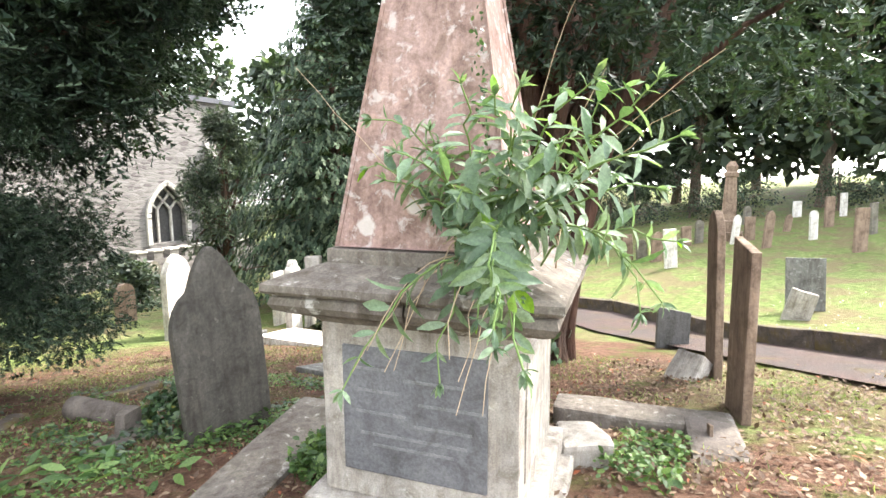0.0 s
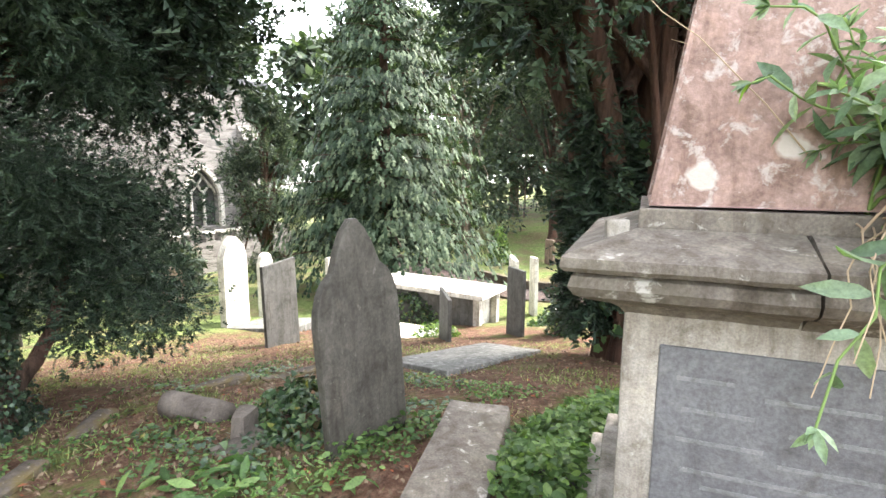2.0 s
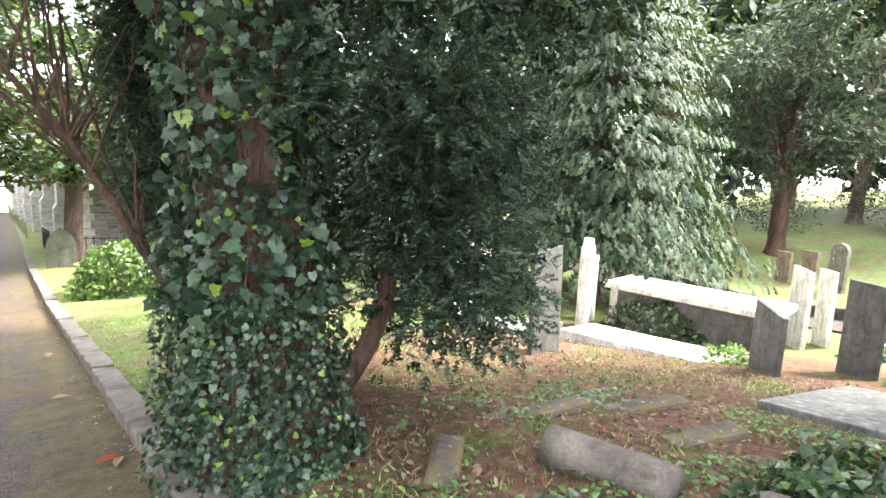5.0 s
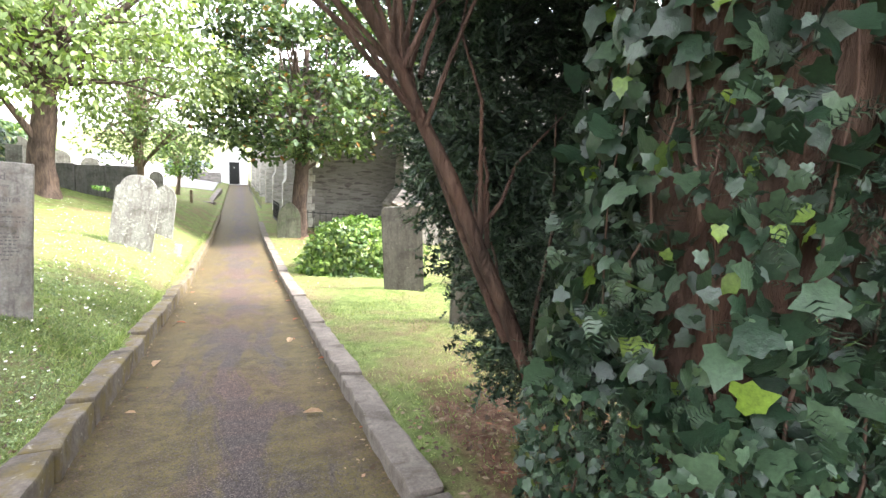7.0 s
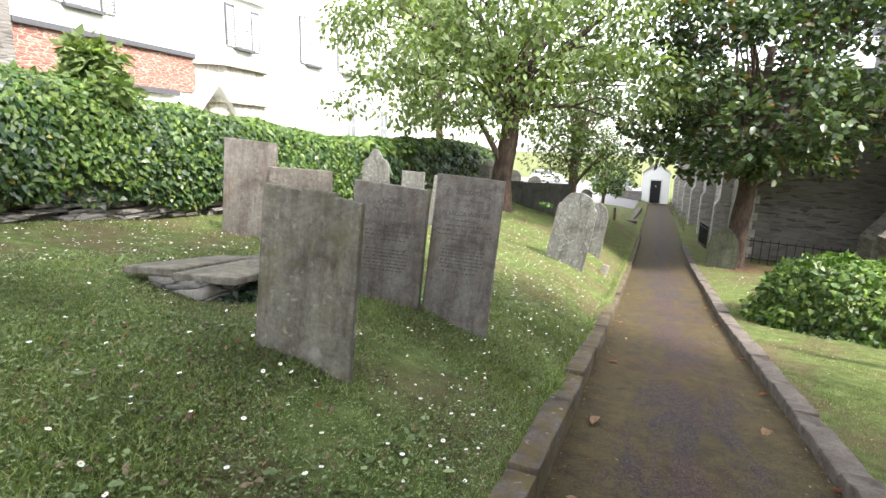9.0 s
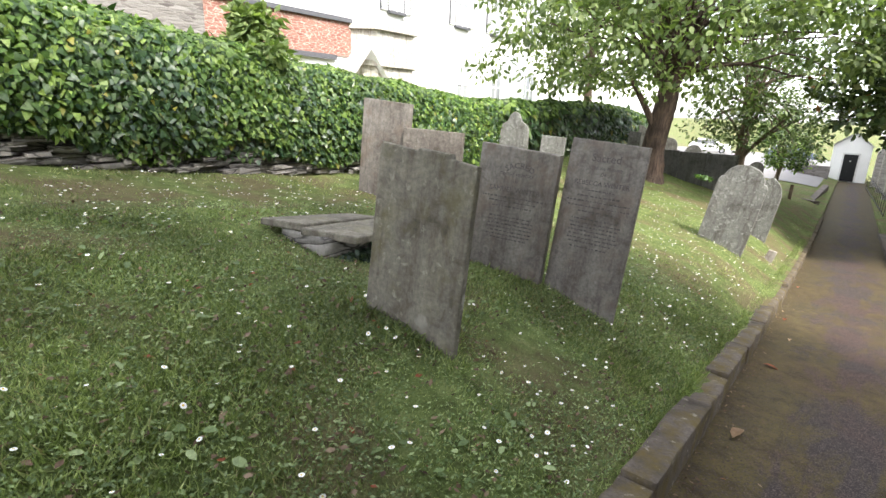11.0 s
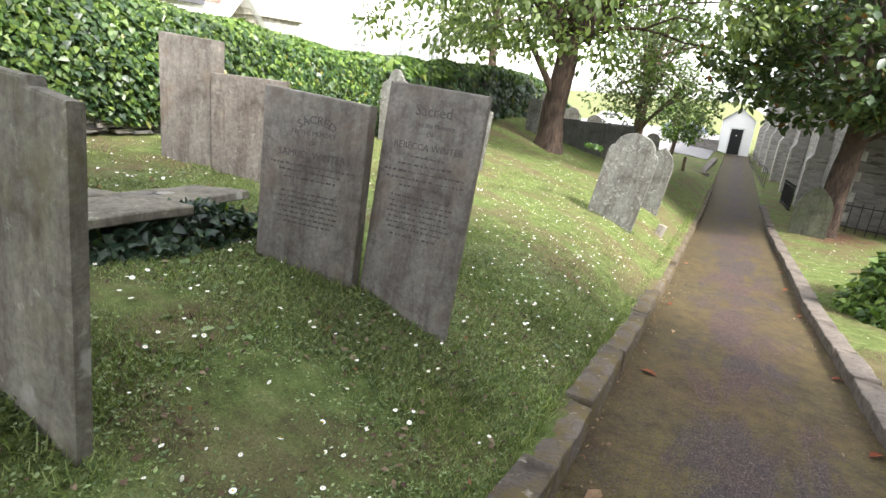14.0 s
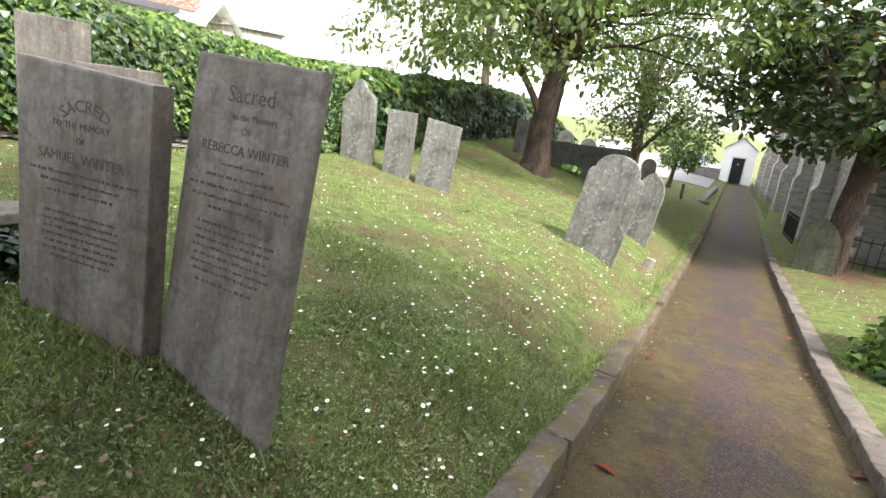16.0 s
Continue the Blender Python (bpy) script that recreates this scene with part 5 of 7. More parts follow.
DIAMOND = ([(0, 0, 0), (0.45, 0.27, 0.05), (1, 0, 0), (0.45, -0.27, 0.05)], [(0, 2, 1), (0, 3, 2)])
LANCE = fan([(0, 0, 0), (0.25, 0.13, 0.05), (0.6, 0.16, 0.02), (0.85, 0.07, -0.06), (1, 0, -0.14), (0.85, -0.07, -0.06), (0.6, -0.16, 0.02), (0.25, -0.13, 0.05)], (0.5, 0, -0.015))
OVAL = fan([(0, 0, 0), (0.3, 0.26, 0.05), (0.7, 0.24, 0.0), (1, 0, -0.1), (0.7, -0.24, 0.0), (0.3, -0.26, 0.05)], (0.5, 0, -0.02))
IVY = fan([(0, 0, 0), (-0.14, 0.22, 0.0), (0.0, 0.48, -0.06), (0.27, 0.37, 0.02), (0.50, 0.43, -0.05), (0.66, 0.23, 0.02), (1, 0, -0.12), (0.66, -0.23, 0.02), (0.50, -0.43, -0.05), (0.27, -0.37, 0.02), (0.0, -0.48, -0.05), (-0.14, -0.22, 0.0)], (0.3, 0, 0.04))
IVY_SMALL = fan([(0, 0, 0), (0.0, 0.45, -0.04), (0.45, 0.30, 0.0), (1, 0, -0.06), (0.45, -0.30, 0.0), (0.0, -0.45, -0.04)], (0.32, 0, 0.05))
_sv = [v for i in range(7) for v in ((i / 7, 0, 0), (i / 7 + 0.05, 0, 0.0))]
SPRAY_V = _sv + [(i / 7 + 0.15, s * 0.27 * (1 - 0.45 * i / 7), 0.07 * s) for i in range(7) for s in (-1, 1)]
SPRAY_F = [(2 * i, 2 * i + 1, 14 + 2 * i + k) for i in range(7) for k in (0, 1)]
SPRAY = (SPRAY_V, SPRAY_F)
TUFT = ([(i / 3, 0, 0) for i in range(4)] + [(i / 3 + 0.36, s * 0.30, 0.05) for i in range(3) for s in (-1, 1)], [(i, i + 1, 4 + 2 * i + k) for i in range(3) for k in (0, 1)])
CYP_V = [(0, 0, 0), (0.3, 0.05, 0.02), (0.3, -0.05, 0.02), (0.6, 0.05, 0.0), (0.6, -0.05, 0.0), (1, 0, -0.15), (0.62, 0.34, -0.06), (0.62, -0.34, -0.06), (0.9, 0.22, -0.13), (0.9, -0.22, -0.13)]
CYP_V = [(x, y * 0.72, z) for x, y, z in CYP_V]
CYPRESS = (CYP_V, [(0, 2, 1), (1, 2, 3), (2, 4, 3), (3, 4, 5), (1, 3, 6), (2, 7, 4), (3, 5, 8), (4, 9, 5)])


def ball(rng, n):
    return unit(rng.normal(size=(n, 3)))


def clump_leaves(rng, centres, radii, per, size, droop=0.2, shell=0.45, flat=0.0):
    """Positions, turns and sizes of leaves that fill soft clumps, facing outwards and a little down."""
    C, Rr = np.repeat(np.array(centres, float), per, 0), np.repeat(np.array(radii, float), per, 0)
    d = ball(rng, len(C))
    u = rng.uniform(shell, 1.0, (len(C), 1)) ** 0.6 * rng.uniform(0.75, 1.15, (len(C), 1))
    P = C + d * u * Rr
    axis = unit(d * (1, 1, 0.5) + rng.normal(size=P.shape) * 0.55 + np.array((0, 0, -droop)))
    up = unit(d * 0.6 + np.array((0, 0, 0.9)) + rng.normal(size=P.shape) * (0.5 - flat))
    return P, frames(axis, up), size * rng.uniform(0.65, 1.25, len(P))


def tube(points, radii, sides=8, bumpy=0.0, seed=0):
    pts = np.array(points, float)
    n = len(pts)
    t = unit(np.gradient(pts, axis=0))
    ref = np.array((0.3, 1, 0.2))
    a = unit(np.cross(t, ref))
    b = np.cross(t, a)
    ang = np.linspace(0, 2 * np.pi, sides, endpoint=False)
    rr = np.array(radii, float)[:, None] * np.ones((1, sides))
    if bumpy:
        rr = rr * (1 + bumpy * np.array([[math.sin(3 * x + seed) * 0.6 + noise.noise((i * 0.5, k * 1.7, seed)) for k, x in enumerate(ang)] for i in range(n)]))
    V = pts[:, None] + rr[..., None] * (np.cos(ang)[None, :, None] * a[:, None] + np.sin(ang)[None, :, None] * b[:, None])
    i = np.arange(n * sides).reshape(n, sides)
    j = np.roll(i, -1, 1)
    F = np.stack([i[:-1], j[:-1], j[1:], i[1:]], -1).reshape(-1, 4)
    return V.reshape(-1, 3), F


def tubes_mesh(name, list_vf, mat):
    vs, fs, k = [], [], 0
    for v, f in list_vf:
        vs.append(v)
        fs.append(f + k)
        k += len(v)
    return raw(name, np.concatenate(vs), np.concatenate(fs), mat, True)


def curve_pts(a, b, sag, n, rng, wob=0.05):
    a, b = np.array(a, float), np.array(b, float)
    u = np.linspace(0, 1, n)[:, None]
    p = a + (b - a) * u
    p[:, 2] += sag * 4 * u[:, 0] * (1 - u[:, 0])
    w = rng.normal(size=(n, 3)) * wob * np.linalg.norm(b - a) * u * 0.5
    return p + w


def finer(points, radii, step=0.22):
    """The same stem in short lengths, wandering a little."""
    p, r = np.array(points, float), np.array(radii, float)
    u = np.concatenate([[0], np.cumsum(np.linalg.norm(np.diff(p, axis=0), axis=1))])
    q = np.linspace(0, u[-1], max(len(p), min(40, int(u[-1] / step))))
    out = np.stack([np.interp(q, u, p[:, k]) for k in range(3)], -1)
    out += np.array([noise.noise_vector((a * 0.8, p[0, 0] * 3, p[0, 1] * 3)) for a in q]) * np.interp(q, u, r)[:, None] * 0.22
    return out, np.interp(q, u, r)


def tree(name, base, trunk, limbs, crown, label, bark, leafmat, category="tree", limb_label="", crown_name="crown", group=""):
    """trunk and limbs: lists of (points, radii); crown: a mesh made elsewhere, in world places."""
    t = thing(name, Matrix(), label, category, group)
    o = new("trunk", tubes_mesh("trunk", [tube(*finer(p, r), 20, 0.2, i) for i, (p, r) in enumerate(trunk)], bark))
    o.parent = t
    for p, r in limbs:
        o = new("limb", tubes_mesh("limb", [tube(p, r, 6)], bark))
        o.parent = t
    for c in crown if isinstance(crown, list) else [crown]:
        o = new(crown_name, c)
        o.parent = t
    return t


def taper(r0, r1, n):
    return list(np.linspace(r0, r1, n))


# the ivy-clad yew beside the walk
rng = np.random.default_rng(5)
yz = gz(1.05, 6.5)
trunk = [([(1.0, 6.45, yz - 0.3), (1.0, 6.45, yz + 0.25), (1.02, 6.5, yz + 0.9), (0.98, 6.55, yz + 1.8), (0.95, 6.7, yz + 3.0), (1.0, 6.9, yz + 4.5), (1.1, 7.0, yz + 5.7), (1.1, 7.1, yz + 6.9)], [0.42, 0.32, 0.27, 0.25, 0.22, 0.17, 0.10, 0.04]),
         ([(1.15, 6.3, yz + 0.2), (1.38, 6.22, yz + 0.42), (1.62, 6.25, yz + 0.7), (1.8, 6.35, yz + 1.2), (1.85, 6.5, yz + 2.0)], [0.07, 0.06, 0.055, 0.04, 0.02]),
         ([(1.2, 6.7, yz + 0.1), (1.3, 6.85, yz + 1.0), (1.5, 7.1, yz + 2.4), (1.7, 7.4, yz + 4.2)], [0.2, 0.16, 0.12, 0.06])]
stem = [(0.95, 6.9, yz + 0.3), (0.80, 7.10, 0.05), (0.69, 7.18, 0.34), (0.54, 7.16, 0.60), (0.45, 7.2, 0.81), (0.36, 7.25, 0.98), (0.27, 7.24, 1.14), (0.15, 7.2, 1.30), (0.03, 7.1, 1.45), (-0.15, 7.0, 1.8), (-0.3, 6.95, 2.3)]
limbs = [(np.array(stem), taper(0.034, 0.012, 11)),
         (np.array([(0.72, 7.2, 0.2), (0.62, 7.5, 0.6), (0.5, 7.75, 1.05), (0.4, 7.9, 1.7), (0.2, 8.0, 2.4)]), taper(0.018, 0.006, 5))]
for i in range(16):
    s = np.array(stem[rng.integers(1, 8)]) + rng.normal(size=3) * 0.03
    e = s + np.array((rng.uniform(-0.05, 0.6), rng.uniform(0.1, 0.6), rng.uniform(0.1, 1.0)))
    limbs.append((curve_pts(s, e, 0.05, 5, rng, 0.1), taper(0.010, 0.003, 5)))
centres, radii = [], []
for i in range(84):      # skirt away from the walk
    a = rng.uniform(-95, 100)
    r = rng.uniform(0.7, 1.9)
    centres.append((1.15 + r * math.cos(radians(a)), 6.55 + r * math.sin(radians(a)) * 0.9, yz + rng.uniform(0.55, 3.4)))
    radii.append((0.42, 0.42, 0.42))
for i in range(28):      # upper skirt, closing up to the crown
    centres.append((rng.uniform(1.5, 2.9), rng.uniform(6.3, 7.8), rng.uniform(1.9, 3.5)))
    radii.append((0.48, 0.48, 0.48))
centres = [(x, max(y, 4.5 + (x + 0.07) / 1.6), z) for x, y, z in centres]
for i in range(110):     # feathery growth on the far side
    z = -0.25 + rng.uniform(0, 1) ** 0.9 * 3.9
    centres.append((1.22 - 0.45 * min(1.0, max(0.0, (z - 0.15) / 0.65)) + rng.uniform(0, 1) ** 1.4 * 1.1, rng.uniform(7.75, 8.75), z))
    radii.append((0.3, 0.3, 0.36))
for i in range(24):      # sprays round the leaning stem
    u = rng.uniform(0.1, 0.9)
    centres.append((1.0 + rng.uniform(-0.15, 0.6) - 0.25 * u, 7.45 + 0.6 * u + rng.uniform(-0.1, 0.45), yz + 0.55 + 2.4 * u + rng.uniform(-0.3, 0.4)))
    radii.append((0.27, 0.27, 0.34))
high = [(rng.uniform(2.2, 3.9), rng.uniform(5.2, 6.6), rng.uniform(2.3, 4.6)) for _ in range(26)]
for i in range(120):     # high crown, spreading over the walk
    a = rng.uniform(0, 360)
    h = rng.uniform(3.0, 7.2)
    r = rng.uniform(0.4, 1.0) * (3.0 if h < 6.5 else 3.0 * (8.6 - h) / 2.1)
    c = (0.7 + r * math.cos(radians(a)), 6.9 + r * math.sin(radians(a)), yz + h)
    if c[2] < 2.35 + 0.9 * max(0.0, 0.6 - c[0]) and c[0] < 0.9:
        c = (c[0], c[1], 2.6 + rng.uniform(0.2, 1.5))
    high.append(c)
high = [(min(x, 0.06 + 0.53 * y), y if x < 1.2 else max(y, 4.45 + (x + 0.07) / 1.75), z) for x, y, z in high]
over = [(rng.uniform(2.7, 4.2), rng.uniform(5.5, 6.5), rng.uniform(3.3, 4.8)) for _ in range(34)]
# back: unseen clumps added behind the yew to shade the walk and lawn
back = [(rng.uniform(1.8, 5.6), rng.uniform(7.2, 11.2), rng.uniform(3.2, 6.4)) for _ in range(115)]
twigs = [(rng.uniform(-1.2, 0.5), rng.uniform(6.9, 8.2), rng.uniform(1.75, 2.8)) for _ in range(56)]
for c in twigs[::2]:
    limbs.append((curve_pts(stem[rng.integers(5, 11)], c, 0.05, 5, rng, 0.08), taper(0.009, 0.003, 5)))
for c in high[:26:3] + high[26::4] + over[::3] + back[::4]:
    s = (1.0, 6.8, min(c[2] - 0.3, yz + rng.uniform(2.0, 5.5)))
    limbs.append((curve_pts(s, c, 0.25, 7, rng, 0.06), taper(0.06, 0.012, 7)))
crowns = [scatter_mesh("crown", *SPRAY, *clump_leaves(rng, twigs, [(0.26, 0.26, 0.16)] * len(twigs), 42, 0.09, 0.3, 0.1), YEW_LEAF),
          scatter_mesh("crown", *SPRAY, *clump_leaves(rng, centres, radii, 90, 0.09, 0.25, 0.35), YEW_LEAF),
          scatter_mesh("crown", *TUFT, *clump_leaves(rng, centres, radii, 230, 0.08, 0.2, 0.0), YEW_LEAF),
          scatter_mesh("crown", *TUFT, *clump_leaves(rng, over, [(0.45, 0.45, 0.3)] * len(over), 150, 0.13, 0.35, 0.2), YEW_LEAF),
          scatter_mesh("crown", *TUFT, *clump_leaves(rng, back, [(0.75, 0.75, 0.5)] * len(back), 80, 0.22, 0.3, 0.25), YEW_LEAF),
          scatter_mesh("crown", *TUFT, *clump_leaves(rng, high, [(0.75, 0.75, 0.55)] * len(high), 140, 0.18, 0.3, 0.25), YEW_LEAF)]
yew = tree("yew_tree", None, trunk, limbs, crowns, "old dark yew tree, its trunk wrapped in ivy", YEW_BARK, YEW_LEAF)
# ivy on its trunk: a climbing coat, wider at the foot
n = 17500
h = np.where(rng.uniform(0, 1, n) < 0.50, rng.uniform(0, 0.95, n), rng.uniform(0.9, 4.2, n))
a = rng.uniform(0, 2 * np.pi, n)
foot = np.exp(-h / 0.55)
rad = 0.35 + 0.12 * foot + rng.uniform(-0.10, 0.10, n) * (1 + 0.3 * foot) + 0.07 * np.array([noise.noise((math.cos(q) * 2.2, math.sin(q) * 2.2, r * 2.0)) for q, r in zip(a, h)])
out = np.stack([np.cos(a), np.sin(a), np.zeros(n)], -1)
P = np.stack([0.98 + 0.01 * h, 6.46 + 0.06 * h, yz + 0.02 + h], -1) + out * rad[:, None]
axis = unit(np.array((0, 0, -0.8)) + rng.normal(size=(n, 3)) * 0.75 + out * 0.35)
upv = out + rng.normal(size=(n, 3)) * 0.75
size = np.where(h < 0.9, rng.uniform(0.016, 0.042, n), 0.026 + 0.066 * rng.uniform(0, 1, n) ** 2.0)
thick = np.array([noise.noise((math.cos(q) * 2.6 + 5, math.sin(q) * 2.6, r * 2.4)) for q, r in zip(a, h)]) > np.where(h < 0.8, -0.6, -0.38)
P, axis, upv, size = P[thick], axis[thick], upv[thick], size[thick]
ivy_coat = tagged(new("ivy", scatter_mesh("ivy", *IVY, P, frames(axis, upv), size, IVY_SHADED)), "glossy dark ivy climbing the yew trunk", "ivy", kind="stuff")
n = 2600
a = rng.uniform(0, 2 * np.pi, n)
rr = 0.30 + rng.uniform(0, 1, n) ** 1.5 * 0.32
P = np.stack([0.98 + rr * np.cos(a), 6.5 + rr * np.sin(a), np.zeros(n)], -1)
P[:, 2] = ground_z(P[:, 0], P[:, 1]) + np.clip(0.52 - rr, 0.02, 1) * rng.uniform(0.0, 1.0, n)
keep = P[:, 0] > 0.72
out = unit(np.stack([np.cos(a), np.sin(a), np.full(n, 0.7)], -1))
axis = unit(rng.normal(size=(n, 3)) + np.array((0, 0, -0.6)))
tagged(new("ivy_foot", scatter_mesh("ivy_foot", *IVY, P[keep], frames(axis, out)[keep], rng.uniform(0.03, 0.06, n)[keep], IVY_SHADED)), "small-leaved ivy heaped round the yew's foot", "ivy", kind="stuff")

vines = []
for i in range(16):      # bare brown ivy stems climbing the trunk
    a0, h0 = rng.uniform(0, 2 * math.pi), rng.uniform(0.1, 1.4)
    ang = a0 + np.cumsum(rng.normal(size=14) * 0.045)
    hh = np.linspace(h0, h0 + rng.uniform(0.8, 2.4), 14)
    rv = 0.33 + 0.10 * np.exp(-hh / 0.55) + rng.uniform(0.0, 0.03, 14)
    pv_ = np.stack([0.98 + 0.01 * hh + rv * np.cos(ang), 6.46 + 0.06 * hh + rv * np.sin(ang), yz + hh], -1)
    vines.append(tube(pv_, taper(rng.uniform(0.003, 0.007), 0.002, 14), 5))
tagged(new("ivy_stems", tubes_mesh("ivy_stems", vines, IVY_STEM)), "thin reddish-brown ivy stems on the yew trunk", "ivy", kind="stuff")
sp_a, sp_h = rng.uniform(0, 2 * math.pi, 60), rng.uniform(0.9, 3.6, 60)
sprays = [(0.98 + 0.42 * math.cos(q), 6.46 + 0.06 * r + 0.42 * math.sin(q), yz + r) for q, r in zip(sp_a, sp_h)]
shoots = new("crown", scatter_mesh("crown", *SPRAY, *clump_leaves(rng, sprays, [(0.15, 0.15, 0.2)] * 60, 45, 0.085, 0.2, 0.2), YEW_LEAF))
shoots.parent = yew

# the great yew behind the obelisk
bz = gz(6.45, 2.7)
trunk2, limbs2 = [], []
for i, (dx, dy, r, lx, ly) in enumerate([(0, 0, 0.26, 0.2, 0.1), (-0.34, 0.08, 0.15, -1.3, 0.5), (0.33, -0.15, 0.18, 1.1, -0.9), (0.03, -0.34, 0.15, 0.4, -1.4), (-0.2, 0.3, 0.13, -0.6, 1.4), (0.36, 0.22, 0.13, 1.3, 0.9), (-0.22, -0.2, 0.14, -0.5, -0.6), (-0.42, -0.12, 0.10, -0.9, -0.3), (0.16, 0.2, 0.12, 0.3, 0.7), (0.5, 0.0, 0.10, 1.6, 0.1), (-0.55, 0.05, 0.06, -0.4, 0.9), (-0.1, -0.42, 0.07, -1.5, -1.0), (-0.5, -0.3, 0.05, -1.2, 0.2), (0.2, -0.5, 0.06, 0.9, -0.6)]):
    x, y = 6.45 + dx, 2.7 + dy
    trunk2.append(([(x, y, bz - 0.3), (x, y, bz + 0.5), (x + 0.12 * lx, y + 0.12 * ly, bz + 1.4), (x + 0.4 * lx, y + 0.4 * ly, bz + 2.9), (x + lx, y + ly, bz + 5.0), (x + 1.5 * lx, y + 1.5 * ly, bz + 7.5)], [r * 1.75, r * 1.25, r * 1.0, r * 0.75, r * 0.5, 0.04]))
high2 = []
for i in range(170):
    a, h = rng.uniform(0, 360), rng.uniform(3.5, 9.5)
    r = rng.uniform(0.35, 1.0) * (3.9 if h < 6.5 else 3.9 * (11 - h) / 4.5)
    high2.append((6.6 + r * math.cos(radians(a)), min(2.8 + r * math.sin(radians(a)), 4.6 + rng.uniform(-0.8, 0.2)), bz + h))
for i in range(22):      # low shoots on the trunk's flank
    a = rng.uniform(105, 160)
    rf = rng.uniform(0.5, 0.95)
    high2.append((6.45 + rf * math.cos(radians(a)), 2.7 + rf * math.sin(radians(a)), bz + rng.uniform(0.3, 3.2)))
high2 = [(max(x, 4.0), min(y, 0.82 * max(x, 4.0) - 0.2), z) for x, y, z in high2]
for c in high2[:170:4]:
    s = (6.45 + rng.uniform(-0.6, 0.6), 2.7 + rng.uniform(-0.6, 0.6), min(c[2], bz + rng.uniform(1.8, 4.5)))
    limbs2.append((curve_pts(s, c, 0.35, 7, rng, 0.06), taper(0.075, 0.012, 7)))
rad2 = [(0.85, 0.85, 0.6)] * 170 + [(0.32, 0.32, 0.45)] * 22
tree("yew_tree", None, trunk2, limbs2, scatter_mesh("crown", *TUFT, *clump_leaves(rng, high2, rad2, 130, 0.19, 0.3, 0.25), YEW_LEAF), "massive old yew with reddish fluted stems and ivy", YEW_BARK, YEW_LEAF)
n = 900
a, h = rng.uniform(0, 2 * np.pi, n), rng.uniform(0.1, 3.4, n)
out = np.stack([np.cos(a), np.sin(a), np.zeros(n)], -1)
P = np.stack([6.42 + 0 * h, 2.75 + 0 * h, bz + h], -1) + out * (0.52 + 0.08 * h + rng.uniform(-0.05, 0.1, n))[:, None]
keep = np.array([noise.noise((p[0] * 1.7, p[1] * 1.7, p[2] * 1.1)) > 0.05 for p in P])
tagged(new("ivy", scatter_mesh("ivy", *IVY, P[keep], frames(unit(np.array((0, 0, -1.0)) + rng.normal(size=(n, 3)) * 0.5), out)[keep], rng.uniform(0.07, 0.13, n)[keep], IVY_LEAF)), "patches of ivy on the great yew's stems", "ivy", kind="stuff")

# drooping cypress
def cypress(x, y, height, radius, seed, label, name="cypress_tree", size=0.42, col=None, density=1.0):
    r_ = np.random.default_rng(seed)
    z0 = gz(x, y)
    P, A, U, S = [], [], [], []
    limbs_ = []
    nb = int(330 * density)
    for i in range(nb):
        f = (i + r_.uniform()) / nb
        f = (math.floor(f * 16) + 0.5 + r_.uniform(-0.36, 0.36)) / 16
        h = 0.9 + f * (height - 1.0)
        reach = radius * (1 - f) ** 0.75 * r_.uniform(0.72, 1.08) + 0.15
        a = i * 2.39996 + r_.uniform(-0.3, 0.3)
        d = np.array((math.cos(a), math.sin(a), 0))
        m = max(10, int(40 * reach / radius + 12))
        u = r_.uniform(0.25, 1.0, m)
        side = np.array((-d[1], d[0], 0))
        pts = np.array((x, y, z0 + h)) + d * (u * reach)[:, None] + side * (r_.normal(size=m) * 0.16 * (0.4 + u) * reach / 2)[:, None]
        pts[:, 2] += 0.25 * reach * (u - u * u * 1.35) + r_.normal(size=m) * 0.06
        P.append(pts)
        A.append(d * 0.8 + side * r_.normal(size=(m, 1)) * 0.6 + np.array((0, 0, -0.35)) - np.array((0, 0, 0.85)) * (u[:, None] ** 2))
        U.append(np.array((0, 0, 1.0)) + d * 0.5 + r_.normal(size=(m, 3)) * 0.2)
        S.append(size * r_.uniform(0.6, 1.2, m) * (0.75 + 0.5 * (1 - f)))
        if i % 6 == 0:
            limbs_.append((curve_pts((x, y, z0 + h), tuple(np.array((x, y, z0 + h)) + d * reach * 0.9), 0.1, 5, r_, 0.02), taper(0.03, 0.008, 5)))
    P, A, U, S = map(np.concatenate, (P, A, U, S))
    return tree(name, None, [([(x, y, z0 - 0.2), (x, y, z0 + height * 0.5), (x, y, z0 + height * 0.97)], [0.22, 0.13, 0.02])], limbs_, scatter_mesh("crown", *CYPRESS, P, frames(A, U), S, col or CYPRESS_LEAF), label, YEW_BARK, col or CYPRESS_LEAF)


cypress(11.3, 10.9, 10.5, 3.5, 3, "tall cypress with drooping grey-green feathered boughs", density=2.0, size=0.25)


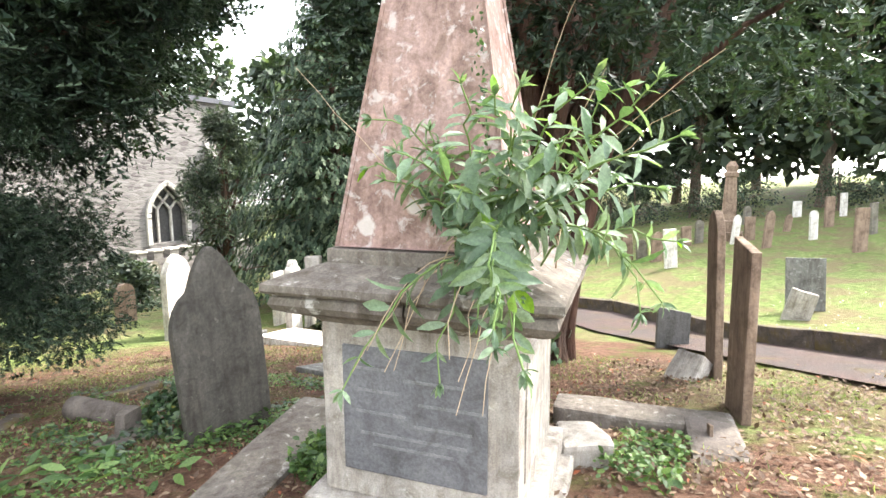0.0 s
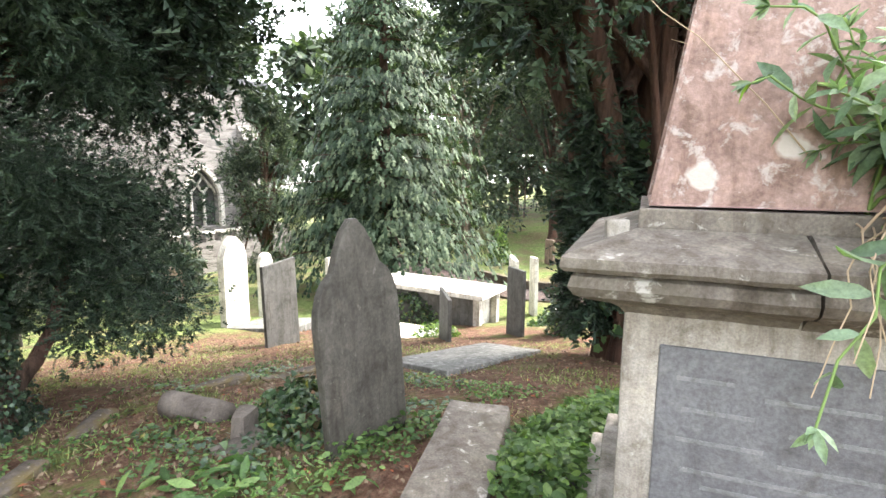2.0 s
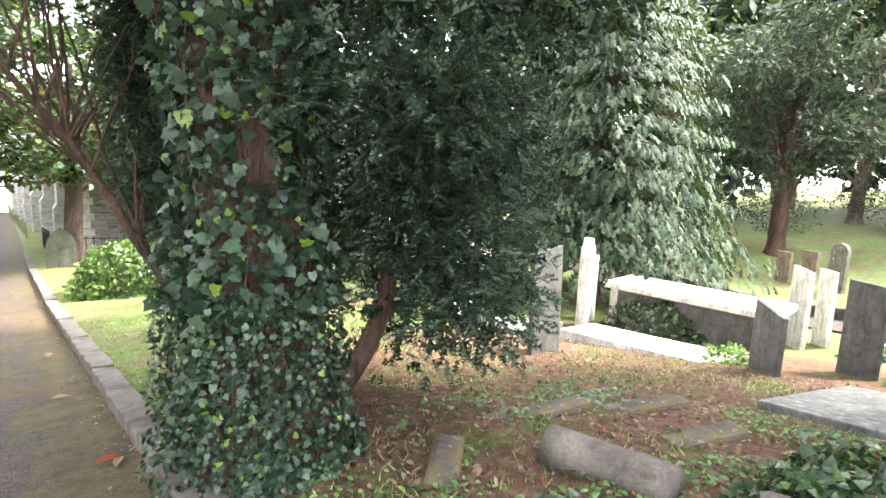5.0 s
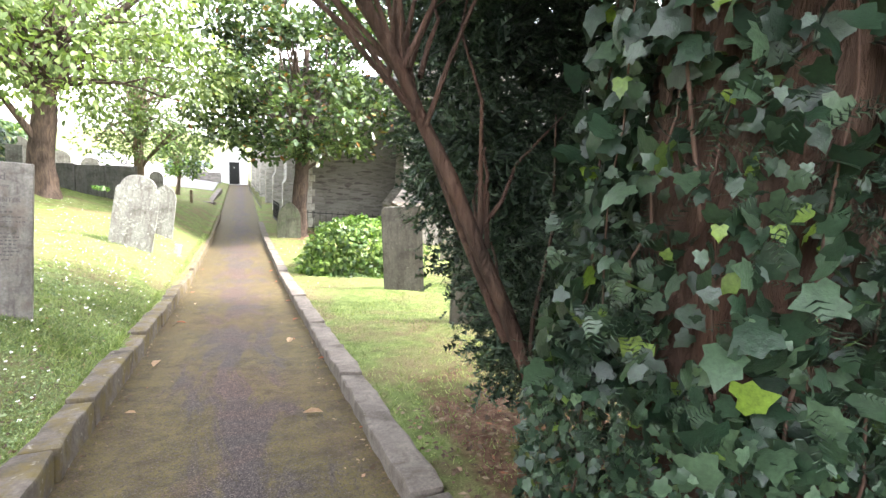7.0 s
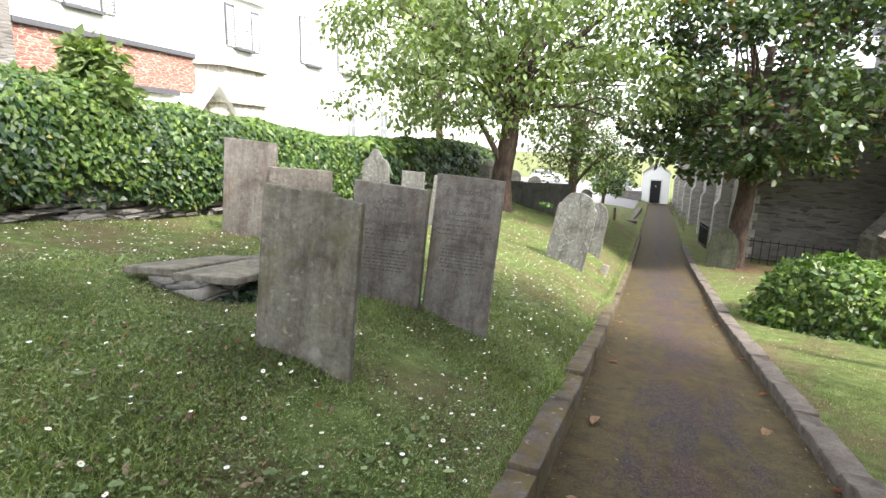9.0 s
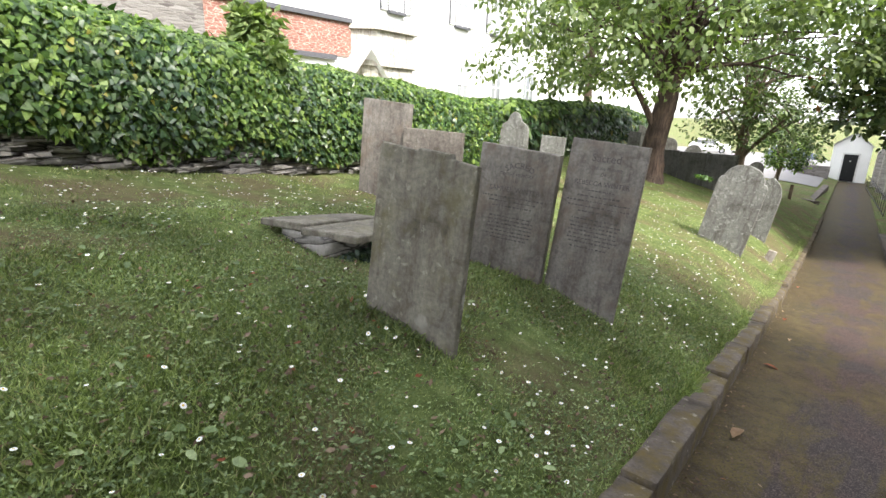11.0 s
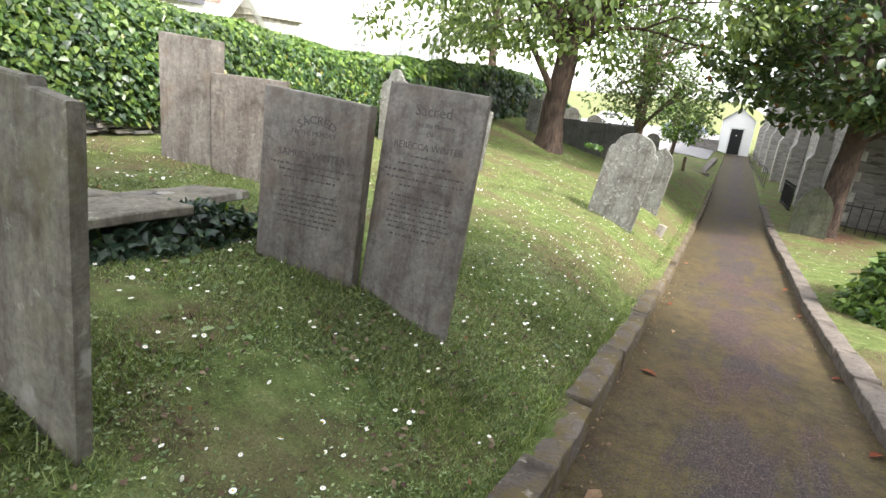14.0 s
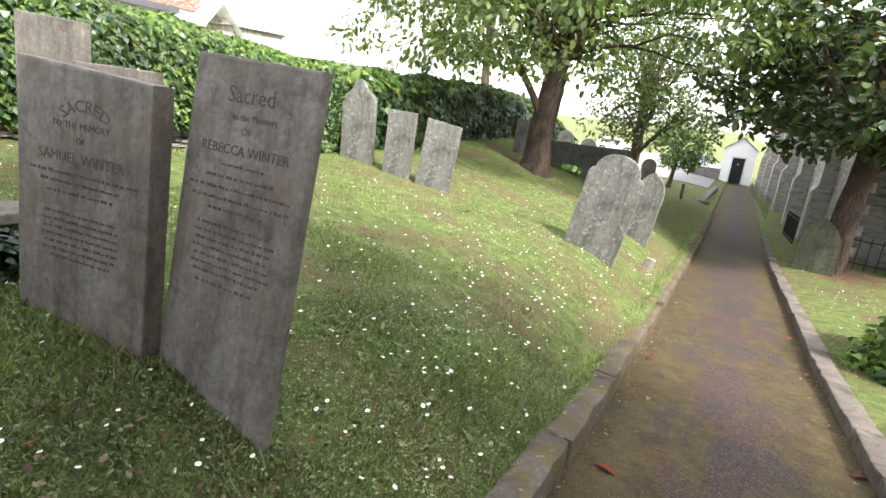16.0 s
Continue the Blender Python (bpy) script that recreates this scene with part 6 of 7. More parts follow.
# columnar and round trees for the middle distance and the wood
def leafy(name, x, y, height, radius, seed, label, leafmat, clumps=26, per=90, size=0.3, base=0.3, tmpl=DIAMOND, bark=None, trunk_r=0.25, clump=0.34, squash=1.0, group="", droop=0.3):
    r_ = np.random.default_rng(seed)
    z0 = gz(x, y)
    cs = []
    for i in range(clumps):
        f = r_.uniform(base, 1.0)
        prof = math.sin(math.pi * min(1.0, 0.22 + 0.78 * (f - base) / (1 - base))) ** 0.6
        a, rr_ = r_.uniform(0, 2 * math.pi), radius * prof * r_.uniform(0.3, 0.95)
        cs.append((x + rr_ * math.cos(a), y + rr_ * math.sin(a), z0 + height * f * 0.97))
    rad_ = [(radius * clump * r_.uniform(0.7, 1.3),) * 2 + (radius * clump * squash * r_.uniform(0.6, 1.0),) for _ in cs]
    limbs_ = [(curve_pts((x, y, z0 + height * r_.uniform(max(0.08, base - 0.12), 0.6)), c, 0.1 * radius, 6, r_, 0.05), taper(trunk_r * 0.35, 0.02, 6)) for c in cs[::2]]
    tr = [([(x, y, z0 - 0.3), (x, y, z0 + 0.3), (x + r_.uniform(-0.15, 0.15), y, z0 + height * 0.4), (x, y + 0.1, z0 + height * 0.85)], [trunk_r * 1.4, trunk_r, trunk_r * 0.75, 0.03])]
    return tree(name, None, tr, limbs_, scatter_mesh("crown", *tmpl, *clump_leaves(r_, cs, rad_, per, size, droop, 0.3), leafmat), label, bark or GREY_BARK, leafmat, group=group)


leafy("columnar_yew", 11.6, 16.6, 6.4, 1.55, 21, "clipped columnar yew of lighter green behind the cypress", WOOD_LEAF, 60, 190, 0.16, 0.05, TUFT, YEW_BARK, 0.2, 0.36)
leafy("yew_tree", 22.5, 10.2, 9.5, 3.6, 22, "mid-green yew beyond the cross walk", WOOD_LEAF, 60, 160, 0.22, 0.28, TUFT, YEW_BARK, 0.3, 0.3)
leafy("holly_tree", 21.5, 14.5, 10, 3.6, 23, "dark evergreen tree behind the stone cross", WOOD_LEAF, 50, 110, 0.3, 0.1, DIAMOND, GREY_BARK, 0.3, 0.3)
wood = random.Random(4)
for i, (x, y, h, r) in enumerate([(33, -16, 15, 5), (34, -8.5, 17, 5.5), (35, -2.5, 16, 5), (36, 4, 18, 5.5), (34, 10, 16, 5), (32, 17, 15, 5), (29, 23, 14, 4.5), (27, 30, 14, 5), (41, -12, 21, 6.5), (43, -3, 22, 7), (43, 6, 22, 7), (41, 15, 21, 6.5), (37, 23, 19, 6), (33, 31, 18, 6), (24, 38, 16, 6), (28, -25, 17, 6), (38, -24, 22, 7), (50, 1, 24, 8), (49, -14, 24, 8), (48, 18, 24, 8)]):
    leafy("woodland_tree", x, y, h, r, 40 + i, "tall dark woodland tree closing the churchyard", WOOD_LEAF, 44, 95, 0.5 + 0.012 * x, 0.16, DIAMOND, GREY_BARK, 0.32, 0.27, group="woodland trees")
for i, (x, y, h, r) in enumerate([(32.5, -12, 3.6, 2.4), (33.5, 8.5, 3.4, 2.4), (32.5, 3.8, 3.4, 2.3), (31.5, -9, 3.0, 2.0), (30.5, 15.5, 3.6, 2.4), (29.5, -10, 2.6, 1.8), (31, -6, 2.2, 1.7), (31.5, 1.5, 2.4, 2.0), (31, 6.5, 2.6, 2.0), (29, 12, 2.8, 2.2), (33, -3, 2.2, 1.8), (26, 18, 2.6, 2.0), (8.6, 18.3, 1.5, 0.9), (7.6, 15.2, 1.3, 0.8)]):
    leafy("shrub", x, y, h, r, 80 + i, "dark evergreen undergrowth shrub", WOOD_LEAF, 16, 120, 0.16, 0.12, DIAMOND, GREY_BARK, 0.06, 0.42, group="undergrowth")

# cherry, magnolia and their neighbours along the walk
r_ = np.random.default_rng(61)
cz = gz(-5.25, 22.7)
ct = [([(-5.25, 22.7, cz - 0.3), (-5.25, 22.7, cz + 0.15), (-5.22, 22.65, cz + 0.9), (-5.1, 22.6, cz + 2.0), (-5.0, 22.6, cz + 3.0)], [0.55, 0.38, 0.31, 0.28, 0.26]),
      ([(-5.0, 22.6, cz + 2.7), (-4.3, 22.4, cz + 3.7), (-3.2, 22.0, cz + 4.8), (-2.2, 21.8, cz + 5.6)], [0.2, 0.15, 0.1, 0.04]),
      ([(-5.05, 22.6, cz + 2.8), (-5.8, 22.3, cz + 4.0), (-7.0, 21.8, cz + 5.2), (-8.4, 21.5, cz + 6.0)], [0.2, 0.15, 0.1, 0.04]),
      ([(-5.0, 22.6, cz + 2.9), (-4.9, 23.2, cz + 4.5), (-4.7, 23.8, cz + 6.5)], [0.18, 0.13, 0.05]),
      ([(-5.2, 22.65, cz + 1.3), (-5.6, 22.2, cz + 2.2), (-6.2, 21.6, cz + 3.4)], [0.1, 0.08, 0.03])]
cs = []
for i in range(150):
    a, rr_ = r_.uniform(0, 2 * math.pi), 5.0 * math.sqrt(r_.uniform(0.03, 1))
    top = 5.2 * math.sqrt(max(0.05, 1 - (rr_ / 5.6) ** 2))
    low = 1.5 + 0.10 * rr_
    cs.append((-5.2 + rr_ * math.cos(a), 22.4 + rr_ * math.sin(a), cz + low + 0.6 + (top + 1.4) * r_.uniform(0.0, 1.0) ** 0.9))
cl = [(curve_pts((-5.0 + r_.uniform(-0.5, 0.5), 22.6, cz + r_.uniform(2.6, 4.4)), c, 0.3, 7, r_, 0.07), taper(0.05, 0.008, 7)) for c in cs[::2]]
tree("cherry_tree", None, ct, cl, scatter_mesh("crown", *OVAL, *clump_leaves(r_, cs, [(0.9, 0.9, 0.55)] * len(cs), 140, 0.17, 0.7, 0.15), CHERRY_LEAF), "spreading cherry tree in fresh light-green leaf", CHERRY_BARK, CHERRY_LEAF)
mz = gz(1.75, 24.6)
mt = [([(1.75, 24.6, mz - 0.3), (1.75, 24.6, mz + 0.2), (1.8, 24.6, mz + 1.5), (1.9, 24.7, mz + 3.4), (2.0, 24.8, mz + 6.5)], [0.42, 0.29, 0.25, 0.22, 0.08])]
cs = []
for i in range(120):
    a, f = r_.uniform(0, 2 * math.pi), r_.uniform(0, 1)
    rr_ = 3.9 * math.sin(math.pi * (0.22 + 0.74 * f)) ** 0.7 * r_.uniform(0.45, 1.0)
    cs.append((2.0 + rr_ * math.cos(a) * 1.05, 24.3 + rr_ * math.sin(a), mz + 3.0 + 6.3 * f - 0.28 * max(0, rr_ - 2.5)))
ml = [(curve_pts((1.85, 24.65, mz + r_.uniform(2.3, 5.5)), c, -0.2, 7, r_, 0.06), taper(0.06, 0.012, 7)) for c in cs[::2]]
tree("magnolia_tree", None, mt, ml, scatter_mesh("crown", *OVAL, *clump_leaves(r_, cs, [(0.78, 0.78, 0.5)] * len(cs), 165, 0.21, 0.0, 0.3), MAGNOLIA_LEAF), "evergreen magnolia with glossy leaves and a clear trunk", CHERRY_BARK, MAGNOLIA_LEAF)
leafy("hawthorn_tree", -4.4, 32.0, 7.4, 3.0, 91, "rounded darker tree behind the cherry", HAW_LEAF, 60, 170, 0.18, 0.24, DIAMOND, GREY_BARK, 0.22, 0.3)
leafy("maple_shrub", -3.7, 40.0, 3.9, 1.6, 92, "yellow-green small tree near the white porch", IVY_BRIGHT, 26, 130, 0.2, 0.35, DIAMOND, GREY_BARK, 0.12, 0.32)
leafy("lime_tree", -10.5, 30.0, 9.0, 3.2, 93, "light-green tree before the white terrace", CHERRY_LEAF, 40, 120, 0.24, 0.3, DIAMOND, GREY_BARK, 0.2, 0.3)
leafy("wall_shrub", wall_x(11.0) - 0.25, 11.0, 2.0, 0.5, 94, "feathery grey-green shrub growing on the ivy wall", CHERRY_LEAF, 22, 110, 0.14, 0.62, DIAMOND, GREY_BARK, 0.04, 0.4)

# ivy mound beside the walk
def ivy_mound(name, x, y, rx, ry, rz, n, size, mat, label, seed):
    r_ = np.random.default_rng(seed)
    d = ball(r_, n)
    d[:, 2] = np.abs(d[:, 2])
    lump = np.array([1 + 0.22 * noise.noise(Vector(q) * 2.2 + Vector((seed, 0, 0))) for q in d])[:, None]
    P = np.array((x, y, gz(x, y) - 0.1)) + d * np.array((rx, ry, rz)) * lump * r_.uniform(0.86, 1.05, (n, 1))
    P[:, 2] = np.maximum(P[:, 2], ground_z(P[:, 0], P[:, 1]) + 0.02)
    axis = unit(d * 0.5 + r_.normal(size=(n, 3)) * 0.6 + np.array((0, 0, -0.5)))
    return tagged(new(name, scatter_mesh(name, *IVY_SMALL, P, frames(axis, d + r_.normal(size=(n, 3)) * 0.35), size * r_.uniform(0.6, 1.2, n), mat)), label, "shrub", kind="stuff" if n > 6000 else "")


ivy_mound("ivy_mound", 2.35, 16.5, 1.35, 1.15, 1.32, 7000, 0.10, IVY_BRIGHT, "bright rounded ivy mound grown over a grave", 31)
ivy_mound("ivy_clump", 2.42, 4.05, 0.42, 0.42, 0.42, 1100, 0.06, IVY_LEAF, "dark ivy clump smothering a fallen stone", 32)
ivy_mound("ivy_skirt", 8.35, 7.9, 0.25, 0.9, 0.7, 1300, 0.07, IVY_LEAF, "ivy hanging over the chest tomb's side", 33)
ivy_mound("ivy_stump", 17.4, 10.4, 0.38, 0.38, 1.5, 700, 0.11, IVY_BRIGHT, "tree stump thickly covered in bright ivy", 34)
ivy_mound("ivy_clump", 8.05, 4.25, 0.28, 0.28, 0.9, 700, 0.07, IVY_LEAF, "ivy climbing a leaning headstone", 35)
ivy_mound("ivy_clump", 7.0, 6.15, 0.45, 0.4, 0.3, 600, 0.06, IVY_BRIGHT, "bright low ivy at the ledger's corner", 36)
ivy_mound("ivy_clump", -3.45, 10.15, 0.17, 0.72, 0.31, 1300, 0.07, IVY_SHADED, "dark ivy under the broken table slab", 37)
ivy_mound("ivy_hedge", 10.2, 5.2, 1.3, 0.25, 0.35, 900, 0.09, IVY_LEAF, "low clipped ivy edging behind the tombs", 38)
ivy_mound("ivy_tuft", -2.62, 16.72, 0.12, 0.1, 0.12, 60, 0.08, WEED_LEAF, "ivy tuft on the shoulder of a headstone", 39).location.z += 0.98

# ivy over the long wall
def wall_ivy(name, n, y0, y1, size, mat, label, top, seed):
    r_ = np.random.default_rng(seed)
    y = r_.uniform(y0, y1, n)
    bul = np.array([noise.noise((q * 0.9, seed, 0)) for q in y])
    ph = r_.uniform(0, 1, n)
    if top:
        ang = ph * math.pi * 0.85
        x = -0.25 + 0.48 * np.cos(ang)
        z = 1.18 + 0.36 * np.sin(ang) + 0.10 * bul
        out = np.stack([np.cos(ang), np.zeros(n), np.sin(ang) + 0.2], -1)
    else:
        low = 0.24 + 0.34 * np.array([noise.noise((q * 0.8, 5 + seed, 0)) for q in y])
        low = np.where(y > 15, 0.05, low)
        z = low + (1.4 - low) * ph
        x = 0.12 + 0.14 * np.sin(np.clip((z - 0.2) / 1.2, 0, 1) * math.pi) + 0.12 * bul + r_.uniform(-0.06, 0.08, n)
        out = np.stack([np.ones(n), np.zeros(n), 0.25 + 0 * y], -1)
    wx_ = -6.55 - 0.075 * (y - 9.5)
    P = np.stack([wx_ + x, y, ground_z(wx_, y) + z], -1)
    axis = unit(np.array((0.25, 0, -1.0)) + r_.normal(size=(n, 3)) * 0.55)
    return tagged(new(name, scatter_mesh(name, *IVY_SMALL, P, frames(axis, out + r_.normal(size=(n, 3)) * 0.4), size * r_.uniform(0.6, 1.25, n), mat)), label, "ivy", kind="stuff")


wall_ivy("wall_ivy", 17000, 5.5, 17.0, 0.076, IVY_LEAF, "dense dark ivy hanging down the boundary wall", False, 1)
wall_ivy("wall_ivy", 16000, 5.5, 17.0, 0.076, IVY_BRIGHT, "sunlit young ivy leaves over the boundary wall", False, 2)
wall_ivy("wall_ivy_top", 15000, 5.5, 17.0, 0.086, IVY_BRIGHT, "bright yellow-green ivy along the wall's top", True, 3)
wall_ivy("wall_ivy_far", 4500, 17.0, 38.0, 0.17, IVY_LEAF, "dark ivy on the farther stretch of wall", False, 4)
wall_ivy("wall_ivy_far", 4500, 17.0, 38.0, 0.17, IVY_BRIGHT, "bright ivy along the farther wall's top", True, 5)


# ---- the valerian rooted in the capstone ----
r_ = np.random.default_rng(77)
ROOT = np.array((1.95, 1.02, 1.38))
val = thing("valerian_plant", Matrix.Translation(ROOT), "leafy grey-green valerian sprouting from the cracked capstone", "plant")
LP, LA, LU, LS = [], [], [], []
BROAD = ([(x, y * 0.95, z) for x, y, z in LANCE[0]], LANCE[1])


def stalk(tip, arch, r0, r1, mat, n=9, wob=0.03):
    s = r_.normal(size=3) * np.array((0.07, 0.10, 0.01))
    u = np.linspace(0, 1, n)[:, None]
    p = s + (tip - s) * u
    p[:, 2] += arch * 4 * u[:, 0] * (1 - u[:, 0])
    p += r_.normal(size=p.shape) * wob * u * 0.4
    o = new("stem", tubes_mesh("stem", [tube(p, taper(r0, r1, n), 5)], mat))
    o.parent = val
    return p


tips = []
for i in range(40):
    k = i % 11
    if k < 6:      # upright shoots
        tips.append((r_.uniform(-0.45, 0.0), r_.uniform(-0.62, 0.42), r_.uniform(0.22, 0.66)))
    elif k < 8:    # towards the lawn
        tips.append((r_.uniform(-0.30, 0.05), r_.uniform(-0.78, -0.5), r_.uniform(-0.15, 0.72)))
    else:          # hanging over the edge
        tips.append((r_.uniform(-0.68, -0.42), r_.uniform(-0.42, 0.42), r_.uniform(-0.38, 0.02)))
for tip in tips:
    tip = np.array(tip)
    hang = tip[2] < 0.1
    p = stalk(tip, 0.20 if hang else 0.08, 0.0055, 0.003, STEM, 10, 0.04)
    m = r_.integers(8, 12)
    for j in range(m):
        u = 0.28 + 0.72 * j / (m - 1)
        f = u * (len(p) - 1)
        a, b = int(f), min(int(f) + 1, len(p) - 1)
        q = p[a] + (p[b] - p[a]) * (f - a)
        d = unit(p[b] - p[max(a - 1, 0)])
        side = unit(np.cross(d, r_.normal(size=3)))
        for sgn in (-1, 1):
            LP.append(q)
            LA.append(side * sgn + d * (0.5 + 0.9 * (j == m - 1)) + np.array((0, 0, -0.25 if u > 0.6 else -0.8)) + r_.normal(size=3) * 0.25)
            LU.append(d * 0.9 + np.array((0, 0, 0.6)) + r_.normal(size=3) * 0.25)
            LS.append(r_.uniform(0.075, 0.15) * (0.55 if j > m - 3 else 1.0))
    for j in range(6):
        LP.append(p[-1])
        LA.append(unit(p[-1] - p[-2]) * 0.9 + r_.normal(size=3) * 0.55)
        LU.append(np.array((0, 0, 1.0)) + r_.normal(size=3) * 0.4)
        LS.append(r_.uniform(0.03, 0.06))
for i in range(26):    # dead stalks, some long and arching
    if i < 8:
        stalk(np.array((r_.uniform(-0.3, 0.2), r_.choice([-1, -1, 1]) * r_.uniform(0.45, 0.85), r_.uniform(0.55, 1.0))), 0.05, 0.003, 0.0012, TWIG)
    elif i < 16:
        stalk(np.array((r_.uniform(-0.62, -0.5), r_.uniform(-0.35, 0.35), r_.uniform(-0.42, -0.15))), 0.14, 0.0035, 0.0015, TWIG)
    else:
        stalk(np.array((r_.uniform(-0.4, 0.0), r_.uniform(-0.4, 0.3), r_.uniform(0.02, 0.25))), 0.05, 0.004, 0.002, TWIG)
o = new("foliage", scatter_mesh("foliage", *BROAD, np.array(LP), frames(np.array(LA), np.array(LU)), np.array(LS), HERB_LEAF))
o.parent = val
creep = r_.uniform(0, 1, 120)
P = np.stack([1.93 + 0.03 * creep, 0.985 + 0.09 * creep, 1.45 + 0.95 * creep], -1) + r_.normal(size=(120, 3)) * 0.018
tagged(new("creeper", scatter_mesh("creeper", *OVAL, P, frames(r_.normal(size=(120, 3)), r_.normal(size=(120, 3)) + np.array((-1, -0.5, 0))), r_.uniform(0.015, 0.035, 120), IVY_LEAF)), "thin dark creeper on the obelisk's edge", "creeper")


# ---- weeds, grass, daisies and litter ----
def ground_leaves(name, n, x0, x1, y0, y1, up, size, tmpl, mat, label, category, seed, lie=0.6, keep=None, lift=0.01, where=None):
    g_ = np.random.default_rng(seed)
    x, y = g_.uniform(x0, x1, n), g_.uniform(y0, y1, n)
    patch = np.array([noise.noise((a * 1.6, b * 1.6, seed)) for a, b in zip(x, y)])
    k = patch > (keep if keep is not None else -1)
    if where is not None:
        k &= where(x, y)
    x, y, patch = x[k], y[k], patch[k]
    z = ground_z(x, y) + lift + up * g_.uniform(0, 1, len(x)) * np.clip(0.6 + patch, 0.2, 1.2)
    axis = g_.normal(size=(len(x), 3)) * (1, 1, 0.35)
    upv = np.array((0, 0, 1.0)) + g_.normal(size=(len(x), 3)) * (1 - lie)
    return tagged(new(name, scatter_mesh(name, *tmpl, np.stack([x, y, z], -1), frames(axis, upv), size * g_.uniform(0.55, 1.3, len(x)), mat)), label, category, kind="stuff")


ground_leaves("plot_weeds", 4600, 1.95, 3.75, 1.95, 2.62, 0.24, 0.058, OVAL, WEED_LEAF, "fresh green weeds crowding the obelisk's plot", "weeds", 1, 0.5, where=lambda x, y: y < 2.40 + 0.36 * (x - 2.17))
ground_leaves("plot_weeds", 1100, 2.0, 3.6, 3.0, 3.7, 0.15, 0.055, OVAL, WEED_LEAF, "green weeds beyond the plot kerb", "weeds", 2, 0.5, -0.05)
ground_leaves("plot_weeds", 500, 2.7, 3.6, 0.35, 0.75, 0.12, 0.05, OVAL, WEED_LEAF, "small weeds in the broken plot corner", "weeds", 3, 0.5)
ground_leaves("earth_weeds", 11000, 0.75, 4.2, 2.9, 6.4, 0.05, 0.036, OVAL, WEED_LEAF, "low weeds and seedlings in the bare earth", "weeds", 4, 0.6, 0.02)
ground_leaves("earth_ivy", 2600, 1.6, 4.0, 3.4, 6.2, 0.08, 0.05, IVY_SMALL, IVY_LEAF, "trailing ivy on the bare earth", "ivy", 5, 0.7, 0.12)
ground_leaves("leaf_litter", 15000, 0.72, 6.5, 0.2, 8.6, 0.02, 0.045, DIAMOND, LITTER, "brown leaf litter and twigs under the yews", "litter", 6, 0.75)
ground_leaves("leaf_litter", 5000, 2.8, 7.0, -1.6, 1.6, 0.02, 0.05, DIAMOND, LITTER, "dry pale litter beside the cross walk", "litter", 7, 0.75)
ground_leaves("dandelion_leaves", 260, 0.9, 1.9, 3.0, 4.6, 0.07, 0.13, LANCE, WEED_LEAF, "long-leaved weed rosettes in the litter", "weeds", 8, 0.5, 0.0)
BLADE = ([(0, -0.075, 0), (0, 0.075, 0), (1, 0, 0.0)], [(0, 1, 2)])


def grass(name, n, x0, x1, y0, y1, height, label, seed, keep=None):
    g_ = np.random.default_rng(seed)
    x, y = g_.uniform(x0, x1, n), g_.uniform(y0, y1, n)
    patch = np.array([noise.noise((a * 1.2, b * 1.2, 3.3)) for a, b in zip(x, y)])
    k = g_.uniform(-0.55, 0.35, n) < patch + (0.25 if keep is None else keep)
    x, y, patch = x[k], y[k], patch[k]
    m = len(x)
    P = np.stack([x, y, ground_z(x, y) - 0.004], -1)
    axis = np.array((0, 0, 1.0)) + g_.normal(size=(m, 3)) * (0.75, 0.75, 0.0)
    s = height * g_.uniform(0.5, 1.3, m) * (1 + 0.5 * patch)
    return tagged(new(name, scatter_mesh(name, *BLADE, P, frames(axis, g_.normal(size=(m, 3))), s, GRASS_BLADE)), label, "grass", kind="stuff")


grass("grass", 270000, -4.8, -1.27, 7.2, 13.0, 0.036, "short uneven lawn grass with moss and clover", 1, 0.42)
grass("grass", 90000, -6.7, -1.27, 4.5, 19.0, 0.04, "short lawn grass running up to the ivy wall", 2)
grass("grass", 45000, 0.70, 4.5, 7.2, 19.0, 0.036, "thin lawn grass between the walk and the church", 3)
grass("grass", 30000, 0.72, 7.0, -1.5, 7.5, 0.05, "sparse grass tufts in the bare earth", 4, -0.12)
grass("grass_tufts", 5200, -1.36, -1.24, 4.0, 24.0, 0.06, "longer grass tufts along the kerb", 5, 0.1)
for i, (x, y) in enumerate([(-2.45, 8.98), (-2.79, 10.6), (-2.19, 10.73), (-5.28, 11.66), (-4.5, 11.8), (-2.2, 16.78)]):
    grass("grass_tufts", 700, x - 0.4, x + 0.4, y - 0.09, y + 0.09, 0.062, "uncut grass round the foot of a headstone", 20 + i, 0.5)
ground_leaves("clover", 70000, -5.0, -1.3, 7.0, 13.0, 0.018, 0.019, DIAMOND, LAWN_LEAF, "clover and plantain leaves in the lawn", "clover", 11, 0.7, -0.6)
ground_leaves("plantain", 1500, -4.6, -1.35, 7.2, 12.5, 0.02, 0.05, OVAL, LAWN_LEAF, "broad flat plantain leaves in the lawn", "weeds", 13, 0.75, 0.05)
ground_leaves("lawn_litter", 5200, -5.0, -1.3, 6.6, 13.5, 0.012, 0.035, DIAMOND, LITTER, "scattered dry leaves on the lawn", "litter", 12, 0.75)

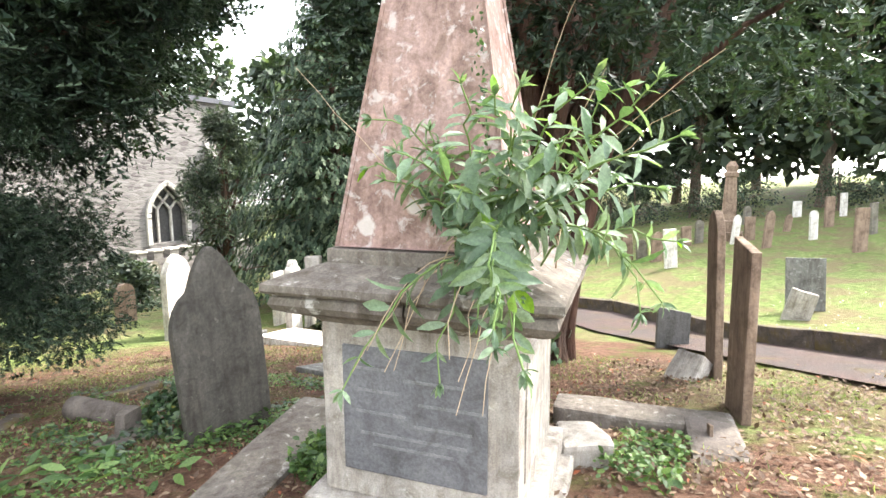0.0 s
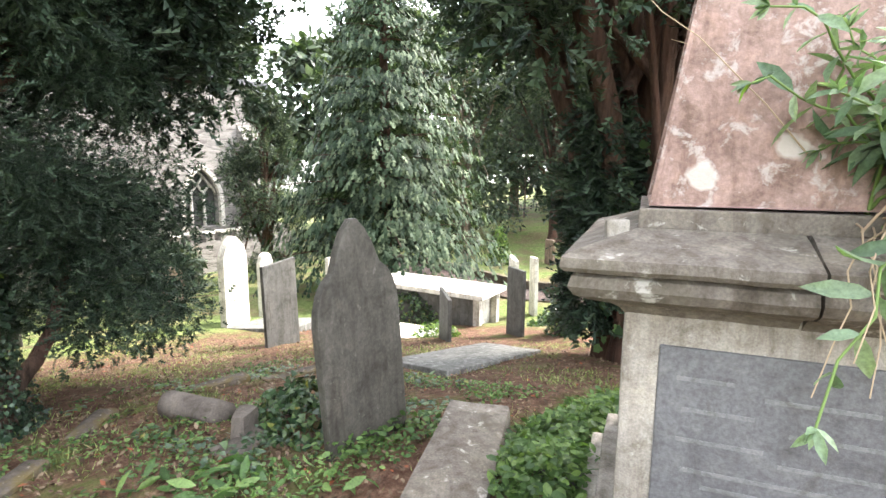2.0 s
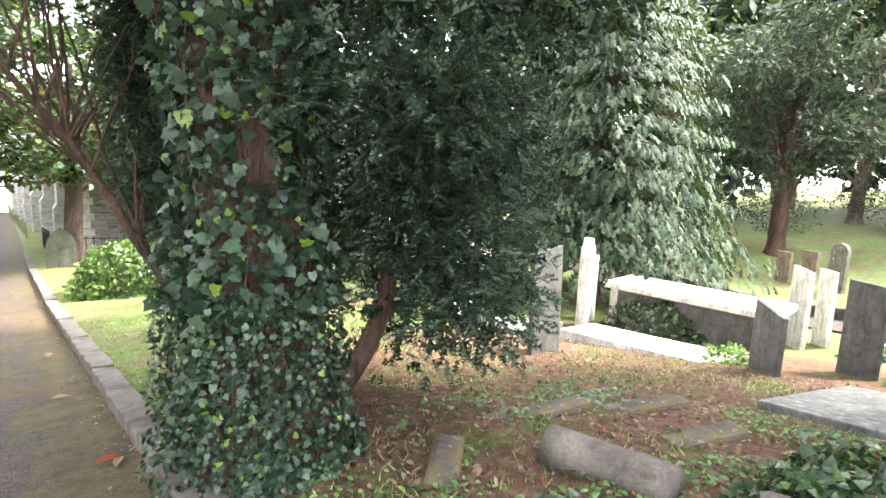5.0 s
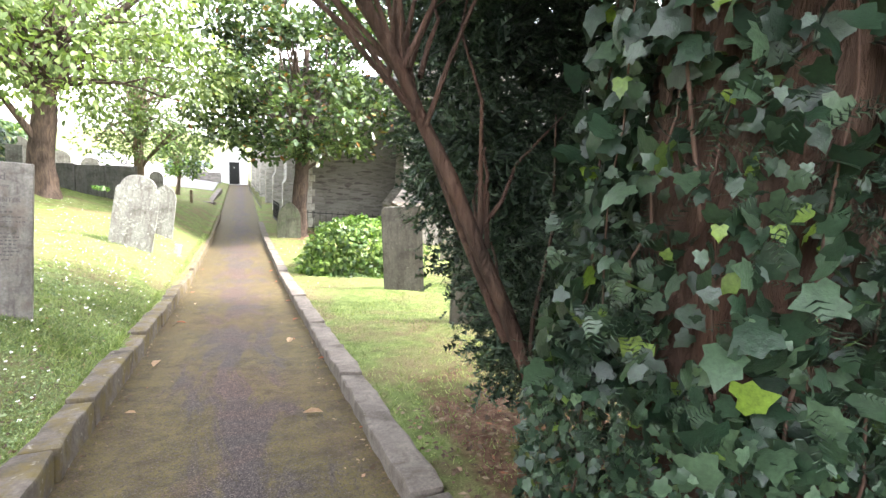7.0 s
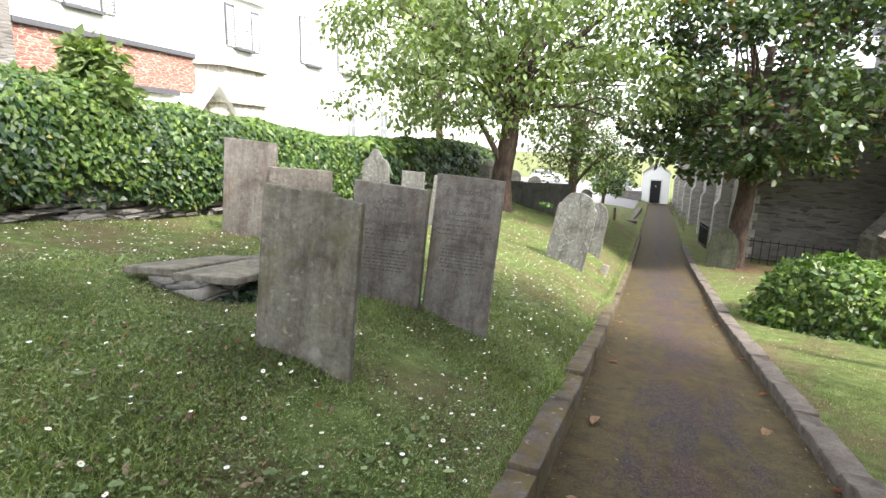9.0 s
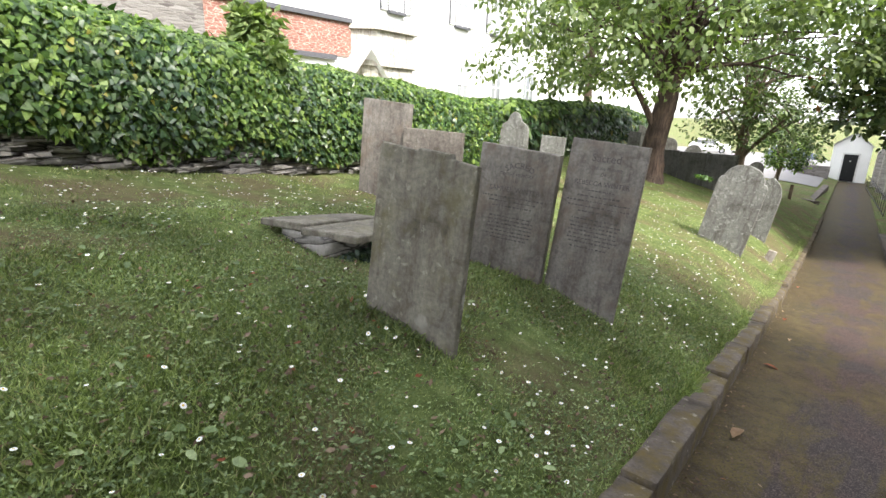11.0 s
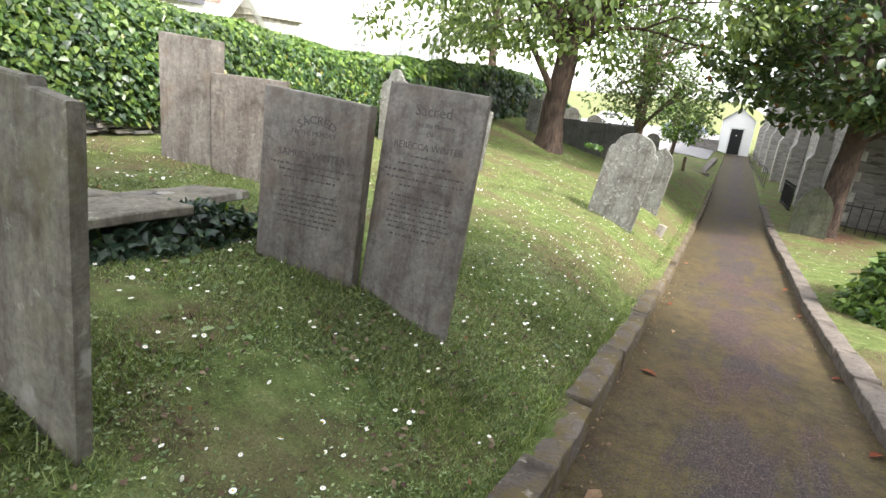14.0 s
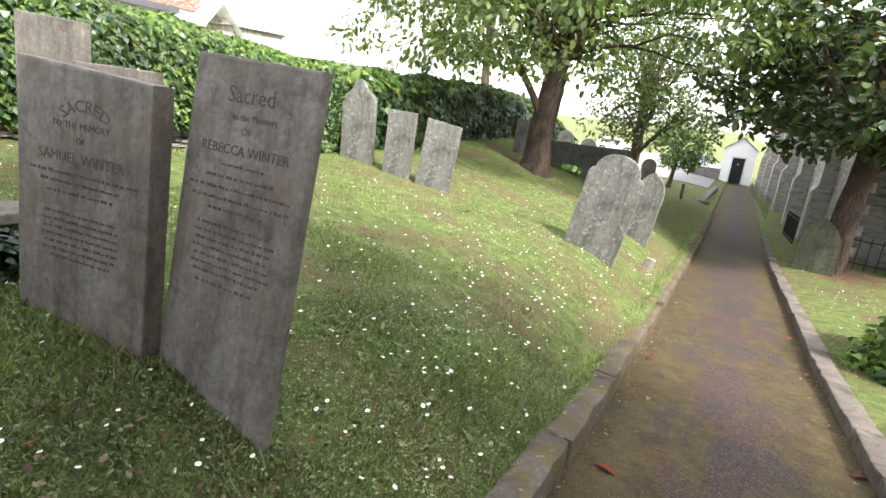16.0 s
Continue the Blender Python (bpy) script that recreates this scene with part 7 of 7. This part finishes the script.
g_ = np.random.default_rng(15)
spots = [(-3.2, 8.6, 1.6, 1.6, 200), (-1.9, 10.2, 0.5, 1.6, 50), (-1.9, 11.8, 0.6, 2.6, 170), (-2.2, 15.0, 0.8, 3.2, 420), (-5.4, 9.3, 0.8, 1.4, 420), (-4.6, 14.2, 1.3, 2.6, 420), (1.9, 20.0, 1.0, 2.5, 260), (-3.6, 18.6, 1.4, 2.0, 420), (13.0, -1.5, 2.2, 2.0, 260)]
X = np.concatenate([g_.normal(a, c, n_) for a, b, c, d, n_ in spots])
Y = np.concatenate([g_.normal(b, d, n_) for a, b, c, d, n_ in spots])
ok = ((X < -1.32) & (X > -6.4)) | (X > 0.8)
X, Y = X[ok], Y[ok]
m = len(X)
P = np.stack([X, Y, ground_z(X, Y) + g_.uniform(0.02, 0.045, m)], -1)
oct_ = [(math.cos(k * math.pi / 4), math.sin(k * math.pi / 4), 0.12) for k in range(8)]
petal = fan(oct_, (0, 0, 0.0))
upv = np.array((0, 0, 1.0)) + g_.normal(size=(m, 3)) * 0.3
FR = frames(g_.normal(size=(m, 3)) * (1, 1, 0.1), upv)
sz = g_.uniform(0.006, 0.013, m)
daisies = tagged(new("daisies", scatter_mesh("daisies", *petal, P, FR, sz, PETAL)), "white daisies dotted through the lawn", "daisies", kind="stuff")
o = new("daisy_eye", scatter_mesh("daisy_eye", *fan([(math.cos(k * math.pi / 3), math.sin(k * math.pi / 3), 0.05) for k in range(6)], (0, 0, 0.4)), P + np.array((0, 0, 0.002)), FR, sz * 0.36, YOLK))
o.parent = daisies

# ---- fallen leaves on the walk ----
def fallen_leaf(ln):
    v, f = LANCE
    bm = bmesh.new()
    vs = [bm.verts.new((x * ln, y * ln * 1.3, (0.10 * math.sin(x * 3.1) + abs(y) * 0.5 + z) * ln * 0.5)) for x, y, z in v]
    for t in f:
        bm.faces.new([vs[i] for i in t])
    bmesh.ops.solidify(bm, geom=list(bm.faces), thickness=0.001)
    return bm


RED_LEAF = plain_mat("red_brown_leaf", (0.26, 0.07, 0.03), 0.6, 0, 0.3, 30)
TAN_LEAF = plain_mat("tan_leaf", (0.34, 0.22, 0.13), 0.6, 0, 0.3, 30)
lr = random.Random(8)
for i, (x, y, ln, mt) in enumerate([(-0.95, 10.4, 0.17, 1), (-0.98, 12.3, 0.13, 0), (0.38, 12.0, 0.12, 0), (0.28, 11.1, 0.16, 1), (0.40, 13.4, 0.12, 0), (-0.98, 14.6, 0.12, 0), (0.44, 10.2, 0.13, 0), (0.40, 15.6, 0.12, 0), (0.43, 17.2, 0.12, 0), (0.30, 8.9, 0.14, 1), (-0.9, 9.3, 0.08, 1), (0.42, 7.2, 0.16, 0), (0.36, 7.05, 0.13, 1), (0.40, 18.6, 0.12, 0), (0.44, 20.2, 0.12, 0), (-1.0, 17.5, 0.12, 0), (0.46, 16.3, 0.10, 0), (-0.85, 13.5, 0.09, 1)]):
    solo("fallen_leaf", fallen_leaf(ln), (RED_LEAF, TAN_LEAF)[mt], pose(x, y, float(path_z(y)) + 0.018, -7, 0, lr.uniform(0, 360)), ("curled red-brown leaf fallen on the walk", "long tan leaf fallen on the walk")[mt], "leaf", "fallen leaves")
g_ = np.random.default_rng(18)
m = 1500
side = g_.choice([-1.04, 0.44], m)
X = side + g_.normal(size=m) * 0.09
X = np.clip(X, -1.08, 0.48)
Y = g_.uniform(5.0, 26.0, m)
P = np.stack([X, Y, path_z(Y) + 0.014], -1)
tagged(new("path_litter", scatter_mesh("path_litter", *DIAMOND, P, frames(g_.normal(size=(m, 3)) * (1, 1, 0.2), np.array((0, 0, 1.0)) + g_.normal(size=(m, 3)) * 0.2), g_.uniform(0.012, 0.04, m), LITTER)), "bits of leaf and bark gathered along the kerbs", "litter", kind="stuff")


# ---- lettering on the slate headstones ----
def letters(text, size, parent, x, z, y, bend=0.0):
    """One cut line of lettering, as flat mesh, centred at x, z on the face y."""
    cu = bpy.data.curves.new("lettering", "FONT")
    cu.body, cu.size, cu.align_x, cu.extrude, cu.resolution_u = text, size, "CENTER", 0.0006, 2
    tmp = new("lettering_curve", cu)
    bpy.context.view_layer.update()
    me = bpy.data.meshes.new_from_object(tmp.evaluated_get(bpy.context.evaluated_depsgraph_get()))
    bpy.data.objects.remove(tmp)
    bpy.data.curves.remove(cu)
    me.materials.clear()
    me.materials.append(INK)
    if bend:
        for v in me.vertices:
            a, r = v.co.x / bend, bend + v.co.y
            v.co.x, v.co.y = r * math.sin(a), r * math.cos(a) - bend
    o = new("inscription", me)
    o.parent = parent
    o.matrix_basis = pose(x, y, z, 90, 0, 0)
    return o


def worn_lines(parent, y, rows, seed):
    q = random.Random(seed)
    for z, w in rows:
        bm = bmesh.new()
        x = -w / 2
        while x < w / 2:
            ln = q.uniform(0.006, 0.028)
            box(bm, x, x + ln, y - 0.0012, y + 0.001, z + q.uniform(-0.001, 0.001), z + q.uniform(0.006, 0.012))
            x += ln + q.uniform(0.004, 0.016)
        part("worn_line", bm, INK, parent)


FB, FC = -0.0515, -0.0265
letters("SACRED", 0.062, slate_b, 0.02, 0.868, FB, 0.17)
letters("TO THE MEMORY", 0.036, slate_b, 0.0, 0.80, FB)
letters("OF", 0.034, slate_b, 0.0, 0.745, FB)
letters("SAMUEL WINTER", 0.056, slate_b, 0.0, 0.67, FB)
worn_lines(slate_b, FB, [(0.62, 0.52), (0.585, 0.40), (0.545, 0.34), (0.46, 0.36), (0.43, 0.38), (0.40, 0.37), (0.37, 0.38), (0.34, 0.36), (0.31, 0.38), (0.28, 0.3)], 1)
letters("Sacred", 0.085, slate_c, 0.0, 1.075, FC)
letters("to the Memory", 0.036, slate_c, 0.03, 1.015, FC)
letters("OF", 0.036, slate_c, 0.0, 0.965, FC)
letters("REBECCA WINTER", 0.052, slate_c, 0.0, 0.89, FC)
worn_lines(slate_c, FC, [(0.845, 0.2), (0.80, 0.34), (0.76, 0.5), (0.72, 0.46), (0.68, 0.28), (0.62, 0.36), (0.59, 0.38), (0.56, 0.36), (0.53, 0.38), (0.50, 0.36), (0.47, 0.38), (0.44, 0.34), (0.40, 0.3)], 2)
